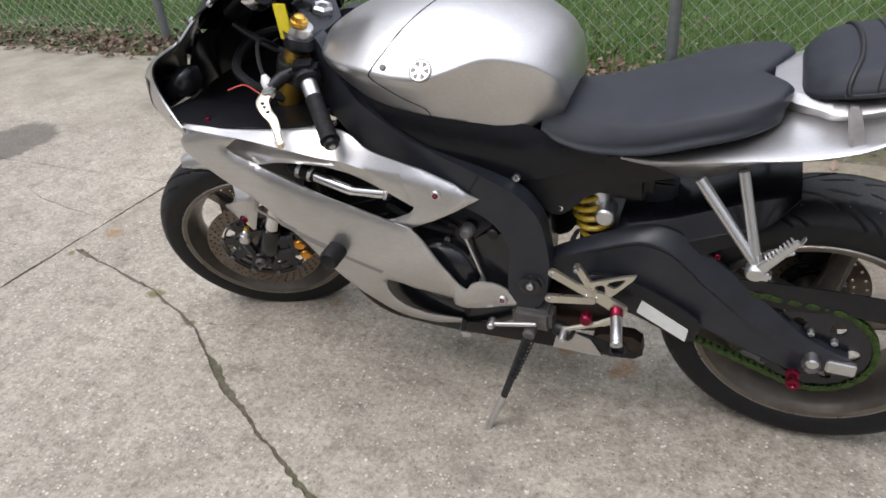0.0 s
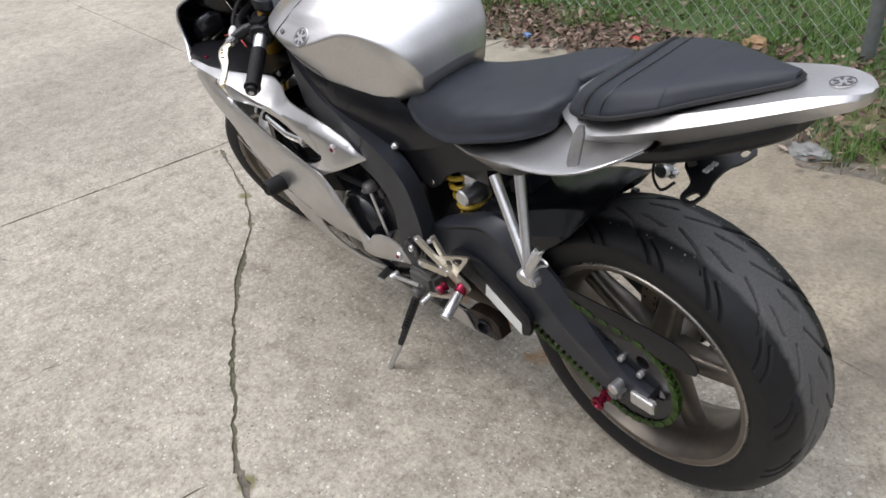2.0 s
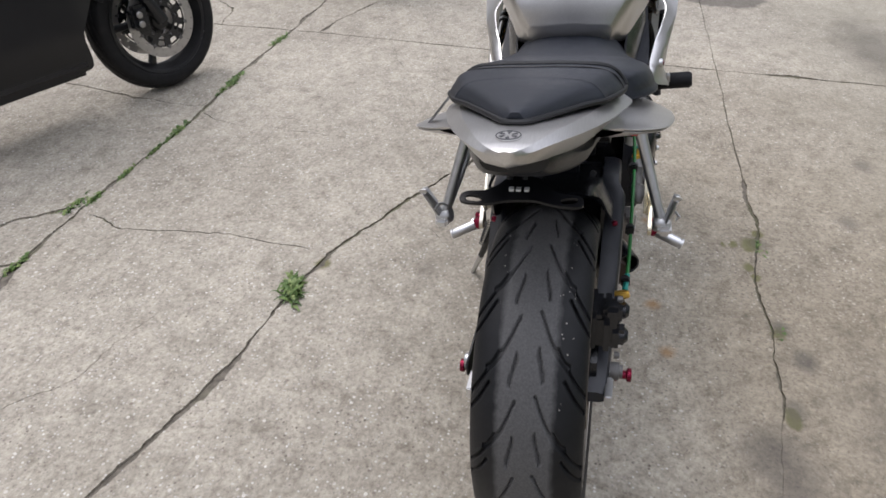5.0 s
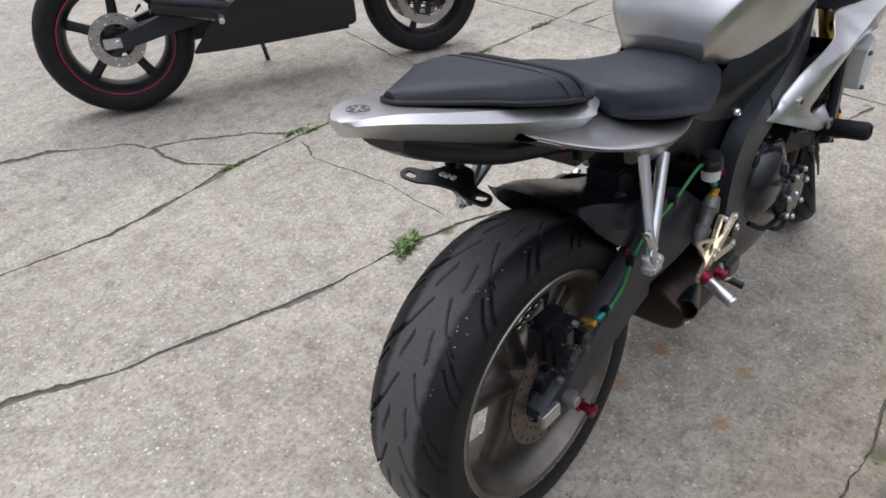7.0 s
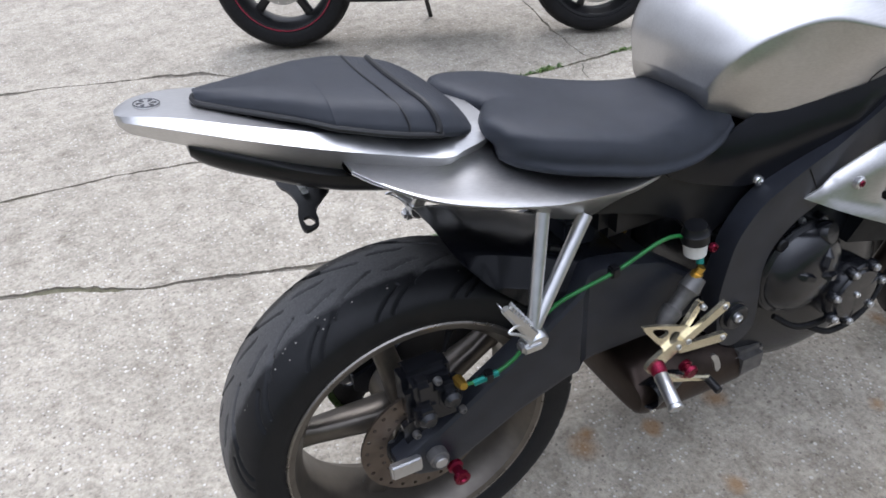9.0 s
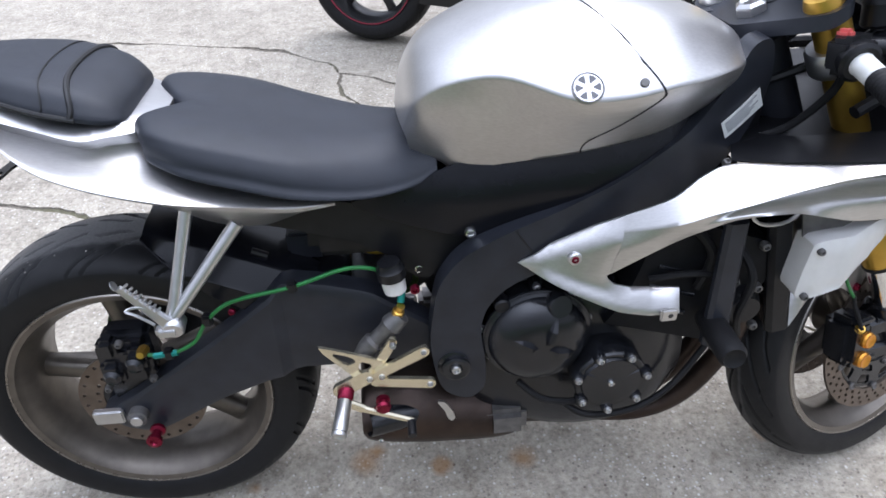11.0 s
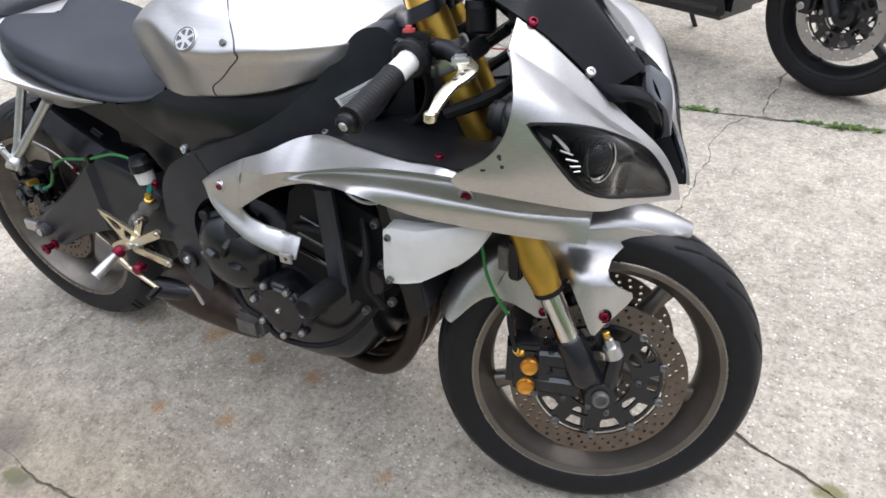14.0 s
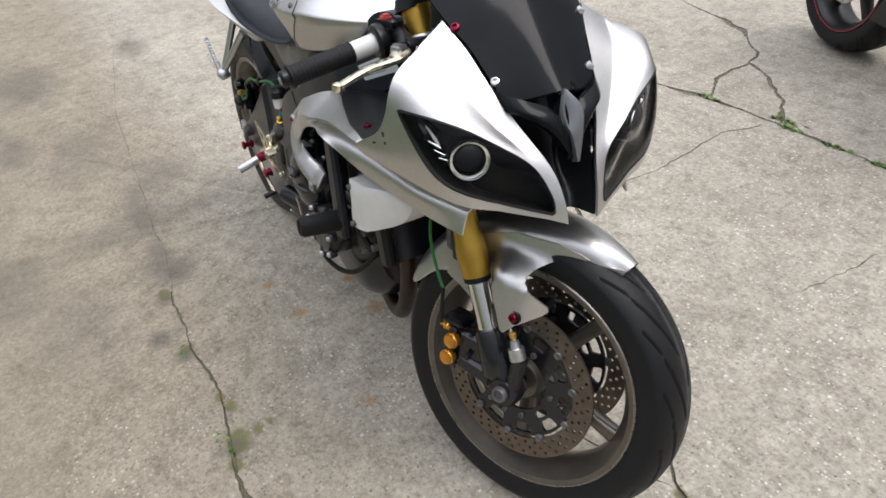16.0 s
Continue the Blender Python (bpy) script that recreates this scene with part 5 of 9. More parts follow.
P("hugger", loft(rings), SATIN_BLACK, "glossy black rear hugger", angle=35)
P("shock_bracket", box((0.290, -0.035, 0.545), (0.350, 0.035, 0.598), 0.005), FRAME_BLACK)
# black bar laid on the shell for the slot's shaded inside
P("hugger_slot", tube([(0.238, -0.064, 0.5905), (0.262, -0.064, 0.5785)], 0.006, 8), BLACK_PAINT, "dark slot in the hugger")

# frame spars, with a recess round the engine
spar = chaikin([(0.517, 0.491), (0.529, 0.560), (0.566, 0.612), (0.640, 0.653), (0.730, 0.690), (0.800, 0.722), (0.862, 0.760), (0.917, 0.802), (0.965, 0.854), (0.992, 0.893), (1.035, 0.893), (1.050, 0.82), (1.01, 0.745), (0.93, 0.690),
                (0.80, 0.622), (0.70, 0.582), (0.640, 0.555), (0.604, 0.515), (0.594, 0.470), (0.604, 0.401), (0.604, 0.34), (0.575, 0.308), (0.528, 0.335), (0.512, 0.432)], 2)
spar_y = lambda x, z: table([0.5, 0.60, 0.70, 0.80, 0.90, 0.98, 1.05], [0.162, 0.170, 0.172, 0.168, 0.156, 0.120, 0.078])(x) - 0.10 * max(0, z - 0.60 - (x - 0.57) * 0.62) - 0.006 * max(0, 0.36 - z) / 0.05
for s in BOTH:
    fr = P("frame_spar", panel(spar, spar_y, 0.040, step=0.02, place=sided(0, s)), FRAME_BLACK, "satin black aluminium frame spar")
    P("pivot_cap", rod((0.553, s * 0.158, 0.395), (0.553, s * 0.178, 0.395), [(0, 0.030), (0.4, 0.030), (0.5, 0.024), (0.9, 0.024), (1, 0.020), (0.9, 0.011), (0.7, 0.010)], 20), ENGINE_BLACK, parent=fr)
    P("pivot_nut", bolt((0.553, s * 0.176, 0.395), (0, s, 0), 0.009, 0.005), ALU, parent=fr)
    P("frame_plug", pin((0.630, s * 0.150, 0.515), (0.630, s * 0.1735, 0.515), 0.0125, 18), BLACK_PLASTIC, parent=fr)
    for x, y, z in ((0.585, 0.134, 0.634), (0.505, 0.109, 0.560)):
        P("subframe_bolt", rod((x, s * (y - 0.014), z), (x, s * (y + 0.004), z), [(0, 0.0095), (0.75, 0.0095), (0.95, 0.008), (1, 0.005), (0.8, 0.004)], 16), CHROME, "bright subframe bolt")
seam = [(0.650 + 0.010 * k, 0.652 - 0.016 * k) for k in range(5)]
for s in BOTH:
    P("casting_seam", tube([(x, s * (spar_y(x, z) + 0.0004), z) for x, z in seam], 0.0014, 6), PIPING)
P("steering_head", pin((1.052, 0, 0.875), (1.125, 0, 0.72), 0.040, 20), FRAME_BLACK)

# black cover between tank and frame, and the subframe sides under the seat
cover = [(0.40, 0.690), (0.47, 0.655), (0.585, 0.622), (0.650, 0.645), (0.740, 0.680), (0.87, 0.735), (0.925, 0.79), (0.962, 0.85), (0.985, 0.885), (0.945, 0.850), (0.93, 0.822), (0.84, 0.806), (0.73, 0.788), (0.64, 0.766), (0.580, 0.750), (0.545, 0.738),
         (0.505, 0.714), (0.44, 0.700)]
cover_y = lambda x, z: table([0.38, 0.5, 0.62, 0.75, 0.88, 1.0], [0.110, 0.122, 0.140, 0.157, 0.150, 0.100])(x) - 0.34 * max(0.0, z - 0.700 - max(0.0, x - 0.57) * 0.22) + 0.010 * math.sin((z - 0.66) * 30) * (0.5 if x > 0.55 else 0.1)
side_y = lambda x, z: table([0.1, 0.3, 0.42, 0.6], [0.085, 0.098, 0.106, 0.120])(x)
for s in BOTH:
    P("tank_side_cover", panel(chaikin(cover, 1), cover_y, 0.004, step=0.022, place=sided(0, s)), SATIN_BLACK, "glossy black side cover below the tank")
    P("subframe_side", panel(chaikin([(0.20, 0.715), (0.40, 0.690), (0.600, 0.645), (0.590, 0.600), (0.525, 0.545), (0.495, 0.545), (0.44, 0.605), (0.30, 0.650), (0.21, 0.665)], 1), side_y, 0.02, step=0.03, place=sided(0, s)), BLACK_PLASTIC)
P("under_seat_tray", box((0.10, -0.070, 0.700), (0.30, 0.070, 0.765), 0.012), BLACK_PLASTIC)
P("battery_box", box((0.33, -0.085, 0.57), (0.50, 0.085, 0.72), 0.02), BLACK_PLASTIC)

# fuel tank and its front cover
tank_st = [
    # top middle, top, shoulder crease, hollow, lower facet, bottom edge, underside
    [(0.486, 0, 0.797), (0.488, 0.045, 0.794), (0.493, 0.082, 0.790), (0.497, 0.086, 0.780), (0.500, 0.087, 0.768), (0.504, 0.085, 0.758), (0.505, 0, 0.755)],
    [(0.498, 0, 0.850), (0.502, 0.062, 0.845), (0.511, 0.112, 0.838), (0.521, 0.116, 0.814), (0.532, 0.114, 0.784), (0.540, 0.112, 0.756), (0.540, 0, 0.750)],
    [(0.532, 0, 0.898), (0.538, 0.082, 0.889), (0.554, 0.138, 0.872), (0.559, 0.138, 0.842), (0.566, 0.138, 0.800), (0.570, 0.137, 0.752), (0.570, 0, 0.746)],
    [(0.615, 0, 0.938), (0.620, 0.095, 0.928), (0.626, 0.168, 0.888), (0.628, 0.160, 0.848), (0.632, 0.160, 0.808), (0.636, 0.158, 0.766), (0.640, 0, 0.758)],
    [(0.700, 0, 0.958), (0.705, 0.115, 0.946), (0.712, 0.206, 0.866), (0.714, 0.198, 0.842), (0.716, 0.191, 0.816), (0.718, 0.186, 0.786), (0.730, 0, 0.770)],
    [(0.770, 0, 0.960), (0.774, 0.120, 0.946), (0.780, 0.210, 0.864), (0.782, 0.203, 0.845), (0.784, 0.197, 0.824), (0.786, 0.190, 0.798), (0.790, 0, 0.775)],
    [(0.840, 0, 0.952), (0.842, 0.112, 0.938), (0.846, 0.202, 0.872), (0.847, 0.195, 0.852), (0.848, 0.190, 0.834), (0.850, 0.184, 0.811), (0.850, 0, 0.785)],
    [(0.900, 0, 0.934), (0.901, 0.096, 0.922), (0.904, 0.178, 0.872), (0.905, 0.174, 0.856), (0.905, 0.170, 0.842), (0.905, 0.162, 0.824), (0.900, 0, 0.790)],
    [(0.960, 0, 0.912), (0.960, 0.078, 0.904), (0.965, 0.138, 0.872), (0.965, 0.136, 0.860), (0.965, 0.132, 0.850), (0.965, 0.122, 0.836), (0.960, 0, 0.800)],
    [(0.995, 0, 0.893), (0.995, 0.050, 0.888), (0.995, 0.090, 0.868), (0.995, 0.089, 0.862), (0.995, 0.087, 0.855), (0.995, 0.080, 0.845), (0.990, 0, 0.81)]]
TS = np.array(tank_st)
# the flanks lean in below the crease
for i, k in enumerate((0.3, 0.8, 1.0, 1.0, 1.0, 1.0, 1.0, 0.9, 0.6, 0.3)):
    TS[i, 5] += (0, -0.022 * k, -0.017 * k)
    TS[i, 4] += (0, -0.009 * k, -0.007 * k)
TS = np.stack([catmull(TS[:, i], 8) for i in range(TS.shape[1])], 1)


def tank_section(q):
    """Round over the top to the crease, then the hollow side, then the underside."""
    up = catmull([(q[0][0], -q[1][1], q[1][2]), q[0], q[1], q[2], q[3]], 10)[10:30]
    side = catmull(q[2:6], 6)
    return np.concatenate([up, side, [q[6]]])


rings = []
for q in TS:
    h = tank_section(q)
    # a short pressed crease over the emblem
    near = max(0.0, 1 - abs(q[2][0] - 0.735) / 0.075)
    for j, up in ((14, 0.0035), (15, 0.0045), (16, -0.0015)):
        h[j] += np.array([0, 0.5, 0.86]) * up * near ** 0.5
    m2 = h[::-1].copy()
    m2[:, 1] *= -1
    rings.append(np.concatenate([h, m2[1:-1]]))
fuel_tank = P("fuel_tank", loft(rings), SILVER, "brushed silver fuel tank with knee recesses", angle=75)


def tank_at(x, k, s, lift=0.0):
    """A point of the tank's skin: k runs 0 at the top middle, 2 at the crease, 5 at the bottom edge."""
    i = int(np.argmin(np.abs(TS[:, 2, 0] - x)))
    h = tank_section(TS[i])
    j = k * 10 if k <= 2 else 20 + (k - 2) * 6
    j0 = min(int(j), len(h) - 2)
    p = h[j0] + (h[j0 + 1] - h[j0]) * (j - j0)
    d = np.array([0, p[1], max(0.02, p[2] - 0.83)])
    p = p + d / np.linalg.norm(d) * lift
    return (p[0], s * p[1], p[2])


# the seam of the front cover
for s in BOTH:
    seam = [tank_at(x, k, s, 0.0003) for x, k in ((0.742, 0.0), (0.748, 0.5), (0.762, 0.9), (0.785, 1.25), (0.806, 1.5), (0.822, 1.75), (0.830, 2.0), (0.828, 2.6), (0.806, 3.3), (0.772, 4.0), (0.742, 4.4), (0.730, 4.7), (0.727, 5.0))]
    P("tank_seam", tube(seam, 0.0011, 6, smooth=4), PIPING, parent=fuel_tank)
    q = Vector(tank_at(0.806, 1.80, s))
    P("tank_pin", pin(q - Vector((0, s * 0.004, 0.003)), q + Vector((-0.001, s * 0.003, 0.002)), 0.006, 12), CAST_GREY, parent=fuel_tank)
cap = rod((0.775, 0, 0.950), (0.775, 0, 0.966), [(0, 0.056), (0.6, 0.056), (0.8, 0.052), (1.0, 0.046), (0.95, 0.034), (1.05, 0.030), (1.05, 0.012)], 32)
P("filler_cap", cap, ALU, "round aluminium filler cap", parent=fuel_tank)
for s in BOTH:
    n = Vector((-0.03, s * 0.72, 0.69)).normalized()
    c = Vector(tank_at(0.731, 1.80, s))
    em = P("tank_emblem", rod(c - n * 0.003, c + n * 0.0022, [(0, 0.0215), (0.8, 0.0215), (1, 0.0205)], 28), SILVER, "round emblem on the tank", parent=fuel_tank)
    u = n.cross(Vector((1, 0, 0))).normalized()
    w = n.cross(u).normalized()
    bm = bmesh.new()
    for k in range(6):
        a0, a1 = math.pi / 3 * k + 0.12, math.pi / 3 * (k + 1) - 0.12
        pts = [c + n * 0.0027 + (u * math.cos(a) + w * math.sin(a)) * r for a, r in ((a0 + 0.08, 0.0165), ((a0 + a1) / 2, 0.0170), (a1 - 0.08, 0.0165), ((a0 + a1) / 2 + 0.15, 0.007), ((a0 + a1) / 2 - 0.15, 0.007))]
        vs = [bm.verts.new(p) for p in pts]
        f = bm.faces.new(vs)
        r = bmesh.ops.extrude_face_region(bm, geom=[f])
        bmesh.ops.translate(bm, verts=[v for v in r["geom"] if isinstance(v, bmesh.types.BMVert)], vec=n * -0.0012)
    P("emblem_inlay", bm, EMBLEM_GREY, parent=fuel_tank)
    P("emblem_ring", tube([c + n * 0.0022 + (u * math.cos(a) + w * math.sin(a)) * 0.0198 for a in np.linspace(0, 2 * math.pi, 40, endpoint=False)], 0.0009, 6, closed=True), EMBLEM_GREY, parent=fuel_tank)

# rider's seat
seat_st = []
for x, dx, ys, zs in ((0.540, 0.0, (0.035, 0.060, 0.086, 0.101, 0.099), (0.774, 0.772, 0.765, 0.752, 0.738, 0.728)), (0.500, 0.0, (0.045, 0.076, 0.101, 0.118, 0.115), (0.770, 0.768, 0.759, 0.743, 0.724, 0.713)),
                      (0.430, 0.0, (0.060, 0.099, 0.123, 0.138, 0.134), (0.772, 0.771, 0.762, 0.745, 0.724, 0.710)), (0.340, 0.0, (0.076, 0.127, 0.148, 0.158, 0.154), (0.787, 0.787, 0.779, 0.765, 0.745, 0.727)),
                      (0.260, 0.0, (0.086, 0.138, 0.155, 0.163, 0.157), (0.812, 0.812, 0.804, 0.791, 0.772, 0.752)), (0.205, -0.015, (0.084, 0.132, 0.148, 0.155, 0.148), (0.824, 0.829, 0.821, 0.808, 0.789, 0.770)),
                      (0.172, -0.035, (0.074, 0.114, 0.127, 0.131, 0.122), (0.823, 0.837, 0.830, 0.817, 0.800, 0.782)), (0.163, -0.043, (0.068, 0.098, 0.107, 0.108, 0.100), (0.806, 0.820, 0.815, 0.806, 0.798, 0.789))):
    row = [(x, 0, zs[0])] + [(x + dx * f, y, z) for y, z, f in zip(ys, zs[1:], (1.0, 0.85, 0.75, 0.72, 0.65))]
    seat_st.append(row + [(x, 0, zs[-1] - 0.004)])
rider_seat = P("rider_seat", skin(seat_st, 6, 6), VINYL, "black grained vinyl rider's seat", angle=50)


def tail_shift(bm):
    """The tail section sits a little to the left of the wheels' line."""
    for v in bm.verts:
        v.co.y += 0.020 * min(1, max(0, (0.17 - v.co.x) / 0.17)) + 0.0 * v.co.x
    return bm


pill = []
for x, w, top, edge in ((0.112, 0.062, 0.838, 0.826), (0.106, 0.094, 0.852, 0.830), (0.088, 0.114, 0.868, 0.835), (0.060, 0.123, 0.882, 0.842), (0.000, 0.124, 0.898, 0.856), (-0.058, 0.105, 0.908, 0.871), (-0.066, 0.101, 0.909, 0.873), (-0.100, 0.076, 0.914, 0.882), (-0.136, 0.052, 0.918, 0.890),
                        (-0.180, 0.024, 0.921, 0.900), (-0.198, 0.012, 0.921, 0.905)):
    pill.append([(x, 0, top), (x, w * 0.45, top - 0.001), (x, w * 0.80, top - 0.007), (x, w * 0.955, edge + 0.40 * (top - edge)), (x, w, edge + 0.006), (x, w * 0.985, edge), (x, 0, edge - 0.004)])
PS = np.array(pill)
PS = np.stack([catmull(PS[:, i], 5) for i in range(PS.shape[1])], 1)
rings = []
for q in PS:
    h = np.concatenate([catmull(q[:5], 5), q[5:]])
    m2 = h[::-1].copy()
    m2[:, 1] *= -1
    rings.append(np.concatenate([h, m2[1:-1]]))
pillion = P("pillion_seat", tail_shift(loft(rings)), VINYL, "black vinyl passenger seat pad with piped seams", angle=50)


def pill_at(x, k):
    """A point on the pad: k 0 at the top middle, 4 at the edge."""
    xs = PS[::-1, 0, 0]
    q = np.array([[np.interp(x, xs, PS[::-1, i, c]) for c in range(3)] for i in range(5)])
    h = catmull(q, 10)
    j = k * 10
    j0 = min(int(j), len(h) - 2)
    return h[j0] + (h[j0 + 1] - h[j0]) * (j - j0)


half = [pill_at(x, k) + np.array([0, 0, 0.0006]) for x, k in ((0.036, 0.0), (0.037, 0.6), (0.040, 1.2), (0.046, 1.8), (0.051, 2.4), (0.053, 3.0), (0.052, 3.6), (0.050, 4.0))]
P("seam_piping", tail_shift(tube([(q[0], -q[1], q[2]) for q in half[::-1]] + half[1:], 0.0042, 8, smooth=4)), PIPING, parent=pillion)
band = [pill_at(x - 0.034, k) + np.array([0, 0, 0.0004]) for x, k in ((0.036, 0.0), (0.038, 0.8), (0.043, 1.6), (0.049, 2.4), (0.051, 3.2), (0.049, 3.9))]
P("strap_seam", tail_shift(tube([(q[0], -q[1], q[2]) for q in band[::-1]] + band[1:], 0.0014, 6, smooth=4)), PIPING, parent=pillion)
edge = [pill_at(x, 4.0) + np.array([0, 0.0005, -0.002]) for x in (0.056, 0.03, 0.0, -0.03, -0.05, -0.058, -0.066, -0.08, -0.10, -0.136, -0.180, -0.198)]
P("edge_piping", tail_shift(tube([(q[0], q[1], q[2]) for q in edge] + [(q[0], -q[1], q[2]) for q in edge[::-1]], 0.0038, 8, smooth=3)), PIPING, parent=pillion)
P("pillion_strap", tail_shift(panel(chaikin([(0.034, 0.842), (0.052, 0.840), (0.044, 0.800), (0.036, 0.794), (0.020, 0.796), (0.022, 0.804)], 1), lambda x, z: 0.131 + (0.85 - z) * 0.85, 0.005, step=0.015)), CAST_GREY, "grey seat strap bracket")

# tail: wide wings round the rider's seat, then the narrow cowl to its tip
wing = [
    [(0.386, 0, 0.700), (0.386, 0.08, 0.702), (0.386, 0.112, 0.703), (0.386, 0.126, 0.703), (0.386, 0.127, 0.700), (0.386, 0.102, 0.697)],
    [(0.330, 0, 0.705), (0.330, 0.09, 0.708), (0.330, 0.125, 0.715), (0.330, 0.143, 0.711), (0.330, 0.144, 0.702), (0.330, 0.114, 0.684)],
    [(0.270, 0, 0.725), (0.270, 0.09, 0.728), (0.270, 0.135, 0.734), (0.270, 0.161, 0.727), (0.270, 0.162, 0.718), (0.270, 0.128, 0.676)],
    [(0.200, 0, 0.765), (0.200, 0.09, 0.762), (0.200, 0.145, 0.754), (0.200, 0.178, 0.746), (0.200, 0.179, 0.738), (0.200, 0.136, 0.697)],
    [(0.130, 0, 0.806), (0.130, 0.06, 0.800), (0.130, 0.13, 0.778), (0.130, 0.188, 0.767), (0.130, 0.189, 0.760), (0.130, 0.138, 0.745)],
    [(0.070, 0, 0.826), (0.070, 0.06, 0.820), (0.070, 0.13, 0.795), (0.070, 0.190, 0.784), (0.070, 0.190, 0.778), (0.070, 0.133, 0.770)],
    [(0.010, 0, 0.840), (0.010, 0.07, 0.828), (0.010, 0.12, 0.808), (0.010, 0.180, 0.803), (0.010, 0.180, 0.798), (0.010, 0.118, 0.792)],
    [(-0.040, 0, 0.850), (-0.040, 0.08, 0.835), (-0.040, 0.105, 0.822), (-0.040, 0.150, 0.823), (-0.040, 0.150, 0.819), (-0.040, 0.120, 0.814)],
    [(-0.062, 0, 0.850), (-0.062, 0.08, 0.838), (-0.062, 0.10, 0.832), (-0.062, 0.128, 0.834), (-0.062, 0.128, 0.831), (-0.062, 0.105, 0.825)]]
st = np.array(wing)
st = np.stack([catmull(st[:, i], 5) for i in range(st.shape[1])], 1)
rings = []
for q in st:
    q = catmull(q, 4)
    m2 = q[::-1].copy()
    m2[:, 1] *= -1
    top = np.concatenate([m2[:-1], q])
    low = top[::-1].copy()
    low[:, 2] -= 0.004
    low[:, 1] *= 0.985
    rings.append(np.concatenate([top, low]))
tail_wing = P("tail_wing", tail_shift(loft(rings)), SILVER, "brushed silver tail side fairings", angle=45)
cowl = []
for x, z, (we, ze), (wf, zf), (wl, zl) in ((0.152, 0.822, (0.055, 0.820), (0.064, 0.815), (0.060, 0.800)), (0.124, 0.829, (0.080, 0.827), (0.096, 0.817), (0.080, 0.795)), (0.086, 0.835, (0.101, 0.833), (0.120, 0.820), (0.090, 0.788)), (0.046, 0.840, (0.113, 0.838), (0.136, 0.824), (0.094, 0.782)), (-0.060, 0.867, (0.097, 0.866), (0.118, 0.852), (0.078, 0.810)), (-0.155, 0.893, (0.073, 0.892), (0.091, 0.880), (0.058, 0.844)),
                                           (-0.225, 0.912, (0.050, 0.911), (0.064, 0.901), (0.040, 0.874)), (-0.262, 0.9172, (0.033, 0.916), (0.042, 0.909), (0.030, 0.890)), (-0.278, 0.9170, (0.020, 0.9155), (0.026, 0.910), (0.020, 0.896)), (-0.286, 0.9155, (0.008, 0.9145), (0.010, 0.911), (0.008, 0.904))):
    cowl.append([(x, 0, z), (x, we * 0.6, z - 0.001), (x, we, ze), (x, wf, zf), (x, wl, zl), (x, 0, zl - 0.006)])
CS = np.array(cowl)
CS = np.stack([catmull(CS[:, i], 5) for i in range(CS.shape[1])], 1)
rings = []
for q in CS:
    h = np.concatenate([q[:4], [q[3] + (q[4] - q[3]) * k / 4 + np.array([0, 0.001 * math.sin(k * 0.785), 0]) for k in (1, 2, 3, 4)], q[5:]])
    m2 = h[::-1].copy()
    m2[:, 1] *= -1
    rings.append(np.concatenate([h, m2[1:-1]]))
tail = P("tail_cowl", tail_shift(loft(rings)), SILVER, "brushed silver pointed tail cowl", angle=32)
P("tail_tray", tail_shift(skin([[(x, 0, z + 0.012), (x, w * 0.7, z + 0.012), (x, w, z), (x, w * 0.8, z - d), (x, 0, z - d - 0.004)] for x, w, z, d in
                     ((0.09, 0.100, 0.772, 0.030), (-0.06, 0.088, 0.806, 0.028), (-0.16, 0.064, 0.845, 0.026), (-0.205, 0.050, 0.864, 0.022), (-0.222, 0.042, 0.872, 0.016))], 4, 3)), BLACK_PLASTIC, "black plastic under-tail tray")
n = Vector((0.12, 0, 0.99)).normalized()
c = Vector((-0.250, 0.0205, 0.9160))
P("tail_emblem", rod(c - n * 0.003, c + n * 0.0012, [(0, 0.0150), (0.8, 0.0150), (1, 0.0142)], 26), SILVER, "round emblem on the tail", parent=tail)
bm = bmesh.new()
u, w = Vector((0, 1, 0)), n.cross(Vector((0, 1, 0)))
for k in range(6):
    a0 = math.pi / 3 * k
    vs = [bm.verts.new(c + n * 0.002 + (u * math.cos(a) + w * math.sin(a)) * r) for a, r in ((a0 + 0.30, 0.0110), (a0 + 0.52, 0.0113), (a0 + 0.75, 0.0110), (a0 + 0.60, 0.0045), (a0 + 0.45, 0.0045))]
    bm.faces.new(vs)
r = bmesh.ops.extrude_face_region(bm, geom=bm.faces[:])
bmesh.ops.translate(bm, verts=[v for v in r["geom"] if isinstance(v, bmesh.types.BMVert)], vec=n * -0.0014)
P("emblem_inlay", bm, EMBLEM_GREY, parent=tail)

P("emblem_ring", tube([c + n * 0.0012 + (u * math.cos(a) + w * math.sin(a)) * 0.0140 for a in np.linspace(0, 2 * math.pi, 36, endpoint=False)], 0.0008, 6, closed=True), EMBLEM_GREY, parent=tail)

# number plate bracket: a slotted black plate on a stay
brk = chaikin([(-0.062, -0.026), (-0.058, 0.026), (-0.072, 0.040), (-0.092, 0.066), (-0.094, 0.120), (-0.116, 0.124), (-0.119, 0.068), (-0.110, 0.030), (-0.108, -0.026), (-0.118, -0.064), (-0.121, -0.120), (-0.098, -0.118), (-0.094, -0.064), (-0.074, -0.040)], 2)
slots = [chaikin([(-0.1005, y0), (-0.1125, y0), (-0.1145, y1), (-0.1045, y1)], 1) for y0, y1 in ((0.110, 0.078), (-0.108, -0.076))]
bracket = P("plate_bracket", panel(brk, lambda a, b: 0.756 + (a + 0.06) * 0.25, 0.004, slots, step=0.02, place=lambda a, b, d: (a, b * 0.74 + 0.028, d)), BLACK_PLASTIC, "black number plate bracket with slots")
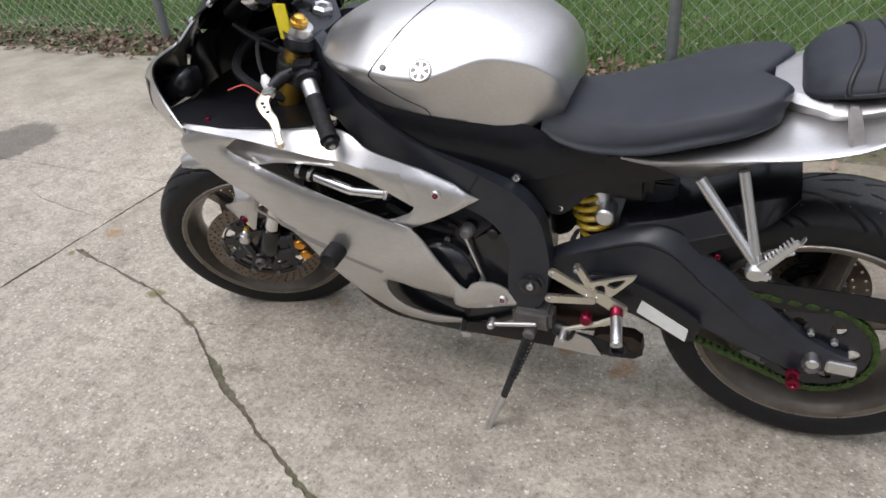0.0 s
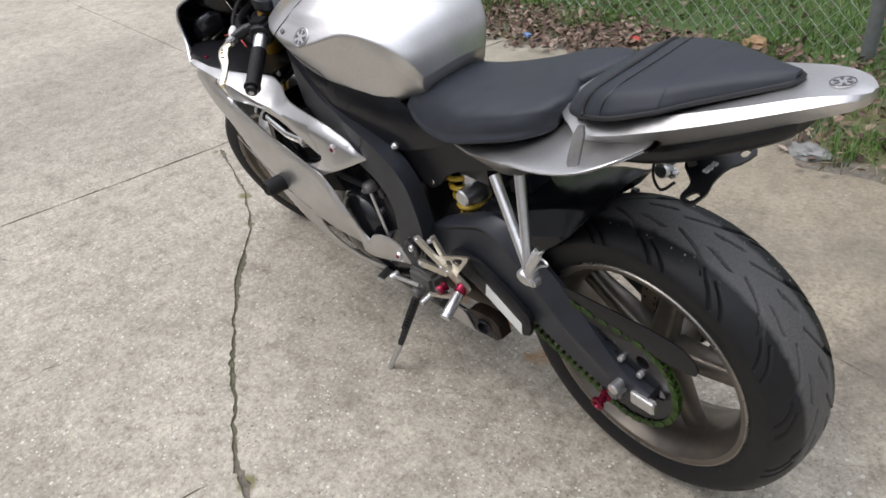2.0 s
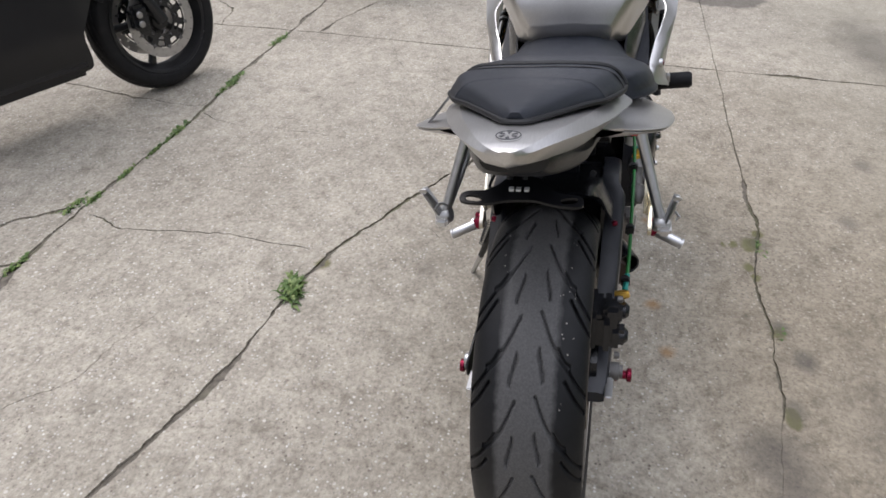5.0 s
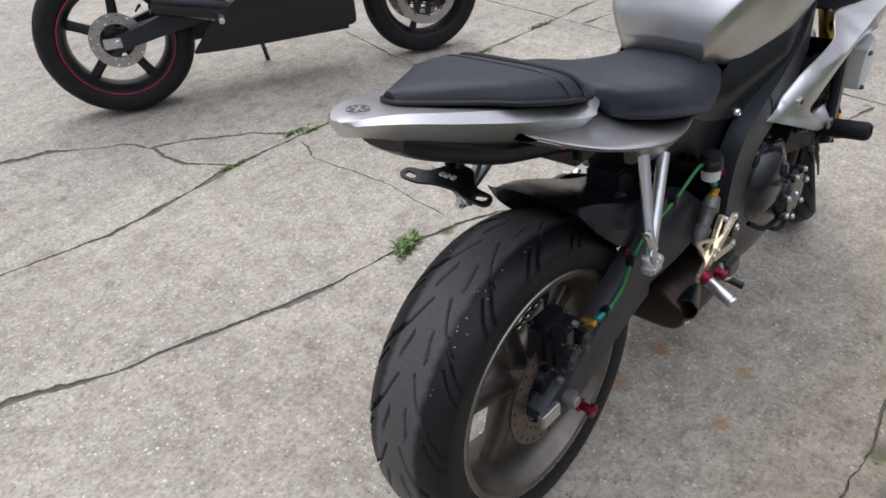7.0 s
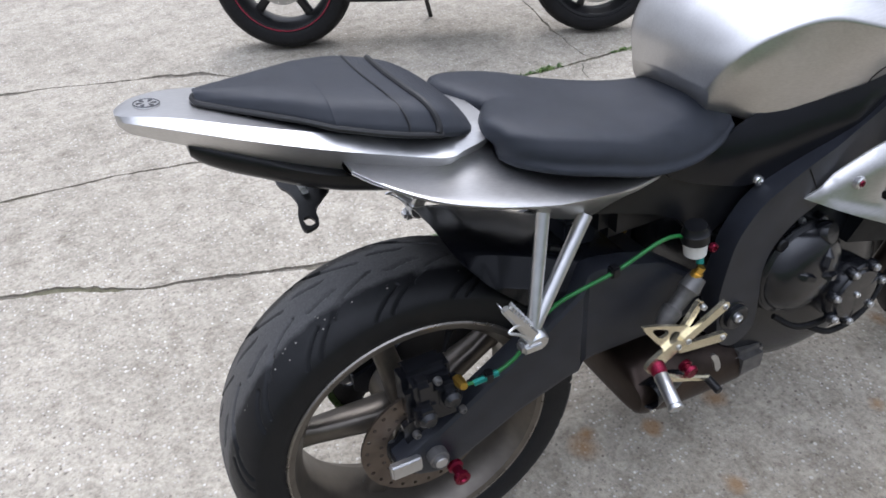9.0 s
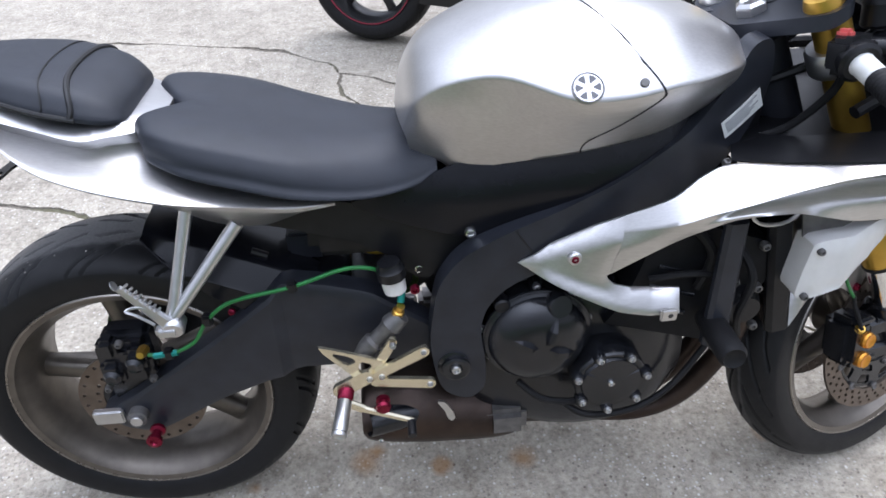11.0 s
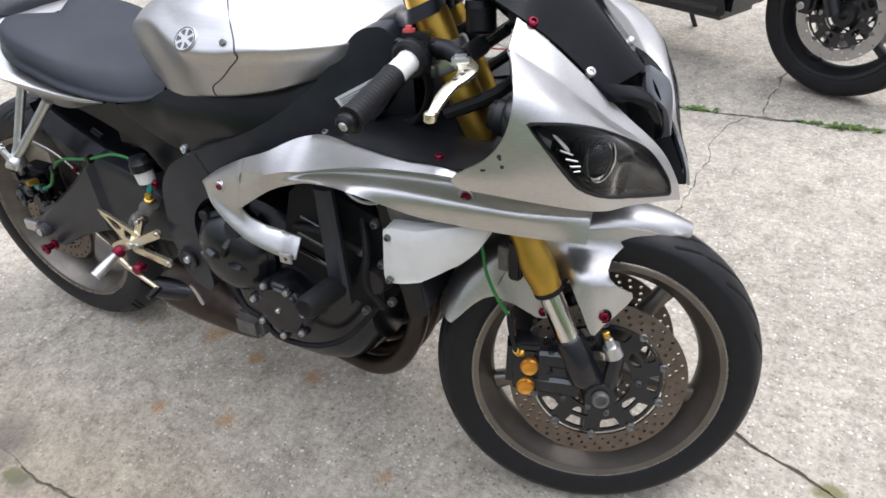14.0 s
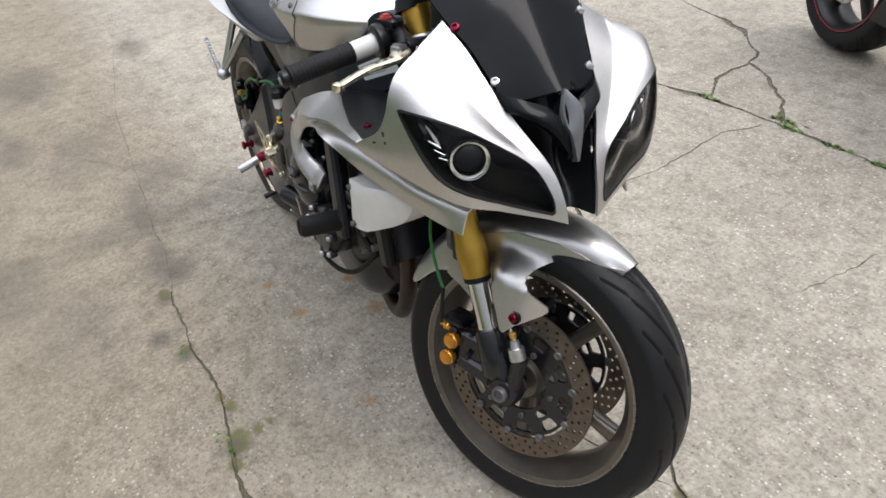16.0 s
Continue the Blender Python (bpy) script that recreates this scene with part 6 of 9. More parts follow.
for y in (-0.004, 0.018):
    P("bracket_stay", beam((-0.075, y + 0.03, 0.757), (-0.045, y + 0.03, 0.808), 0.008, 0.016), BLACK_PLASTIC, parent=bracket)
for y in (0.018, 0.030, 0.040):
    P("print_bar", box((-0.098, y, 0.7505), (-0.090, y + 0.007, 0.7540), 0), STICKER, parent=bracket)
P("bracket_wire", tube([(-0.06, 0.07, 0.735), (-0.045, 0.085, 0.725), (-0.025, 0.075, 0.745), (-0.02, 0.05, 0.79)], 0.0025, 6, smooth=5), RUBBER)
for s in BOTH:
    P("reflector", box((-0.03, s * 0.125 - 0.006, 0.806), (-0.012, s * 0.125 + 0.006, 0.812), 0.002), RED_PLASTIC, "small red reflector")

# passenger foot rests
for s in BOTH:
    P("peg_hanger", tube([(0.245, s * 0.150, 0.690), (0.150, s * 0.190, 0.580), (0.135, s * 0.197, 0.565)], [0.0105, 0.0095, 0.010], 12), ALU, "brushed aluminium foot rest hanger")
    P("peg_hanger_strut", tube([(0.178, s * 0.150, 0.715), (0.140, s * 0.190, 0.585), (0.133, s * 0.197, 0.565)], [0.0095, 0.009, 0.010], 12), ALU)
    P("peg_clamp", rod((0.134, s * 0.186, 0.556), (0.134, s * 0.214, 0.550), [(0, 0.014), (0.15, 0.017), (0.85, 0.017), (1, 0.014)], 18), ALU)
    P("peg_clamp_fork", box((0.108, s * 0.203 - 0.014, 0.538), (0.142, s * 0.203 + 0.010, 0.556), 0.005), ALU)
    p0, p1 = Vector((0.128, s * 0.208, 0.562)), Vector((0.080, s * 0.217, 0.636))
    P("passenger_peg", beam(p0, p1, 0.011, 0.019, 0.007, 0.012, bevel=0.003), ALU, "folded flat aluminium passenger peg")
    for k in range(8):
        q = p0.lerp(p1, 0.24 + 0.095 * k)
        P("peg_tooth", beam(q + Vector((0.004, 0, 0.006)), q + Vector((0.0065, s * 0.001, 0.0105)), 0.010, 0.0035, bevel=0.0006), ALU)
    P("peg_tip", rod(p1 - Vector((0.006, 0, -0.003)), p1 + Vector((-0.004, 0, 0.004)), [(0, 0.005), (0.3, 0.0075), (0.8, 0.0075), (1, 0.004)], 12), ALU)
    P("peg_spring", tube([(0.116, s * 0.212, 0.572), (0.096, s * 0.214, 0.592), (0.082, s * 0.212, 0.600), (0.100, s * 0.206, 0.600), (0.124, s * 0.200, 0.580)], 0.0022, 6, smooth=4), ALU)

# rear sets
def capsule(p, q, r0, r1, n=9):
    """The outline of a tapered link with round ends."""
    p, q = np.array(p), np.array(q)
    a = math.atan2(q[1] - p[1], q[0] - p[0])
    return [tuple(p + r0 * np.array([math.cos(a + t), math.sin(a + t)])) for t in np.linspace(math.pi / 2, 3 * math.pi / 2, n)] + [tuple(q + r1 * np.array([math.cos(a + t), math.sin(a + t)])) for t in np.linspace(-math.pi / 2, math.pi / 2, n)]


for s in BOTH:
    METAL = PALE_GOLD if s < 0 else CHAMPAGNE
    fin = chaikin([(0.330, 0.476), (0.352, 0.470), (0.405, 0.448), (0.440, 0.432), (0.440, 0.398), (0.400, 0.392), (0.380, 0.412)], 1)
    cuts = [chaikin([(0.350, 0.464), (0.385, 0.450), (0.392, 0.438), (0.374, 0.432)], 1), chaikin([(0.397, 0.440), (0.418, 0.430), (0.405, 0.414), (0.392, 0.418)], 1)]
    rs = P("rear_set", panel(fin, lambda a, b: 0.184, 0.006, cuts, step=0.03, place=sided(0, s)), METAL, "champagne gold machined rear set plate" if s < 0 else "silver-grey machined rear set plate", angle=30)
    for q0, q1, r0, r1, y in (((0.425, 0.412), (0.500, 0.452), 0.0085, 0.0095, 0.190), ((0.420, 0.396), (0.508, 0.382), 0.0085, 0.0095, 0.190), ((0.405, 0.408), (0.362, 0.384), 0.013, 0.014, 0.190), ((0.412, 0.402), (0.452, 0.470), 0.009, 0.007, 0.181)):
        P("link_arm", panel(capsule(q0, q1, r0, r1), lambda a, b: y, 0.008, [circle(q1[0], q1[1], r1 * 0.45, 10)], fine=False, place=sided(0, s)), METAL, parent=rs, angle=30)
    for x, z in ((0.500, 0.452), (0.508, 0.382), (0.430, 0.408), (0.452, 0.470), (0.410, 0.405)):
        P("rear_set_bolt", bolt((x, s * 0.189, z), (0, s, 0), 0.0055, 0.004), ALU, parent=rs)
    p0, p1 = Vector((0.370, s * 0.186, 0.382)), Vector((0.355, s * 0.258, 0.352))
    d = (p1 - p0).normalized()
    P("peg_collar", rod(p0, p0 + d * 0.018, [(0, 0.0135), (0.8, 0.0135), (1, 0.011)], 16), RED, "red anodised collar", parent=rs)
    bm = rod(p0 + d * 0.016, p1, [(0, 0.010), (0.05, 0.012), (0.86, 0.012), (0.87, 0.010), (0.90, 0.010), (0.91, 0.0125), (0.98, 0.0125), (1, 0.009), (0.95, 0.006)], 12)
    P("rider_peg", bm, ALU, "knurled aluminium rider's peg", parent=rs)
    bm = beam((0.362, s * 0.200, 0.372), (0.395, s * 0.202, 0.352), 0.008, 0.018)
    beam((0.395, s * 0.202, 0.352), (0.475, s * 0.206, 0.318), 0.008, 0.014, 0.008, 0.011, bm=bm)
    P("foot_lever", bm, METAL, parent=rs)
    P("lever_tip", pin((0.472, s * 0.200, 0.318), (0.472, s * 0.235, 0.312), 0.0075, 12), BLACK_PLASTIC if s < 0 else ALU, parent=rs)
    P("pivot_bush", rod((0.428, s * 0.190, 0.358), (0.428, s * 0.212, 0.356), [(0, 0.012), (0.3, 0.012), (0.35, 0.009), (0.7, 0.009), (0.75, 0.013), (1, 0.011)], 14), RED, parent=rs)
P("shift_rod", pin((0.537, 0.190, 0.301), (0.643, 0.190, 0.277), 0.0055, 10), ALU)
P("shift_joint", rod((0.643, 0.178, 0.277), (0.643, 0.202, 0.277), [(0, 0.010), (0.7, 0.010), (1, 0.007)], 12), ALU)
P("gear_linkage", pin((0.660, 0.165, 0.380), (0.700, 0.160, 0.500), 0.0045, 8), ALU)
P("linkage_joint", rod((0.690, 0.150, 0.508), (0.690, 0.178, 0.508), [(0, 0.016), (0.7, 0.016), (1, 0.010)], 12), CAST_GREY)

# rear brake: master cylinder, reservoir, green hose and caliper
mc = rod((0.395, -0.158, 0.430), (0.470, -0.150, 0.500), [(0, 0.010), (0.15, 0.016), (0.35, 0.018), (0.4, 0.013), (0.7, 0.015), (0.75, 0.019), (1, 0.015)], 14)
P("rear_master_cylinder", mc, CAST_GREY, "grey cast rear brake master cylinder")
P("banjo_bolt", rod((0.462, -0.150, 0.500), (0.470, -0.155, 0.522), [(0, 0.010), (0.5, 0.010), (0.55, 0.007), (1, 0.007)], 10), GOLD)
P("hose_fitting", pin((0.470, -0.150, 0.525), (0.474, -0.140, 0.545), 0.0065, 10), TEAL)
P("brake_reservoir", rod((0.464, -0.142, 0.542), (0.460, -0.142, 0.572), [(0, 0.012), (0.1, 0.0180), (1, 0.0195)], 18), WHITE_PLASTIC, "milky brake fluid reservoir")
P("reservoir_cap", rod((0.460, -0.142, 0.571), (0.456, -0.142, 0.600), [(0, 0.0225), (0.55, 0.0225), (0.65, 0.0195), (1, 0.0175)], 18), BLACK_PLASTIC)
P("reservoir_screw", bolt((0.494, -0.150, 0.548), (0, -1, 0), 0.008), RED)
hose = [(0.455, -0.128, 0.560), (0.430, -0.138, 0.585), (0.385, -0.145, 0.592), (0.305, -0.148, 0.568), (0.210, -0.148, 0.548), (0.165, -0.148, 0.515), (0.135, -0.148, 0.472), (0.090, -0.146, 0.450), (0.055, -0.142, 0.448)]
P("rear_brake_hose", tube(hose, 0.0033, 10, smooth=6), GREEN_HOSE, "bright green braided brake hose")
for i in (3, 5, 7):
    q = Vector(hose[i])
    P("hose_clip", box(q - Vector((0.008, 0.006, 0.010)), q + Vector((0.008, 0.010, 0.010)), 0.003), BLACK_PLASTIC)
bm = box((-0.036, -0.134, 0.378), (0.050, -0.100, 0.462), 0.012)
box((-0.030, -0.147, 0.384), (0.006, -0.118, 0.436), 0.009, bm)
box((0.012, -0.145, 0.408), (0.046, -0.118, 0.456), 0.009, bm)
box((-0.026, -0.142, 0.440), (0.004, -0.110, 0.478), 0.007, bm)
box((-0.032, -0.108, 0.380), (0.048, -0.062, 0.470), 0.010, bm)
P("rear_caliper", bm, ENGINE_BLACK, "black rear brake caliper")
for x, z in ((-0.012, 0.408), (0.029, 0.431)):
    P("caliper_piston", rod((x, -0.138, z), (x, -0.154, z), [(0, 0.015), (0.6, 0.015), (0.8, 0.012), (1, 0.009), (0.9, 0.004)], 16), ENGINE_BLACK)
for x, z in ((-0.030, 0.376), (0.048, 0.392), (0.012, 0.470)):
    P("caliper_pin", bolt((x, -0.136, z), (0, -1, 0), 0.0065, 0.006), CAST_GREY)
P("caliper_bracket_plate", panel(chaikin([(-0.040, 0.372), (0.060, 0.385), (0.052, 0.330), (0.020, 0.290), (-0.020, 0.290), (-0.040, 0.325)], 1), lambda a, b: 0.104, 0.012, step=0.03, place=sided(0, -1)), ENGINE_BLACK, "black caliper bracket")
P("caliper_union", rod((0.046, -0.128, 0.450), (0.046, -0.152, 0.456), [(0, 0.009), (0.6, 0.009), (1, 0.006)], 8), GOLD)
P("hose_end", tube([(0.105, -0.147, 0.453), (0.065, -0.144, 0.447)], 0.0055, 8), TEAL)

# shock absorber
P("shock_body", rod((0.415, 0.055, 0.43), (0.44, 0.055, 0.60), [(0, 0.020), (0.5, 0.020), (0.52, 0.026), (1, 0.024)], 16), ALU)
coil = [(0.425 + 0.036 * math.cos(a) + 0.0012 * a, 0.055 + 0.036 * math.sin(a), 0.455 + 0.0035 * a) for a in np.linspace(0, 2 * math.pi * 5.5, 90)]
P("shock_spring", tube(coil, 0.006, 8), SPRING, "yellow coil spring")
P("shock_reservoir", pin((0.415, 0.060, 0.548), (0.415, 0.112, 0.548), 0.019, 20), ALU, "round silver damper reservoir")

# engine: crankcase, covers, cylinders
P("crankcase", skin([[(x, 0, zt), (x, w * 0.8, zt), (x, w, (zt + zb) / 2 + 0.03), (x, w * 0.92, zb + 0.05), (x, w * 0.55, zb), (x, 0, zb)] for x, w, zt, zb in
                     ((0.565, 0.110, 0.50, 0.27), (0.60, 0.135, 0.54, 0.215), (0.70, 0.150, 0.55, 0.175), (0.80, 0.160, 0.53, 0.165), (0.90, 0.160, 0.46, 0.185), (0.965, 0.130, 0.40, 0.24))], 4, 4), ENGINE_BLACK, "black engine crankcase")
P("cylinder_block", loft([[(x + dx, y, z + dz) for x, z in ((0.80, 0.46), (0.99, 0.40), (1.02, 0.40), (1.03, 0.47), (0.86, 0.54))] for y in (-0.170, -0.160, 0.160, 0.170) for dx, dz in ((0, 0),)]), BLOCK_BLACK)
P("cylinder_head", loft([[(0.83, y, 0.52), (1.03, y, 0.455), (1.065, y, 0.55), (1.05, y, 0.60), (0.90, y, 0.655), (0.86, y, 0.62)] for y in (-0.178, -0.165, 0.165, 0.178)]), BLOCK_BLACK)
P("airbox", box((0.66, -0.12, 0.60), (0.97, 0.12, 0.79), 0.02), BLACK_PLASTIC)
for k in range(3):
    for s in BOTH:
        P("engine_rib", beam((0.850 + 0.012 * k, s * 0.175, 0.50 + 0.036 * k), (0.930 + 0.010 * k, s * 0.175, 0.473 + 0.036 * k), 0.010, 0.010, bevel=0.003), ENGINE_BLACK)


def round_cover(x, z, r, y0, y1, s, name, label, bolts, dome=0.25):
    c = P(name, rod((x, s * y0, z), (x, s * y1, z), [(0, r), (0.50, r), (0.54, r * 0.945), (0.70, r * 0.90), (0.86, r * 0.76), (0.96, r * 0.52), (1.0, r * 0.22)] if dome < 0.3 else [(0, r), (0.78, r), (0.84, r * 0.965), (0.88, r * 0.93), (0.88, r * 0.84), (0.97, r * 0.80), (1.0, r * 0.5), (0.98, r * 0.2)], 48), ENGINE_BLACK, label)
    for k in range(bolts):
        a = 2 * math.pi * k / bolts + 0.2
        reach, base = (r * 1.02, y0 + 0.006) if dome < 0.3 else (r * 0.97, y1 - 0.016)
        q = Vector((x + reach * math.cos(a), s * base, z + reach * math.sin(a)))
        P("cover_boss", rod(q, q + Vector((0, s * 0.016, 0)), [(0, 0.011), (0.7, 0.011), (1, 0.009)], 10), ENGINE_BLACK, parent=c)
        P("cover_bolt", bolt(q + Vector((0, s * 0.016, 0)), (0, s, 0), 0.0065, 0.006), ALU, parent=c)
    return c


clutch = round_cover(0.690, 0.445, 0.088, 0.130, 0.207, -1, "clutch_cover", "domed black clutch cover", 9, 0.2)
for a in (radians(160), radians(68), radians(-16)):
    # three cast diamonds round the top of the dome
    e = Vector((math.cos(a), 0, math.sin(a)))
    q = Vector((0.692, -0.200, 0.448)) + e * 0.010
    rings = []
    for k, w, up in ((0.0, 0.003, 0.008), (0.012, 0.012, 0.017), (0.030, 0.014, 0.013), (0.046, 0.006, -0.002)):
        c = q + e * k
        n = Vector((-e.z, 0, e.x))
        rings.append([c + n * w + Vector((0, 0.012, 0)), c + n * (w * 0.35) + Vector((0, -up, 0)), c - n * (w * 0.35) + Vector((0, -up, 0)), c - n * w + Vector((0, 0.012, 0))])
    P("cover_rib", loft(rings), ENGINE_BLACK, parent=clutch, angle=25)
P("cover_ring", tube([(0.690 + 0.0885 * math.cos(a), -0.164, 0.445 + 0.0885 * math.sin(a)) for a in np.linspace(0, 2 * math.pi, 40)], 0.004, 8), ENGINE_BLACK, parent=clutch)
P("oil_filler", rod((0.715, -0.170, 0.512), (0.720, -0.192, 0.520), [(0, 0.022), (0.7, 0.022), (1, 0.018)], 18), ENGINE_BLACK, parent=clutch)
pulser = round_cover(0.810, 0.365, 0.062, 0.160, 0.214, -1, "pickup_cover", "black round engine cover with bolts", 7, 0.3)
P("cover_bolt", bolt((0.808, -0.213, 0.367), (0, -1, 0), 0.006), CHROME, parent=pulser)
for a in (0.5, 2.6, 4.7):
    q = Vector((0.810 + 0.028 * math.cos(a), -0.210, 0.365 + 0.028 * math.sin(a)))
    d = Vector((math.cos(a), 0, math.sin(a)))
    P("cover_rib", beam(q - d * 0.018, q + d * 0.022, 0.006, 0.008, 0.010, 0.006), ENGINE_BLACK, parent=pulser)
stator = round_cover(0.760, 0.385, 0.085, 0.130, 0.190, 1, "stator_cover", "black stator cover", 8, 0.25)
P("sprocket_cover", panel(chaikin([(0.560, 0.34), (0.640, 0.335), (0.690, 0.38), (0.690, 0.47), (0.64, 0.51), (0.575, 0.49), (0.545, 0.43)], 2), lambda a, b: 0.150, 0.03, step=0.03), ENGINE_BLACK, "black front sprocket cover")
P("oil_hose", tube([(0.74, -0.185, 0.300), (0.78, -0.200, 0.282), (0.86, -0.195, 0.280), (0.93, -0.180, 0.31), (0.99, -0.160, 0.38), (1.02, -0.150, 0.44)], 0.006, 10, smooth=5), RUBBER)
P("clutch_cable", tube([(0.66, -0.165, 0.345), (0.70, -0.186, 0.318), (0.76, -0.192, 0.310), (0.80, -0.2, 0.33)], 0.006, 8, smooth=4), RUBBER)
P("drain_bracket", panel(chaikin([(0.518, 0.314), (0.535, 0.310), (0.552, 0.272), (0.545, 0.262), (0.538, 0.268), (0.532, 0.290)], 1), lambda a, b: 0.165, 0.004, step=0.03, place=sided(0, -1)), ALU, "scratched bare metal tab")
P("bare_casting", box((0.61, -0.155, 0.195), (0.685, -0.10, 0.255), 0.012), CAST_GREY, "scuffed grey engine casting")
P("oil_filter", pin((0.93, 0.02, 0.26), (1.02, 0.02, 0.24), 0.034, 20), BLACK_PLASTIC)

# exhaust headers and the short box under the engine
for y in (-0.120, -0.045, 0.045, 0.120):
    P("header_pipe", tube([(1.02, y, 0.475), (1.065, y, 0.43), (1.055, y * 0.95, 0.33), (1.00, y * 0.85, 0.215), (0.92, y * 0.7, 0.155), (0.80, y * 0.5, 0.145), (0.66, y * 0.4 - 0.02, 0.165)], 0.0195, 12, smooth=5), BURNT, "brown heat-stained exhaust header")
P("exhaust_box", skin([[(x, 0, zt), (x, 0.07, zt), (x, 0.115, (zt + zb) / 2 + 0.01), (x, 0.095, zb + 0.006), (x, 0, zb)] for x, zt, zb in ((0.385, 0.280, 0.210), (0.405, 0.295, 0.188), (0.50, 0.295, 0.170), (0.62, 0.270, 0.165), (0.66, 0.24, 0.175))], 4, 4),
  BURNT, "brown heat-stained exhaust chamber under the engine", m=Matrix.Translation((0, -0.035, 0)))
ex = rod((0.480, -0.120, 0.250), (0.395, -0.150, 0.262), [(0, 0.026), (0.9, 0.026), (1, 0.025), (0.98, 0.021), (0.3, 0.020)], 24)
P("exhaust_outlet", ex, ENGINE_BLACK, "black exhaust outlet")
P("chamber_screw", bolt((0.415, -0.148, 0.215), (0, -1, 0), 0.006), CHROME)

# radiator, hoses, coolant bottle
rad = beam((1.055, 0, 0.645), (1.098, 0, 0.425), 0.34, 0.028, bevel=0.006)
P("radiator", rad, ENGINE_BLACK, "black radiator core")
for s in BOTH:
    P("radiator_tank", beam((1.055, s * 0.178, 0.645), (1.098, s * 0.178, 0.425), 0.024, 0.040, bevel=0.008), BLACK_PLASTIC)
P("coolant_hose", tube([(1.065, 0.190, 0.640), (1.05, 0.208, 0.648), (1.03, 0.212, 0.645), (1.00, 0.213, 0.637)], 0.016, 14, smooth=4), RUBBER)
P("coolant_pipe", tube([(1.02, 0.2125, 0.643), (0.97, 0.214, 0.628), (0.925, 0.215, 0.616), (0.90, 0.216, 0.614), (0.83, 0.217, 0.618)], 0.0125, 14, smooth=4), CHROME, "bright coolant pipe")
for x, z in ((1.035, 0.646), (1.008, 0.640), (0.833, 0.6178)):
    P("hose_clamp", pin((x + 0.004, 0.2125, z + 0.001), (x - 0.006, 0.2135, z - 0.002), 0.0178, 16), ALU)
P("coolant_bottle", panel(chaikin([(1.072, 0.534), (1.073, 0.560), (1.078, 0.612), (1.080, 0.630), (1.100, 0.634), (1.220, 0.642), (1.236, 0.634), (1.226, 0.602), (1.200, 0.574), (1.150, 0.548), (1.105, 0.532), (1.084, 0.528)], 1), lambda a, b: 0.240 - max(0, a - 1.14) * 0.55 - edge_fall([(1.072, 0.528), (1.078, 0.634), (1.236, 0.642), (1.200, 0.570)], 0.014, 0.007)(a, b), 0.045, step=0.012, place=sided(0, -1)),
  WHITE_PLASTIC, "milky white coolant overflow bottle")
for x, z in ((1.085, 0.536), (1.09, 0.618)):
    P("bottle_screw", bolt((x, -0.240, z), (0, -1, 0), 0.006), CAST_GREY)
P("bottle_bracket", panel([(1.068, 0.666), (1.225, 0.664), (1.225, 0.604), (1.084, 0.604)], lambda a, b: 0.206 - max(0, a - 1.14) * 0.5, 0.004, step=0.02, place=sided(0, -1)), CAST_GREY, "dull grey bottle bracket")
plug = P("connector", box((1.240, -0.117, 0.494), (1.262, -0.094, 0.572), 0.004), BLACK_PLASTIC, "black hanging connector block")
P("connector_tag", box((1.222, -0.1165, 0.510), (1.241, -0.112, 0.560), 0.002), CAST_GREY, "pale printed tag", parent=plug)
P("connector_wire", tube([(1.250, -0.105, 0.570), (1.242, -0.108, 0.605), (1.205, -0.115, 0.640)], 0.005, 8, smooth=4), RUBBER, parent=plug)
P("frame_brace", beam((0.963, -0.215, 0.668), (0.968, -0.215, 0.440), 0.020, 0.034, 0.022, 0.040, bevel=0.006), FRAME_BLACK, "black slider mounting arm")
for s in BOTH:
    z = 0.472
    P("frame_slider", rod((0.965, s * 0.190, z), (0.955, s * 0.305, z + 0.012), [(0, 0.020), (0.25, 0.022), (0.42, 0.022), (0.45, 0.022), (0.93, 0.022), (1, 0.017), (0.97, 0.012)], 24), RUBBER, "black nylon frame slider")
for pts, r in (([(1.0, -0.17, 0.60), (1.02, -0.20, 0.55), (1.01, -0.20, 0.48), (1.03, -0.18, 0.42)], 0.007), ([(0.86, -0.18, 0.55), (0.93, -0.195, 0.565), (1.0, -0.19, 0.54)], 0.006), ([(0.90, -0.175, 0.66), (0.95, -0.19, 0.60), (0.94, -0.185, 0.53)], 0.008),
               ([(0.72, 0.16, 0.50), (0.78, 0.185, 0.53), (0.86, 0.18, 0.56)], 0.007), ([(1.02, 0.18, 0.62), (1.0, 0.19, 0.55), (0.95, 0.18, 0.50)], 0.008)):
    P("engine_hose", tube(pts, r, 8, smooth=5), RUBBER)
for x, y, z in ((1.035, -0.186, 0.60), (1.04, -0.186, 0.52), (1.02, -0.19, 0.47), (1.05, -0.184, 0.44), (1.0, -0.185, 0.535), (0.99, -0.18, 0.40)):
    P("bracket_bolt", bolt((x, y, z), (0, -1, 0), 0.008, 0.008), CAST_GREY)
P("fan_motor", rod((1.02, -0.13, 0.49), (1.02, -0.20, 0.485), [(0, 0.034), (0.7, 0.034), (1, 0.026)], 20), BLACK_PLASTIC)
P("clamp_ring", tube([(1.03 + 0.036 * math.cos(a), -0.20, 0.668 + 0.022 * math.sin(a)) for a in np.linspace(3.3, 6.1, 9)], 0.003, 6), ALU)

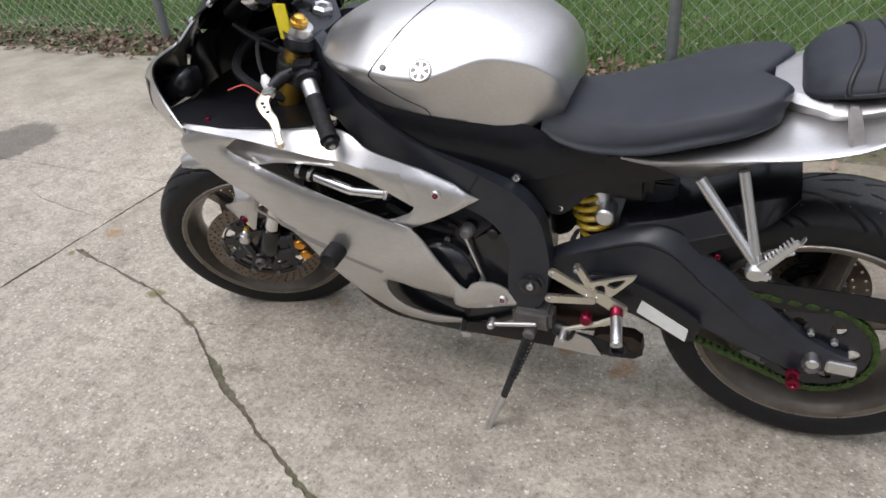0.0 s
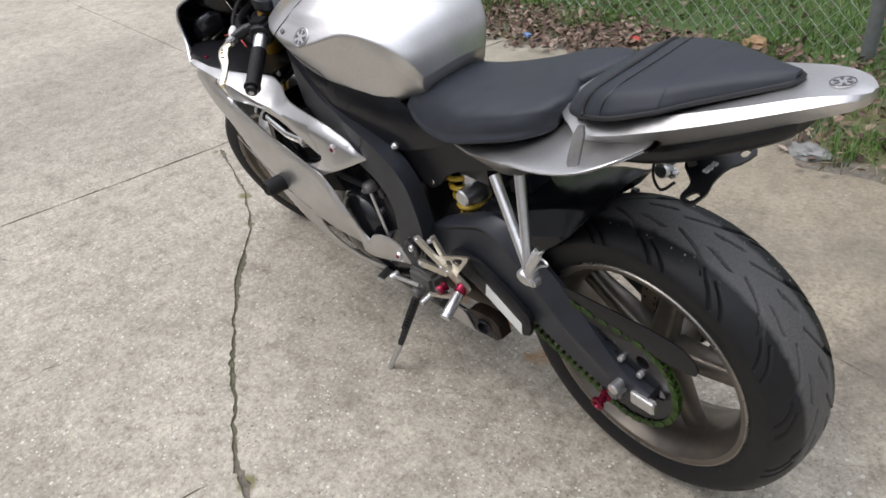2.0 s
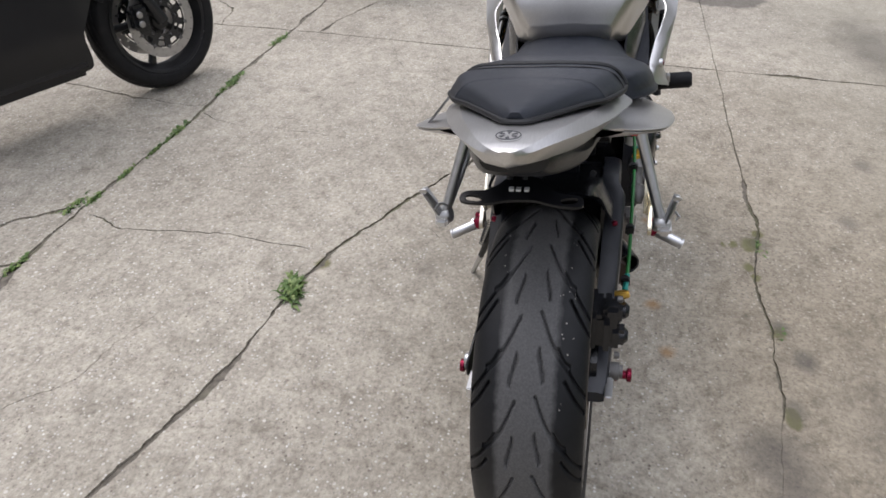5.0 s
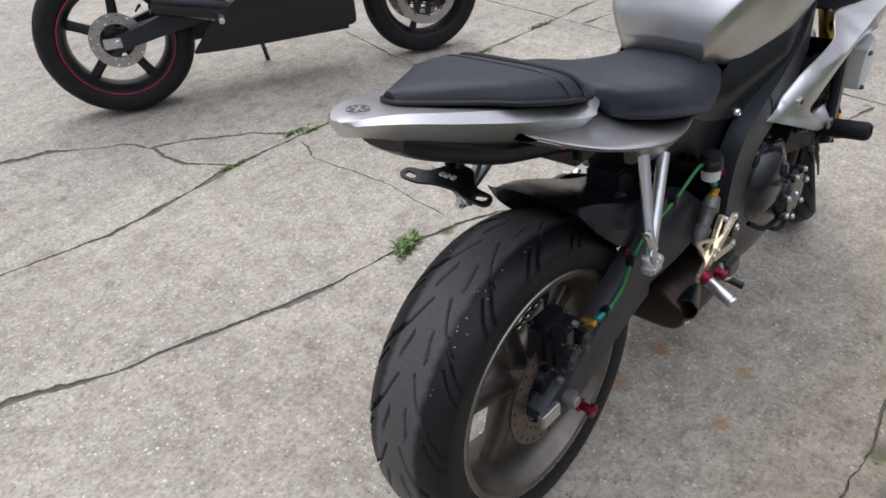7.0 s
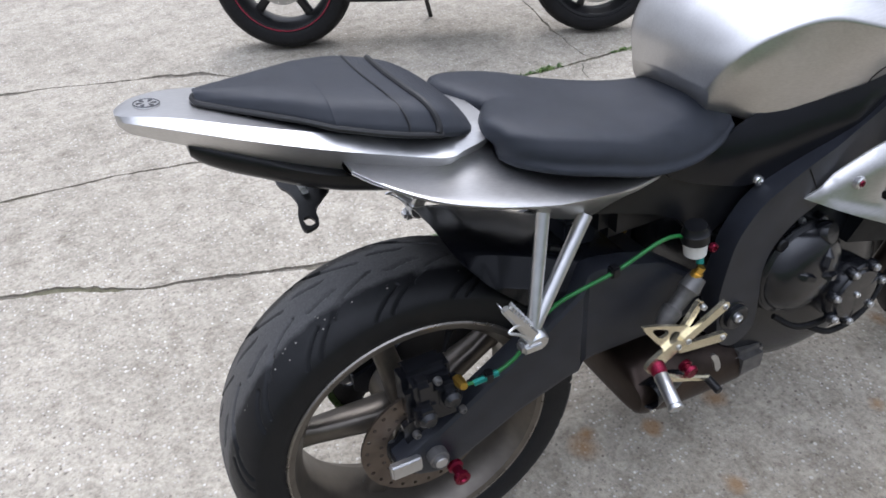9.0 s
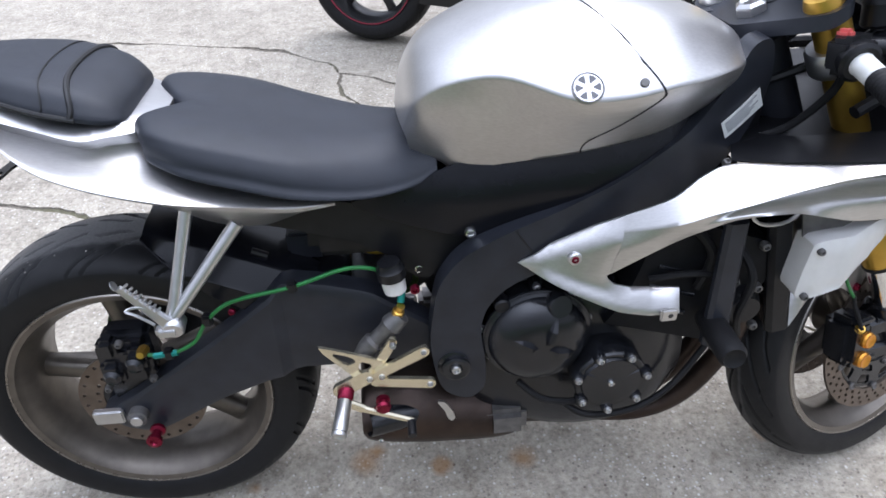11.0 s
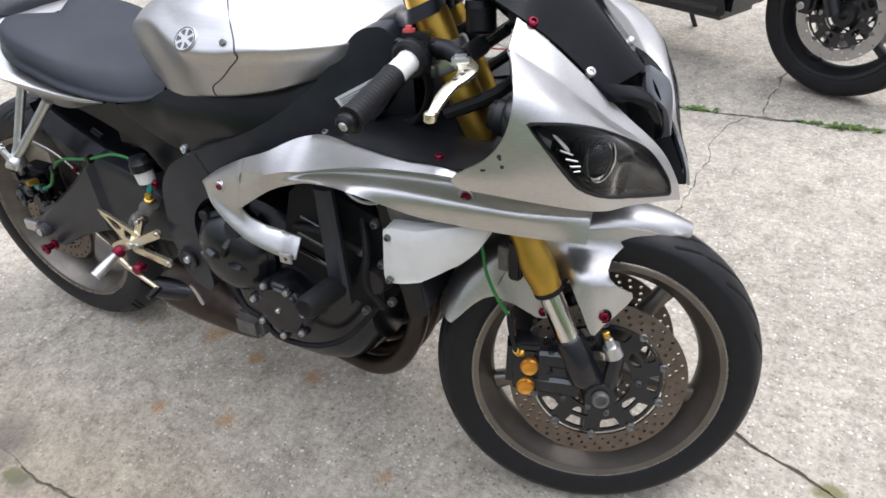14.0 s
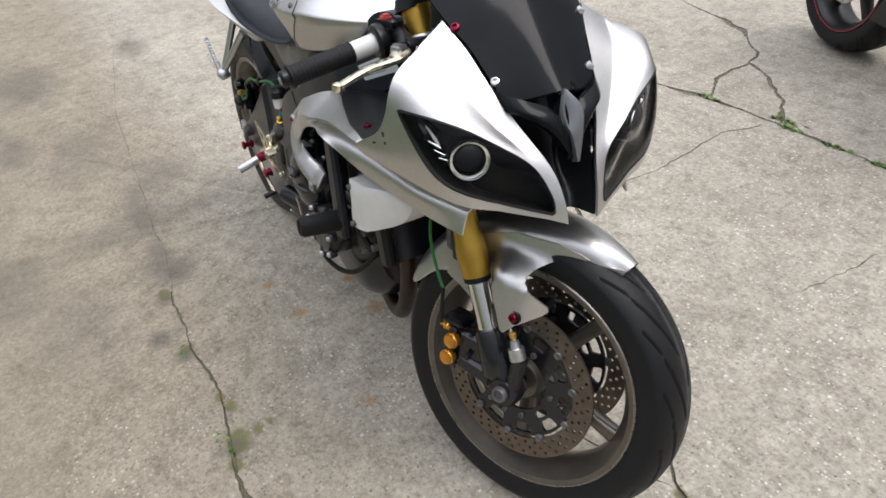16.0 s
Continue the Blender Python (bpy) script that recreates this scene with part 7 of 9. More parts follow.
# side stand
P("stand_bracket", box((0.510, 0.120, 0.262), (0.60, 0.175, 0.320), 0.01), CAST_GREY, "grimy cast stand bracket")
P("stand_pivot", pin((0.555, 0.150, 0.275), (0.555, 0.200, 0.270), 0.014, 14), CAST_GREY)
P("stand_switch", rod((0.505, 0.165, 0.285), (0.46, 0.175, 0.275), [(0, 0.012), (0.2, 0.018), (0.9, 0.018), (1, 0.010)], 14), BLACK_PLASTIC)
stand = tube([(0.555, 0.180, 0.272), (0.572, 0.205, 0.215), (0.605, 0.245, 0.110), (0.640, 0.283, 0.018)], [0.0115, 0.0105, 0.0085, 0.0065], 12)
stand_leg = P("side_stand", stand, ENGINE_BLACK, "black side stand, extended, worn bare at the end")
P("bare_end", tube([(0.606, 0.246, 0.108), (0.6405, 0.2835, 0.017)], [0.0088, 0.0068], 12), ALU, parent=stand_leg)
P("stand_foot", beam((0.617, 0.268, 0.0005), (0.668, 0.296, -0.004), 0.026, 0.007, bevel=0.002), ALU)
P("stand_spring", tube([(0.548 + 0.008 * math.cos(a) + 0.0006 * a, 0.205 + 0.008 * math.sin(a) + 0.0005 * a, 0.262 - 0.0016 * a) for a in np.linspace(0, 60, 110)], 0.0018, 5), RUBBER)

# side fairings: a long spear above, mirrored; the scoop piece below it
base_y = table([0.62, 0.68, 0.74, 0.82, 0.90, 1.00], [0.160, 0.186, 0.207, 0.226, 0.240, 0.250])
NOSE_N, NOSE_D = Vector((0.1000, 1.0, -0.0346)).normalized(), 0.0908


def nose_left(p):
    """The nose sits a little askew on the bike: its left half mirrors the right one across this plane."""
    p = Vector(p)
    return p - 2 * NOSE_N * (p.dot(NOSE_N) - NOSE_D)


def fairing_side(p, s):
    """A point of the right fairing (y counted outwards), on side s, settling into the nose's own symmetry towards the front."""
    if s < 0:
        return Vector((p[0], -p[1], p[2]))
    t = min(1, max(0, (p[0] - 0.90) / 0.35))
    return Vector((p[0], p[1], p[2])).lerp(nose_left((p[0], -p[1], p[2])), t)


# the bar: stations of lower edge, ridge, flute, crest and upper edge
JOINT = [(0.782 + 0.018 * k / 8, 0.594 + 0.092 * k / 8) for k in range(9)]
bar_st = [
    [(0.782, 0.2165, 0.594), (0.786, 0.2175, 0.617), (0.791, 0.219, 0.640), (0.796, 0.2140, 0.665), (0.800, 0.2035, 0.686)],
    [(0.860, 0.231, 0.648), (0.860, 0.234, 0.660), (0.860, 0.236, 0.671), (0.860, 0.237, 0.682), (0.860, 0.214, 0.713)],
    [(0.910, 0.238, 0.673), (0.910, 0.241, 0.682), (0.910, 0.241, 0.690), (0.910, 0.244, 0.700), (0.910, 0.196, 0.736)],
    [(0.955, 0.241, 0.687), (0.955, 0.243, 0.693), (0.955, 0.241, 0.700), (0.955, 0.247, 0.711), (0.955, 0.186, 0.745)],
    [(1.020, 0.241, 0.690), (1.020, 0.243, 0.701), (1.020, 0.238, 0.713), (1.020, 0.252, 0.731), (1.020, 0.206, 0.749)],
    [(1.080, 0.228, 0.671), (1.080, 0.235, 0.698), (1.080, 0.229, 0.719), (1.080, 0.259, 0.747), (1.080, 0.226, 0.754)],
    [(1.140, 0.213, 0.651), (1.140, 0.225, 0.693), (1.140, 0.216, 0.717), (1.140, 0.265, 0.756), (1.140, 0.246, 0.761)],
    [(1.220, 0.203, 0.645), (1.220, 0.216, 0.690), (1.220, 0.205, 0.712), (1.220, 0.272, 0.764), (1.220, 0.262, 0.769)],
    [(1.300, 0.190, 0.640), (1.300, 0.207, 0.687), (1.300, 0.196, 0.706), (1.300, 0.236, 0.735), (1.300, 0.222, 0.740)],
    [(1.385, 0.187, 0.645), (1.385, 0.177, 0.679), (1.385, 0.165, 0.692), (1.385, 0.196, 0.712), (1.385, 0.182, 0.716)]]
BS = np.array(bar_st)
BS[3:9, 2, 1] -= 0.011
BS[4:9, 0, 1] += 0.016
BS[4:9, 0, 2] += 0.009
BS[4:9, 1, 1] += 0.004
BS = np.stack([catmull(BS[:, i], 10) for i in range(5)], 1)


def bar_section(q):
    low = catmull(q[:4], 8)
    return np.concatenate([low, [q[3] + (q[4] - q[3]) * k / 6 for k in range(1, 7)]])


tail_piece = [(0.652, 0.598), (0.70, 0.632), (0.75, 0.660)] + [(x, z) for x, z in JOINT[::-1]] + [(0.778, 0.590), (0.782, 0.581), (0.792, 0.572), (0.822, 0.560), (0.86, 0.553), (0.882, 0.554), (0.896, 0.554), (0.893, 0.521), (0.878, 0.518), (0.850, 0.518), (0.80, 0.532), (0.74, 0.559)]


def side_fairing_mesh(s):
    bm = bmesh.new()
    secs = [bar_section(q) for q in BS]
    front = [[bm.verts.new(fairing_side(p, s)) for p in q] for q in secs]
    back = [[bm.verts.new(fairing_side((p[0], p[1] - 0.0032, p[2] - 0.0005), s)) for p in q] for q in secs]
    n = len(secs[0])
    for a, b in ((front, 1), (back, -1)):
        for i in range(len(a) - 1):
            for j in range(n - 1):
                bm.faces.new((a[i][j], a[i + 1][j], a[i + 1][j + 1], a[i][j + 1]))
    for i in range(len(secs) - 1):
        for j in (0, n - 1):
            bm.faces.new((front[i][j], front[i + 1][j], back[i + 1][j], back[i][j]))
    for j in range(n - 1):
        bm.faces.new((front[-1][j], front[-1][j + 1], back[-1][j + 1], back[-1][j]))
    # the tapering tail with its hooked arm meets the bar along one line
    v, t = flat_fill(dense(tail_piece, 0.008), (), 0.008)
    roll = edge_fall([q for q in tail_piece if q not in JOINT[1:-1]], 0.008, 0.004)
    crease = table([0.652, 0.70, 0.74, 0.80, 0.86, 0.91], [0.600, 0.590, 0.578, 0.562, 0.556, 0.556])
    tuck = lambda x, z: 0.025 * min(1, max(0, (x - 0.785) / 0.07)) * min(1, max(0, (0.60 - z) / 0.03)) if s < 0 else 0.0
    lean = lambda x, z: (0.65 if s < 0 else 0.0) * max(0.0, crease(x) - z) - tuck(x, z) + 0.22 * (0.612 - z) * min(1, max(0, (0.782 - x) / 0.08)) * min(1, max(0, (x - 0.652) / 0.04))
    ridge = table([0.652, 0.700, 0.800], [0.606, 0.622, 0.656])
    rise = lambda x, z: base_y(x) + 0.0008 - 0.60 * max(0.0, z - ridge(x)) + lean(x, z) - roll(x, z) * min(1, max(0, (0.800 - x) / 0.03) if z > 0.585 else 1)
    A = [bm.verts.new(fairing_side((x, rise(x, z), z), s)) for x, z in v]
    B = [bm.verts.new(fairing_side((x, rise(x, z) - 0.0035, z), s)) for x, z in v]
    edge = {}
    for q in t:
        bm.faces.new([A[i] for i in q])
        bm.faces.new([B[i] for i in reversed(q)])
        for i in range(3):
            k = tuple(sorted((q[i], q[(i + 1) % 3])))
            edge[k] = edge.get(k, 0) + 1
    for (i, j), c in edge.items():
        if c == 1:
            bm.faces.new((A[i], A[j], B[j], B[i]))
    for q in [w for w in bm.verts if not w.link_faces]:
        bm.verts.remove(q)
    return bm


for s in BOTH:
    f = P("side_fairing", side_fairing_mesh(s), SILVER, "brushed silver upper side fairing" if s > 0 else "brushed silver upper side fairing, lower panel missing, one mount broken", angle=40)
    P("fairing_bolt", rod((0.730, s * 0.198, 0.619), (0.730, s * 0.2085, 0.619), [(0, 0.011), (0.8, 0.011), (1, 0.009)], 18), ALU, parent=f)
    P("bolt_centre", bolt((0.730, s * 0.208, 0.619), (0, s, 0), 0.0062, 0.003), RED, parent=f)
    q = fairing_side((1.210, 0.2065, 0.697), s)
    P("screw_cup", rod(q - Vector((0, s * 0.004, 0)), q + Vector((0, s * 0.003, 0)), [(0, 0.0135), (0.9, 0.0135), (1, 0.012), (0.8, 0.010)], 18), SILVER, parent=f)
    P("fairing_screw", bolt(q + Vector((0, s * 0.001, 0)), (0, s, -0.25), 0.0085, 0.005), RED, "red anodised fairing screw", parent=f)
    if s < 0:
        tab = P("mount_tab", box((0.862, -0.2395, 0.511), (0.888, -0.2330, 0.533), 0.0025), SILVER, "pressed square mounting tab", parent=f)
        # a solid dark disc gives the shade inside the tab's hole
        P("tab_hole", pin((0.877, -0.2380, 0.522), (0.877, -0.2402, 0.522), 0.0042, 14), SCUFF_HOLE_BLACK, parent=tab)
    else:
        P("lug_bolt", bolt((0.884, 0.2395, 0.532), (0, 1, 0), 0.007, 0.004), CAST_GREY, parent=f)
    infill = [(0.957, 0.176), (1.02, 0.205), (1.08, 0.226), (1.14, 0.247), (1.22, 0.264), (1.262, 0.262), (1.285, 0.235), (1.275, 0.190), (1.22, 0.165), (1.12, 0.135), (1.04, 0.100), (0.985, 0.112)]
    inf = P("infill_panel", panel(infill, lambda a, b: table([0.95, 1.02, 1.08, 1.14, 1.22, 1.29], [0.749, 0.7525, 0.7575, 0.7645, 0.7730, 0.782])(a) - 0.10 * max(0, 0.20 - b), 0.003, step=0.03, place=lambda a, b, d: fairing_side((a, b, d), s)), BLACK_PLASTIC, "dusty black cockpit infill panel")
    P("infill_screw", bolt(fairing_side((1.184, 0.235, 0.770), s), (0, 0, 1), 0.007, 0.004), RED, parent=inf)
    P("corner_bolt", bolt((0.952, s * 0.172, 0.742), (0, s * 0.5, 1), 0.006, 0.005), CAST_GREY, parent=f)

P("scoop_liner", panel(chaikin([(0.985, 0.745), (1.25, 0.745), (1.27, 0.68), (1.12, 0.60), (0.99, 0.60)], 1), lambda a, b: 0.186, 0.003, step=0.04), BLACK_PLASTIC, "black duct wall inside the scoop")
# left lower fairing with its round cut-out
lower = [(1.313, 0.711), (1.242, 0.733), (1.190, 0.735), (1.141, 0.731), (1.165, 0.716), (1.189, 0.698), (1.091, 0.659), (1.004, 0.622), (0.906, 0.588), (0.813, 0.553), (0.790, 0.546), (0.772, 0.522), (0.742, 0.462), (0.708, 0.400), (0.690, 0.372), (0.680, 0.392), (0.660, 0.396), (0.632, 0.388), (0.606, 0.368), (0.590, 0.345), (0.585, 0.322),
         (0.62, 0.318), (0.665, 0.318), (0.70, 0.322), (0.735, 0.345), (0.790, 0.370), (0.840, 0.390), (0.868, 0.392), (0.876, 0.362), (0.868, 0.320), (0.845, 0.285), (0.80, 0.262), (0.74, 0.245), (0.69, 0.238), (0.70, 0.222), (0.80, 0.215), (0.88, 0.240), (0.943, 0.325), (1.007, 0.421), (1.068, 0.505), (1.132, 0.574), (1.211, 0.619), (1.311, 0.670)]
low_base = table([0.55, 0.62, 0.70, 0.80, 0.95, 1.10, 1.22, 1.32, 1.40], [0.165, 0.180, 0.212, 0.238, 0.252, 0.256, 0.252, 0.238, 0.210])


def lower_y(x, z):
    y = low_base(x)
    t = max(0.0, 0.44 - z)
    p = z - (0.690 - (1.31 - x) * 0.49)
    p = max(-0.09, min(0.075, p))
    y -= 1.1 * p * p * min(1, max(0, (x - 0.70) / 0.12)) - 0.004 * min(1, max(0, (x - 0.70) / 0.12))
    return y - (0.9 * t * t + 0.10 * t) * (1 if x > 0.72 else 0.2) - 0.05 * max(0, 0.46 - z) * (x > 0.85) * (x - 0.85) * 4


low_roll = edge_fall(chaikin(lower, 1), 0.012, 0.005)
lf = P("lower_fairing", panel(chaikin(lower, 1), lambda x, z: lower_y(x, z) - low_roll(x, z), 0.004, step=0.012), SILVER, "brushed silver lower fairing with a crescent cut-out", angle=50)
P("fairing_bolt", rod((0.617, 0.166, 0.344), (0.617, 0.181, 0.344), [(0, 0.011), (0.8, 0.011), (1, 0.009)], 18), ALU, parent=lf)
P("bolt_centre", bolt((0.617, 0.180, 0.344), (0, 1, 0), 0.006, 0.003), RED, parent=lf)
# worn graphic on the panel: plain slanting bars
for x, z, l in ((1.15, 0.560, 0.10), (1.09, 0.530, 0.13), (1.05, 0.505, 0.09), (0.98, 0.478, 0.12)):
    bm = panel([(x, z), (x - l, z - l * 0.40), (x - l + 0.008, z - l * 0.40 - 0.010), (x + 0.004, z - 0.006)], lambda a, b: lower_y(a, b) + 0.0006, 0.0005, step=0.02)
    P("faded_graphic", bm, GREY_PAINT, parent=lf)
belly = [(0.69, 0.232), (0.80, 0.212), (0.90, 0.225), (0.90, 0.190), (0.78, 0.178), (0.60, 0.192), (0.40, 0.205), (0.325, 0.215), (0.330, 0.235), (0.45, 0.262), (0.58, 0.25)]
P("belly_pan", panel(chaikin(belly, 1), lambda a, b: 0.150 - 0.4 * max(0, 0.21 - b), 0.004, step=0.03), SATIN_BLACK, "black belly pan edge")
P("belly_tail", panel([(0.512, 0.205), (0.505, 0.240), (0.486, 0.268), (0.428, 0.250), (0.400, 0.204)], lambda a, b: 0.154, 0.003, step=0.02), SILVER, "bright bare belly pan end piece")
P("chamber_end", panel(chaikin([(0.405, 0.202), (0.430, 0.250), (0.400, 0.272), (0.322, 0.276), (0.314, 0.214)], 1), lambda a, b: 0.149, 0.030, step=0.03), BURNT, "brown heat-stained chamber end")
P("chamber_pipe", rod((0.372, 0.140, 0.238), (0.366, 0.158, 0.238), [(0, 0.020), (0.9, 0.020), (1, 0.018), (0.9, 0.015), (0.3, 0.014)], 20), ENGINE_BLACK)

# nose: two silver cheeks with headlights, a black beak and a dark screen
cheek = [
    # screen edge, crease, then round to the flank
    [(1.255, 0.128, 0.935), (1.261, 0.172, 0.909), (1.262, 0.174, 0.908), (1.263, 0.175, 0.907), (1.264, 0.177, 0.906)],
    [(1.300, 0.116, 0.900), (1.315, 0.162, 0.876), (1.312, 0.190, 0.880), (1.303, 0.215, 0.884), (1.288, 0.228, 0.888)],
    [(1.350, 0.107, 0.855), (1.352, 0.143, 0.842), (1.352, 0.180, 0.848), (1.338, 0.222, 0.858), (1.294, 0.247, 0.862)],
    [(1.400, 0.090, 0.805), (1.388, 0.121, 0.806), (1.392, 0.160, 0.813), (1.355, 0.228, 0.826), (1.286, 0.253, 0.825)],
    [(1.450, 0.068, 0.752), (1.435, 0.092, 0.765), (1.425, 0.135, 0.772), (1.378, 0.222, 0.778), (1.265, 0.259, 0.793)],
    [(1.478, 0.062, 0.705), (1.462, 0.085, 0.715), (1.430, 0.140, 0.730), (1.382, 0.216, 0.745), (1.221, 0.273, 0.764)],
    [(1.487, 0.061, 0.672), (1.468, 0.090, 0.682), (1.433, 0.143, 0.696), (1.385, 0.207, 0.712), (1.228, 0.266, 0.745)]]
cs = np.array(cheek)
cs = np.stack([catmull(cs[:, i], 6) for i in range(cs.shape[1])], 1)
cs = np.array([np.concatenate([[q[0] + (q[1] - q[0]) * k / 6 for k in range(6)], catmull(q[1:], 6)]) for q in cs])


def cheek_at(u, v):
    """A point of the cheek: u from screen edge to flank, v from top to chin."""
    i, j = v * (cs.shape[0] - 1), u * (cs.shape[1] - 1)
    i0, j0 = min(int(i), cs.shape[0] - 2), min(int(j), cs.shape[1] - 2)
    a, b = i - i0, j - j0
    return (cs[i0, j0] * (1 - a) * (1 - b) + cs[i0 + 1, j0] * a * (1 - b) + cs[i0, j0 + 1] * (1 - a) * b + cs[i0 + 1, j0 + 1] * a * b)


def cheek_normal(u, v):
    e = 0.02
    n = np.cross(cheek_at(min(1, u + e), v) - cheek_at(max(0, u - e), v), cheek_at(u, min(1, v + e)) - cheek_at(u, max(0, v - e)))
    n = n / np.linalg.norm(n)
    return n if n[0] + 0.5 * n[2] > 0 else -n


lamp = chaikin([(0.905, 0.418), (0.80, 0.420), (0.70, 0.432), (0.60, 0.465), (0.520, 0.508), (0.412, 0.625), (0.231, 0.735), (0.15, 0.83), (0.145, 0.945), (0.30, 0.950), (0.538, 0.930), (0.70, 0.880), (0.756, 0.832), (0.795, 0.705), (0.838, 0.555), (0.875, 0.470)], 1)


def nose_point(p, s):
    return Vector((p[0], -p[1], p[2])) if s < 0 else nose_left((p[0], -p[1], p[2]))


def on_cheek(u, v, d, s):
    return nose_point(cheek_at(u, v) + cheek_normal(u, v) * d, s)


def cheek_panel(outer, holes, d, th, s, step):
    o = dense(outer, step)
    v, t = flat_fill(o, [dense(h, step) for h in holes], step)
    bm = bmesh.new()
    A = [bm.verts.new(on_cheek(a, b, d, s)) for a, b in v]
    B = [bm.verts.new(on_cheek(a, b, d - th, s)) for a, b in v]
    edge = {}
    for q in t:
        bm.faces.new([A[i] for i in q])
        bm.faces.new([B[i] for i in reversed(q)])
        for i in range(3):
            k = tuple(sorted((q[i], q[(i + 1) % 3])))
            edge[k] = edge.get(k, 0) + 1
    for (i, j), c in edge.items():
        if c == 1:
            bm.faces.new((A[i], A[j], B[j], B[i]))
    return bm


for s in BOTH:
    ch = P("nose_cheek", cheek_panel([(0, 0), (1, 0), (1, 1), (0, 1)], [lamp], 0.0, 0.004, s, 0.035), SILVER, "brushed silver nose fairing cheek", angle=50)
    P("headlight_rim", cheek_panel(lamp, [(lamp - lamp.mean(0)) * np.array([0.955, 0.93]) + lamp.mean(0)], 0.0015, 0.006, s, 0.035), PIPING, parent=ch)
    inner = (lamp - lamp.mean(0)) * 0.98 + lamp.mean(0)
    lens = P("headlight_lens", cheek_panel(inner, [], 0.0005, 0.0025, s, 0.05), LENS, "clear headlight lens", parent=ch)
    lens.visible_shadow = False
    P("headlight_bucket", cheek_panel((lamp - lamp.mean(0)) * 1.03 + lamp.mean(0), [], -0.045, 0.003, s, 0.06), LAMP_DARK, "black headlight housing", parent=ch)
    shell = dense((lamp - lamp.mean(0)) * 1.012 + lamp.mean(0), 0.03)
    walls = [[on_cheek(u, v, d, s) for u, v in shell] for d in (-0.004, -0.018, -0.032, -0.0465)]
    P("headlight_wall", loft(walls, True, False), LAMP_DARK, parent=ch)
    c = on_cheek(0.618, 0.634, -0.034, s)
    ax = Vector((0.90, s * 0.40, 0.10)).normalized()
    P("projector_barrel", rod(c - ax * 0.012, c + ax * 0.014, [(0, 0.031), (1.0, 0.031), (0.96, 0.027), (0.3, 0.026)], 32), LAMP_DARK, parent=ch)
    P("projector_ring", rod(c + ax * 0.013, c + ax * 0.020, [(0, 0.030), (0.7, 0.0305), (1.0, 0.0298), (0.95, 0.0282), (0.2, 0.0275)], 36), CHROME, "thin bright projector ring", parent=ch)
    bm = bmesh.new()
    bmesh.ops.create_uvsphere(bm, u_segments=24, v_segments=12, radius=0.026)
    bmesh.ops.scale(bm, verts=bm.verts, vec=(1, 1, 0.6))
    P("projector_lens", bm, SCREEN, "dark glass projector bulb", parent=ch, m=Matrix.Translation(c + ax * 0.011) @ ax.to_track_quat("Z", "Y").to_matrix().to_4x4())
    refl = chaikin([(0.788, 0.510), (0.745, 0.512), (0.718, 0.556), (0.716, 0.590), (0.742, 0.592), (0.770, 0.550)], 1)
    P("reflector", cheek_panel(refl, [], -0.024, 0.002, s, 0.03), CHROME, "bright reflector bowl", parent=ch)
    # chromed facets of the reflector behind the projector
    for k in range(4):
        q = on_cheek(0.722 - 0.006 * k, 0.600 + 0.034 * k, -0.026, s)
        P("reflector_step", beam(q, q + Vector((-0.012, s * (0.014 - 0.002 * k), 0.010 - 0.004 * k)), 0.011, 0.003, 0.007, 0.003, bevel=0.0008), CHROME, parent=ch)
    # lamp housings seen from the cockpit
    at = nose_point((1.30, 0.180, 0.80), s) - Vector((1.30, 0, 0.80))
    P("lamp_housing", skin([[(x, 0, z + h), (x, w, z + h * 0.6), (x, w, z - h * 0.6), (x, 0, z - h)] for x, z, w, h in ((1.260, 0.818, 0.018, 0.018), (1.270, 0.818, 0.030, 0.032), (1.300, 0.806, 0.036, 0.036), (1.335, 0.785, 0.034, 0.032))], 4, 4), ENGINE_BLACK, m=Matrix.Translation(at))
    if s < 0:
        P("housing_cap", rod((1.265, 0, 0.815), (1.240, 0, 0.818), [(0, 0.026), (0.6, 0.026), (0.65, 0.022), (1, 0.020)], 20), BLACK_PLASTIC, m=Matrix.Translation(at))
    P("cheek_liner", cheek_panel([(0.0, 0.02), (0.98, 0.02), (0.98, 0.98), (0.0, 0.98)], [(lamp - lamp.mean(0)) * 1.04 + lamp.mean(0)], -0.005, 0.003, s, 0.06), SATIN_BLACK, parent=ch)
for u, v, r in ((0.965, 0.640, 0.0035), (0.955, 0.655, 0.0025), (0.93, 0.705, 0.003)):
    q = on_cheek(u, v, 0.0004, -1)
    nn = Vector(cheek_normal(u, v)) * 1.0
    nn.y *= -1
    P("scuff_mark", rod(q - nn * 0.0006, q + nn * 0.0003, [(0, r), (1, r * 0.8)], 7), SCUFF_HOLE_BLACK, "small black scuff on the silver paint")
# the black parts between the cheeks
def nose_mid(x, z):
    return (NOSE_D - NOSE_N.x * x - NOSE_N.z * z) / NOSE_N.y


def nose_strip(rows, back, along=5):
    """A strip bridging the nose: each row gives middle (x, z), half way (x, z) and edge (x, y, z); back is the way into the thickness."""
    half = []
    for (xc, zc), (xm, zm), (xe, ye, ze) in rows:
        yc = nose_mid(xc, zc)
        half.append([(xc, yc, zc), (xm, 0.45 * yc - 0.55 * ye, zm), (xe, -ye, ze)])
    H = np.array(half)
    H = np.stack([catmull(H[:, i], along) for i in range(3)], 1)
    rings = []
    for q in H:
        m = np.array(nose_left(q[1]))
        e = np.array(nose_left(q[2]))
        top = catmull([e, m, q[0], q[1], q[2]], 5)
        rings.append(np.concatenate([top, (top + np.array(back))[::-1]]))
    return loft(rings)


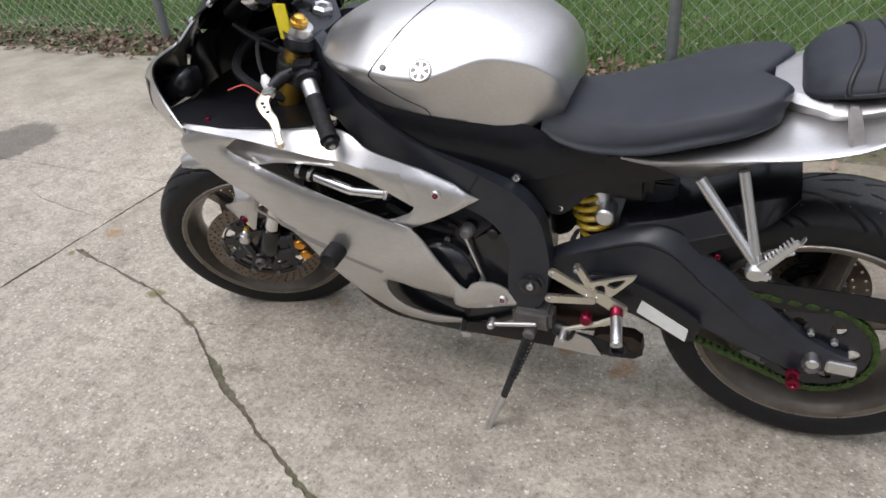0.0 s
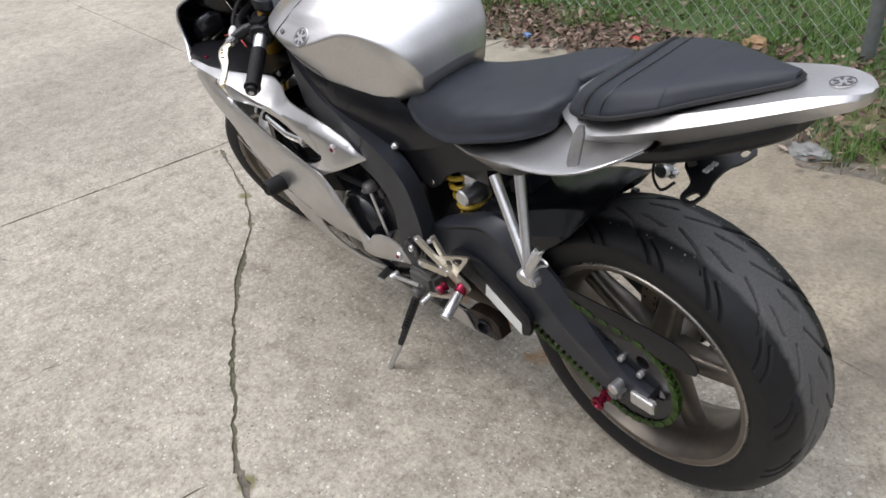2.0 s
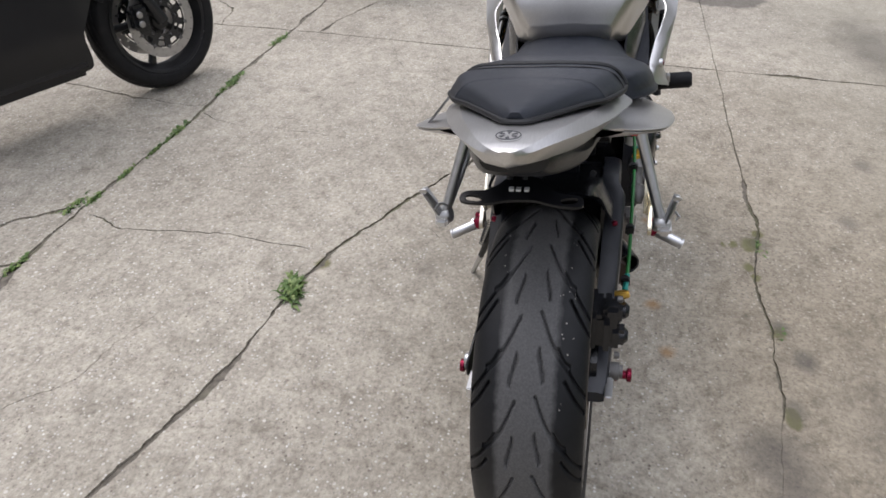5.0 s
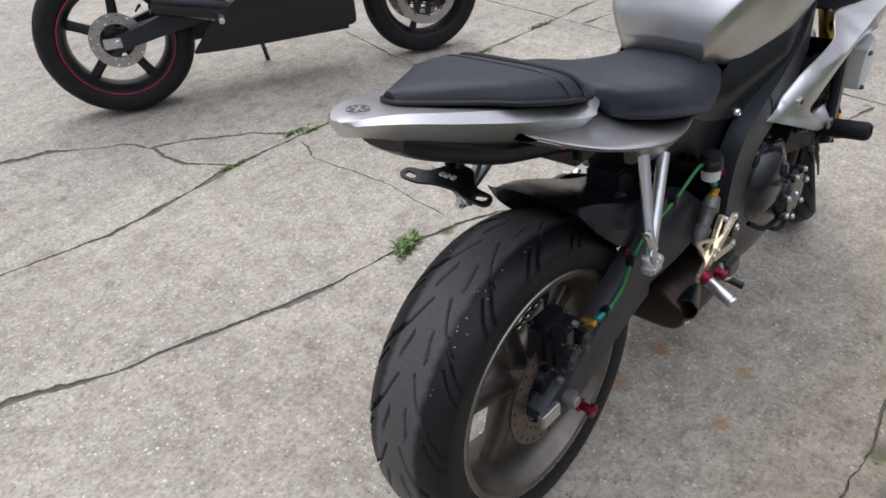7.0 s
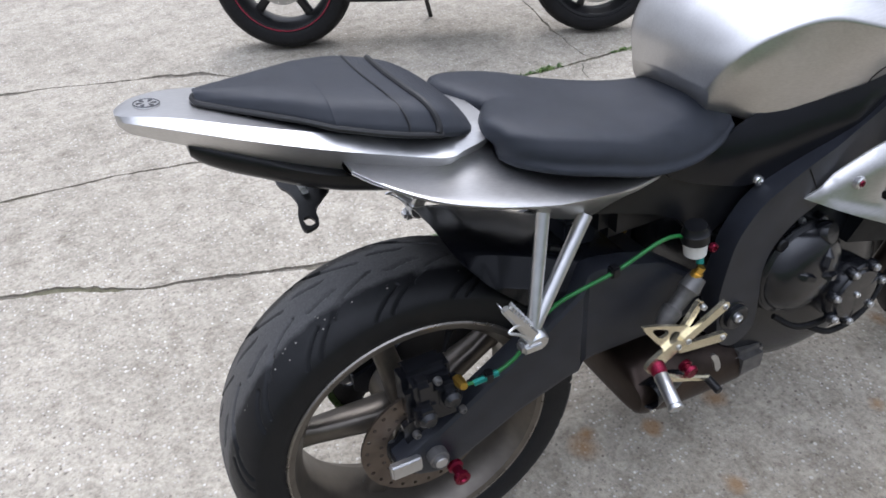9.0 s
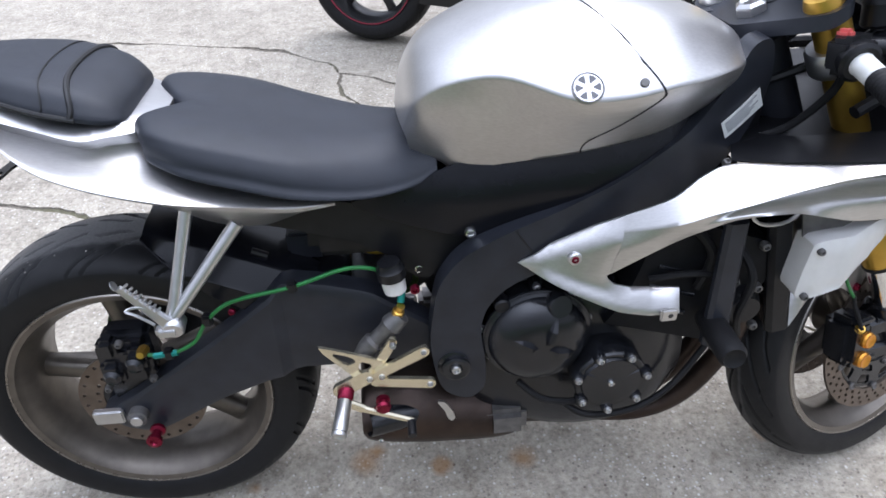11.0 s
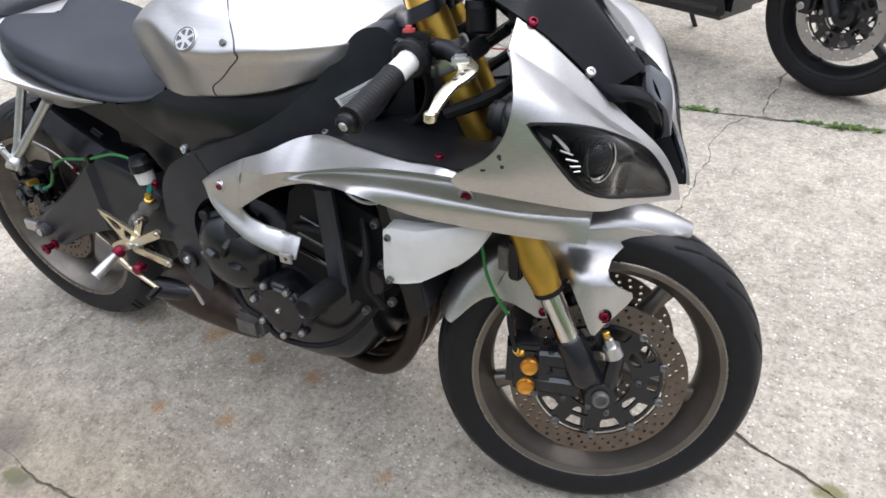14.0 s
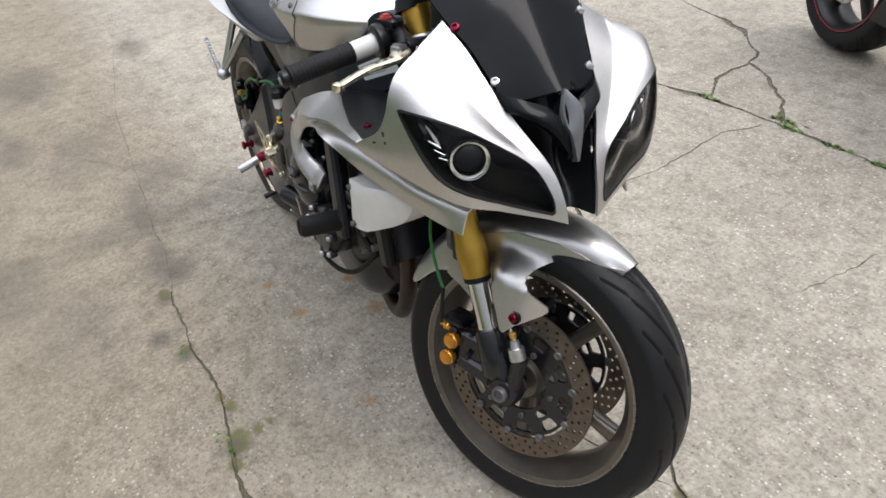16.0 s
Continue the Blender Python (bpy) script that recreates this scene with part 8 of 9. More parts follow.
duct = [((1.300, 0.900), (1.290, 0.885), (1.290, 0.112, 0.890)), ((1.350, 0.855), (1.325, 0.830), (1.330, 0.104, 0.850)), ((1.385, 0.790), (1.345, 0.770), (1.385, 0.088, 0.800)), ((1.400, 0.735), (1.375, 0.720), (1.436, 0.068, 0.750)),
        ((1.430, 0.690), (1.425, 0.688), (1.474, 0.060, 0.690)), ((1.440, 0.668), (1.445, 0.668), (1.480, 0.058, 0.672))]
P("nose_duct", nose_strip(duct, (-0.012, 0, 0)), BLACK_PLASTIC, "matt black central nose duct")
# the beak below the screen: swept lips that meet in a hanging point, and a ridge blade greyed like sky reflection
beak = [[(1.352, 0.1065, 0.853), (1.384, 0.090, 0.846), (1.400, 0.068, 0.838), (1.412, 0.045, 0.828), (1.416, 0.030, 0.816), (1.410, 0.021, 0.846)],
        [(1.362, 0.1050, 0.846), (1.396, 0.0895, 0.838), (1.413, 0.067, 0.829), (1.426, 0.046, 0.818), (1.432, 0.032, 0.802), (1.430, 0.020, 0.822)],
        [(1.376, 0.1035, 0.837), (1.403, 0.0905, 0.831), (1.419, 0.073, 0.823), (1.434, 0.052, 0.806), (1.442, 0.034, 0.784), (1.441, 0.021, 0.794)],
        [(1.387, 0.1020, 0.829), (1.405, 0.0905, 0.826), (1.418, 0.076, 0.820), (1.434, 0.054, 0.798), (1.444, 0.036, 0.770), (1.446, 0.0215, 0.752)]]
for s in BOTH:
    rings = []
    for q in np.stack([catmull(np.array(beak)[:, i], 4) for i in range(6)], 1):
        front = [nose_point(v, s) for v in catmull(q, 4)]
        rings.append(front + [v + Vector((-0.010, 0, -0.005)) for v in front[::-1]])
    P("screen_lip", loft(rings), SCREEN, "glossy black beak below the screen", angle=50)
blade = [[(1.409, -0.0200, 0.8510), (1.4095, -0.0190, 0.8500), (1.411, -0.0170, 0.8490)], [(1.417, -0.0300, 0.8150), (1.428, -0.0200, 0.8240), (1.4365, -0.0090, 0.8290)],
         [(1.442, -0.0290, 0.7910), (1.4455, -0.0200, 0.7960), (1.4465, -0.0120, 0.7990)], [(1.451, -0.0225, 0.7500), (1.4515, -0.0205, 0.7500), (1.4515, -0.0185, 0.7505)]]
rings = []
for q in np.stack([catmull(np.array(blade)[:, i], 5) for i in range(3)], 1):
    front = [Vector(v) + Vector((0.004, 0, 0.002)) for v in catmull(q, 3)]
    rings.append(front + [v + Vector((-0.012, 0, -0.006)) for v in front[::-1]])
P("duct_spear", loft(rings), BLADE_GREY, "beak ridge blade, coloured grey for its sky reflection")
scr = [((1.075, 1.075), (1.073, 1.060), (1.065, 0.105, 1.025)), ((1.160, 1.050), (1.156, 1.035), (1.150, 0.122, 0.990)), ((1.255, 0.990), (1.252, 0.974), (1.252, 0.124, 0.938)), ((1.320, 0.930), (1.312, 0.916), (1.302, 0.111, 0.902)),
       ((1.376, 0.876), (1.360, 0.866), (1.350, 0.103, 0.859)), ((1.408, 0.848), (1.384, 0.838), (1.372, 0.0985, 0.835))]
screen = P("windscreen", nose_strip(scr, (-0.001, 0, -0.003)), SCREEN, "dark smoked windscreen", angle=50)
for s in BOTH:
    for x, y, z in ((1.350, 0.099, 0.8615), (1.273, 0.117, 0.927), (1.19, 0.119, 0.972)):
        c = nose_point((x, y, z), s)
        nn = Vector((0.45, s * 0.45, 0.75)).normalized()
        P("screen_screw", bolt(c, nn, 0.0075, 0.005), RED if z > 0.9 and s < 0 else ALU, parent=screen)
P("instrument_panel", skin([[(x, 0, z + 0.030), (x, 0.06, z + 0.024), (x, 0.085, z), (x, 0.06, z - 0.024), (x, 0, z - 0.030)] for x, z in ((1.160, 0.965), (1.175, 0.963), (1.205, 0.945), (1.225, 0.930))], 3, 4), BLACK_PLASTIC, "black instrument cluster")
P("tachometer", rod((1.178, 0.035, 0.958), (1.158, 0.035, 0.970), [(0, 0.046), (0.8, 0.046), (1, 0.043), (0.85, 0.040), (0.6, 0.0395)], 36), CHROME, "bright bezel of the round dial")
P("dial_face", rod((1.168, 0.035, 0.964), (1.1625, 0.035, 0.9673), [(0, 0.041), (1, 0.041)], 32), SATIN_BLACK, "black dial face")
P("nose_stay", tube([(1.05, 0.03, 0.80), (1.15, 0.06, 0.85), (1.22, 0.07, 0.90)], 0.008, 8, smooth=4), BLACK_PLASTIC)
P("nose_stay", tube([(1.05, -0.03, 0.80), (1.15, -0.06, 0.85), (1.22, -0.07, 0.90)], 0.008, 8, smooth=4), BLACK_PLASTIC)
P("wiring_loom", tube([(1.10, 0.12, 0.76), (1.16, 0.14, 0.80), (1.22, 0.10, 0.82), (1.24, 0.0, 0.84), (1.22, -0.11, 0.82), (1.15, -0.14, 0.79)], 0.010, 8, smooth=5), RUBBER)
P("red_lead", tube([(1.20, 0.17, 0.795), (1.17, 0.15, 0.800), (1.13, 0.16, 0.790), (1.09, 0.17, 0.785)], 0.0016, 6, smooth=5), RED_PLASTIC)
P("frame_sticker", panel([(0.952, 0.786), (0.966, 0.759), (1.037, 0.790), (1.021, 0.822)], lambda a, b: spar_y(a, b) + 0.003, 0.0012, step=0.02, place=sided(0, -1)), STICKER, "white warning label with fine print")
for k in range(6):
    t0 = 0.10 + k * 0.14
    a, c2 = np.array([0.953, 0.783]) * (1 - t0) + np.array([0.966, 0.762]) * t0, np.array([1.020, 0.818]) * (1 - t0) + np.array([1.035, 0.792]) * t0
    d = (c2 - a)
    n2 = np.array([d[1], -d[0]]) / np.linalg.norm(d) * 0.0011
    a, c2 = a + d * 0.07, c2 - d * (0.08 + 0.12 * (k % 3))
    P("print_bar", panel([a - n2, a + n2, c2 + n2, c2 - n2], lambda x, z: spar_y(x, z) + 0.0036, 0.0005, step=0.02, place=sided(0, -1)), PRINT)

P("cockpit_floor", panel(chaikin([(0.985, 0.10), (1.10, 0.20), (1.27, 0.235), (1.33, 0.18), (1.36, 0.0), (1.33, -0.18), (1.27, -0.235), (1.10, -0.20), (0.985, -0.10)], 1), lambda a, b: 0.742 + (a - 1.0) * 0.02, 0.004, step=0.05, place=lambda a, b, d: (a, b, d)), BLACK_PLASTIC)
P("air_duct", loft([[(x, y * k, z) for y, z in ((-0.085, 0.74), (-0.085, 0.83), (-0.06, 0.86), (0.06, 0.86), (0.085, 0.83), (0.085, 0.74))] for x, k in ((0.95, 1.0), (1.00, 0.95), (1.055, 0.7))]), BLACK_PLASTIC)

# ---- the turned front end ----
def F(name, bm, mat, label="", parent=None, angle=38):
    return P(name, bm, mat, label, parent, STEER, angle)


def FL(name, bm, mat, label="", parent=None, angle=38):
    return P(name, bm, mat, label, parent, LOW, angle)


D = Vector((0.4226, 0, -0.9063))
for s in BOTH:
    top = Vector((1.066, s * 0.102, 0.915))
    FL("fork_tube", rod(top, top + D * 0.475, [(0, 0.0265), (0.45, 0.0262), (0.60, 0.0240), (0.80, 0.0238), (0.88, 0.0280), (0.925, 0.0290), (0.975, 0.0258), (1.0, 0.0250), (0.99, 0.021)], 28), DARK_GOLD, "gold anodised upper fork tube")
    FL("fork_slider", rod(top + D * 0.46, top + D * 0.635, [(0, 0.0205), (1, 0.0205)], 24), CHROME, "polished lower fork leg")
    FL("fork_seal", rod(top + D * 0.473, top + D * 0.486, [(0, 0.0235), (0.2, 0.0255), (0.8, 0.0250), (1, 0.0215)], 24), RUBBER)
    F("fork_cap", rod(top - D * 0.022, top, [(0, 0.012), (0.1, 0.024), (0.5, 0.026), (1, 0.027)], 28), ALU if s > 0 else GOLD, "machined fork cap")
    F("fork_cap_nut", rod(top - D * 0.034, top - D * 0.020, [(0, 0.010), (0.1, 0.013), (1, 0.013)], 6), GOLD if s > 0 else ALU)
    bm = rod(top + D * 0.575, top + D * 0.668, [(0, 0.0245), (0.08, 0.0275), (0.55, 0.0285), (0.9, 0.030), (1, 0.024)], 24)
    rod((1.371, s * 0.080, 0.291), (1.371, s * 0.126, 0.291), [(0, 0.027), (0.1, 0.031), (0.8, 0.031), (1, 0.026)], 24, bm)
    beam((1.330, s * 0.104, 0.352), (1.373, s * 0.104, 0.286), 0.040, 0.052, 0.038, 0.046, bevel=0.010, bm=bm)
    beam((1.384, s * 0.112, 0.300), (1.392, s * 0.116, 0.376), 0.024, 0.024, 0.026, 0.026, bevel=0.006, bm=bm)
    FL("fork_foot", bm, ENGINE_BLACK, "black fork foot casting")
    for q in ((1.352, 0.272), (1.384, 0.264)):
        FL("pinch_bolt", bolt((q[0], s * 0.126, q[1]), (0, s, 0), 0.005, 0.004), CAST_GREY)
    FL("axle_end", rod((1.371, s * 0.118, 0.291), (1.371, s * 0.137, 0.291), [(0, 0.015), (0.8, 0.015), (1, 0.013), (0.95, 0.010), (0.6, 0.009)], 20), CAST_GREY)
    FL("damping_screw", rod((1.388, s * 0.118, 0.372), (1.370, s * 0.118, 0.412), [(0, 0.015), (0.5, 0.015), (0.52, 0.009), (0.8, 0.008), (0.85, 0.004), (1, 0.004)], 14), ALU)
    FL("damping_cap", pin((1.371, s * 0.118, 0.408), (1.367, s * 0.118, 0.418), 0.0062, 10), GOLD)
    y0 = s * 0.088
    bm = box((1.206, y0 - 0.032, 0.286), (1.266, y0 + 0.032, 0.384), 0.014)
    box((1.252, y0 - 0.026, 0.300), (1.292, y0 + 0.026, 0.372), 0.010, bm)
    box((1.218, min(y0, y0 + s * 0.034), 0.282), (1.264, max(y0, y0 + s * 0.034), 0.323), 0.012, bm)
    box((1.222, min(y0, y0 + s * 0.034), 0.322), (1.270, max(y0, y0 + s * 0.034), 0.364), 0.012, bm)
    box((1.256, y0 - 0.020, 0.290), (1.334, y0 + 0.020, 0.372), 0.012, bm)
    FL("brake_caliper", bm, ENGINE_BLACK, "black radial brake caliper")
    for cz in (0.296, 0.326, 0.366):
        FL("caliper_bolt", bolt((1.282, s * 0.112, cz), (0, s, 0), 0.0055, 0.004), ENGINE_BLACK)
    FL("caliper_bracket", beam((1.262, s * 0.096, 0.352), (1.325, s * 0.098, 0.352), 0.040, 0.030, 0.044, 0.034, bevel=0.006), ENGINE_BLACK, "black caliper mounting lug")
    FL("caliper_bracket", beam((1.262, s * 0.096, 0.300), (1.335, s * 0.098, 0.296), 0.036, 0.030, 0.040, 0.034, bevel=0.006), ENGINE_BLACK)
    FL("caliper_bridge", box((1.222, s * 0.100 - 0.022, 0.372), (1.262, s * 0.100 + 0.020, 0.386), 0.004), ENGINE_BLACK)
    for x, z in ((1.2415, 0.3025), (1.2460, 0.3420)):
        q = rod((x, s * 0.114, z), (x, s * 0.130, z), [(0, 0.0155), (0.7, 0.0155), (0.85, 0.0135), (1, 0.0130), (0.85, 0.008), (0.8, 0.004)], 20)
        FL("piston_cap", q, ORANGE_GOLD, "orange anodised piston cap", parent=None)
    FL("caliper_union", rod((1.232, s * 0.112, 0.362), (1.221, s * 0.126, 0.374), [(0, 0.009), (0.5, 0.009), (0.6, 0.006), (1, 0.006)], 8), GOLD)
    FL("brake_hose", tube([(1.205, s * 0.113, 0.434), (1.186, s * 0.112, 0.462), (1.166, s * 0.112, 0.505), (1.156, s * 0.112, 0.552), (1.14, s * 0.09, 0.63)], 0.0030, 8, smooth=5), GREEN_HOSE if s < 0 else RUBBER, "green front brake hose" if s < 0 else "")
    FL("hose_tail", tube([(1.221, s * 0.126, 0.372), (1.212, s * 0.120, 0.400), (1.207, s * 0.115, 0.420), (1.205, s * 0.113, 0.436)], 0.0036, 8, smooth=4), RUBBER)
    # grips, levers and controls
    g0, g1 = Vector((1.075, s * 0.125, 0.868)), Vector((0.998, s * 0.324, 0.798))
    if s > 0:
        g1 = g0 + (g1 - g0) * 0.97
    d = g1 - g0
    F("bar_clamp", rod(top + D * 0.060, top + D * 0.100, [(0, 0.034), (0.1, 0.037), (0.9, 0.037), (1, 0.034)], 24), ALU if s < 0 else BLACK_PLASTIC)
    F("handlebar", rod(g0, g1, [(0, 0.0115), (1, 0.0115)], 14), BLACK_PLASTIC)
    bm = bmesh.new()
    rp = [(0.47, 0.0150), (0.48, 0.0185)]
    for k in range(15):
        t = 0.50 + k * 0.030
        rp += [(t, 0.0170), (t + 0.010, 0.0170), (t + 0.013, 0.0174), (t + 0.027, 0.0174)]
    rp += [(0.955, 0.0195), (0.975, 0.0195), (0.98, 0.014)]
    F("grip", rod(g0, g1, rp, 20, bm), RUBBER, "black ribbed rubber grip")
    F("bar_end", rod(g0 + d * 0.98, g0 + d * 1.045, [(0, 0.0135), (0.7, 0.0145), (1, 0.010), (0.95, 0.005)], 18), BLACK_PLASTIC)
    F("bar_end_bolt", rod(g0 + d * 1.03, g0 + d * 1.052, [(0, 0.0065), (0.7, 0.0065), (1, 0.005), (0.8, 0.003)], 12), ALU)
    F("grip_sleeve", rod(g0 + d * 0.27, g0 + d * 0.475, [(0, 0.0185), (0.15, 0.0165), (1, 0.0160)], 20), WHITE_GRIP if s < 0 else ALU, "bare pale throttle tube" if s < 0 else "bare metal bar")
    q = g0 + d * 0.17
    F("switch_block", box(q - Vector((0.030, 0.022, 0.026)), q + Vector((0.028, 0.024, 0.028)), 0.010), BLACK_PLASTIC, "black switch housing")
    F("switch_ring", rod(g0 + d * 0.20, g0 + d * 0.29, [(0, 0.026), (0.2, 0.029), (0.8, 0.029), (1, 0.024)], 22), BLACK_PLASTIC)
    if s < 0:
        F("kill_switch", box(q + Vector((-0.020, -0.006, 0.020)), q + Vector((-0.004, 0.016, 0.036)), 0.004), RED_PLASTIC, "red stop switch")
    pv = Vector((1.128, s * 0.205, 0.853))
    F("lever_perch", tube([g0 + d * 0.14 + Vector((0.012, 0, 0.004)), (1.108, s * 0.170, 0.862), pv + Vector((0.002, -s * 0.010, 0.002))], [0.016, 0.014, 0.012], 12), BLACK_PLASTIC)
    lev = catmull([(1.130, s * 0.200, 0.853), (1.140, s * 0.224, 0.846), (1.132, s * 0.245, 0.838), (1.118, s * 0.262, 0.829), (1.108, s * 0.285, 0.817), (1.100, s * 0.312, 0.803)], 5)
    rings = []
    for i, p in enumerate(lev):
        t = i / (len(lev) - 1)
        a = Vector(lev[min(i + 1, len(lev) - 1)] - lev[max(i - 1, 0)]).normalized()
        side = a.cross(Vector((0, 0, 1))).normalized()
        w = 0.015 * (1 - t) + 0.006 * t
        h = 0.0055
        rings.append([Vector(p) + side * w * cx + Vector((0, 0, h * cz)) for cx, cz in ((1, 0.5), (0.6, 1), (-0.6, 1), (-1, 0.5), (-1, -0.5), (-0.6, -1), (0.6, -1), (1, -0.5))])
    lv = F("lever", loft(rings), PALE_GOLD, "champagne gold brake lever" if s < 0 else "champagne gold clutch lever")
    F("lever_tip", rod((1.100, s * 0.310, 0.798), (1.100, s * 0.310, 0.811), [(0, 0.007), (0.15, 0.0085), (0.85, 0.0085), (1, 0.006), (0.9, 0.003)], 14), PALE_GOLD)
    # the lever's holes are dark pins, coloured like their shaded insides
    for t in (0.28, 0.38, 0.48):
        p = Vector(lev[int(t * (len(lev) - 1))])
        F("lever_hole", pin(p - Vector((0, 0, 0.0045)), p + Vector((0, 0, 0.0062)), 0.0042, 10), SCUFF_HOLE_BLACK)
    F("lever_adjuster", box(pv - Vector((0.012, 0.012, 0.008)), pv + Vector((0.012, 0.012, 0.010)), 0.004), ALU)
clamp = [(1.010, 0.030), (1.000, 0.0), (1.010, -0.030), (1.030, -0.090), (1.045, -0.135), (1.085, -0.140), (1.098, -0.105), (1.085, -0.060), (1.075, 0.0), (1.085, 0.060), (1.098, 0.105), (1.085, 0.140), (1.045, 0.135), (1.030, 0.090)]
F("top_yoke", panel(chaikin(clamp, 2), lambda a, b: 0.912 + (1.05 - a) * -0.45, 0.022, [circle(1.066, 0.102, 0.026, 20), circle(1.066, -0.102, 0.026, 20)], step=0.03, place=lambda a, b, d: (a, b, d)), FRAME_BLACK, "black top yoke")
F("stem_nut", rod((1.040, 0, 0.900), (1.033, 0, 0.922), [(0, 0.022), (0.2, 0.024), (0.8, 0.024), (1, 0.018), (0.9, 0.011), (0.5, 0.010)], 6), ALU, "bright hexagon stem nut")
lo = Vector((1.066, 0, 0.915)) + D * 0.245
F("bottom_yoke", box(lo - Vector((0.055, 0.135, 0.018)), lo + Vector((0.035, 0.135, 0.018)), 0.012), FRAME_BLACK)
F("ignition_lock", pin((1.080, 0, 0.895), (1.074, 0, 0.925), 0.020, 18), BLACK_PLASTIC)
F("preload_nut", rod((1.062, 0.105, 0.938), (1.054, 0.105, 0.956), [(0, 0.017), (0.35, 0.017), (0.40, 0.012), (0.9, 0.011), (1, 0.006)], 18), GOLD, "gold preload adjuster")
F("tube_band", rod(Vector((1.066, 0.102, 0.915)) + D * 0.006, Vector((1.066, 0.102, 0.915)) + D * 0.030, [(0, 0.028), (0.1, 0.0305), (0.9, 0.0305), (1, 0.028)], 26), BLACK_PLASTIC)
F("brake_fluid_cup", rod((1.150, -0.125, 0.880), (1.148, -0.125, 0.925), [(0, 0.018), (0.1, 0.022), (0.75, 0.022), (0.76, 0.024), (1, 0.022)], 20), BLACK_PLASTIC)
F("master_cylinder", tube([(1.150, -0.130, 0.862), (1.128, -0.190, 0.856)], 0.014, 12), BLACK_PLASTIC)
F("clutch_cable", tube([(1.130, 0.190, 0.855), (1.150, 0.150, 0.885), (1.160, 0.080, 0.90), (1.14, 0.02, 0.84), (1.08, -0.02, 0.76)], 0.0045, 8, smooth=6), RUBBER)
F("cable_adjuster", rod((1.130, 0.196, 0.855), (1.140, 0.172, 0.872), [(0, 0.008), (0.3, 0.011), (0.6, 0.011), (1, 0.006)], 12), WHITE_PLASTIC)
F("throttle_cable", tube([(1.060, -0.155, 0.850), (1.075, -0.130, 0.80), (1.05, -0.08, 0.74), (1.00, -0.04, 0.72)], 0.0065, 8, smooth=5), RUBBER)
P("key_tag", box((1.034, 0.124, 0.894), (1.064, 0.128, 0.966), 0.002), YELLOW, "yellow plastic key tag hanging at the bars")
# front fender over the turned wheel: a crown, and flanks that embrace the fork legs
def fender_half(a):
    """Half the fender's width at an angle round the axle."""
    t = (a - radians(64)) / radians(96)
    return 0.071 * min(1, (0.18 + 2.2 * max(0, t)) ** 0.6)


fender_drop = table([0.0, 0.04, 0.135, 0.27, 0.38, 0.74, 0.80, 0.84, 0.88, 0.96, 1.0], [0.009, 0.022, 0.042, 0.064, 0.078, 0.080, 0.070, 0.057, 0.049, 0.037, 0.028])
rings = []
for a in np.linspace(radians(64), radians(160), 44):
    t = (a - radians(64)) / radians(96)
    rr = 0.316 + 0.004 * math.sin(t * math.pi) - 0.012 * max(0, t - 0.75)
    wide, drop = fender_half(a), fender_drop(t)
    half = [(0, 0.0), (wide * 0.30, 0.001), (wide * 0.62, 0.006), (wide * 0.90, 0.018), (wide, 0.036 * min(1, drop / 0.04)), (wide * 1.01, max(drop, 0.02))]
    half = catmull(half, 3)
    full = [(-y, q) for y, q in half[::-1][:-1]] + [(y, q) for y, q in half]
    up = [(1.371 + (rr - q) * math.cos(a), y, 0.291 + (rr - q) * math.sin(a)) for y, q in full]
    dn = [(1.371 + (rr - q - 0.003) * math.cos(a), y * 0.955, 0.291 + (rr - q - 0.003) * math.sin(a)) for y, q in full[::-1]]
    rings.append(up + dn)
fender = FL("front_fender", loft(rings), SILVER, "brushed silver front fender", angle=50)
ease = lambda a, b, x: (lambda k: k * k * (3 - 2 * k))(min(1.0, max(0.0, (x - a) / (b - a))))
guard_rim = table([1.29, 1.33, 1.36, 1.41], [0.519, 0.516, 0.508, 0.488])


def flank_y(x, z):
    """The flank follows the crown, scoops outwards ahead of the fork and ends in a flat guard below a soft crease."""
    y = fender_half(math.atan2(z - 0.291, x - 1.371)) * 1.012 + 0.0012 + 0.006 * ease(0.57, 0.50, z) * ease(1.27, 1.22, x)
    k = ease(1.275, 1.318, x)
    y += k * 0.040 * ease(0.560, guard_rim(x), z) ** 1.3
    return y + k * 0.008 * ease(guard_rim(x) + 0.003, guard_rim(x) - 0.004, z) - 0.30 * k * max(0, x - 1.375) * ease(0.53, 0.49, z)


flank = [(1.446, 0.5690), (1.414, 0.5600), (1.388, 0.5480), (1.368, 0.532), (1.3625, 0.521), (1.365, 0.510), (1.375, 0.500), (1.392, 0.488), (1.408, 0.476), (1.410, 0.467), (1.402, 0.457), (1.381, 0.441), (1.364, 0.428), (1.350, 0.411), (1.343, 0.412), (1.337, 0.424), (1.327, 0.448), (1.312, 0.480), (1.300, 0.503), (1.292, 0.500), (1.284, 0.450), (1.276, 0.415),
         (1.266, 0.410), (1.253, 0.413), (1.232, 0.427), (1.215, 0.437), (1.199, 0.442), (1.186, 0.448), (1.184, 0.470), (1.205, 0.515), (1.250, 0.555), (1.318, 0.580), (1.390, 0.582), (1.430, 0.575)]
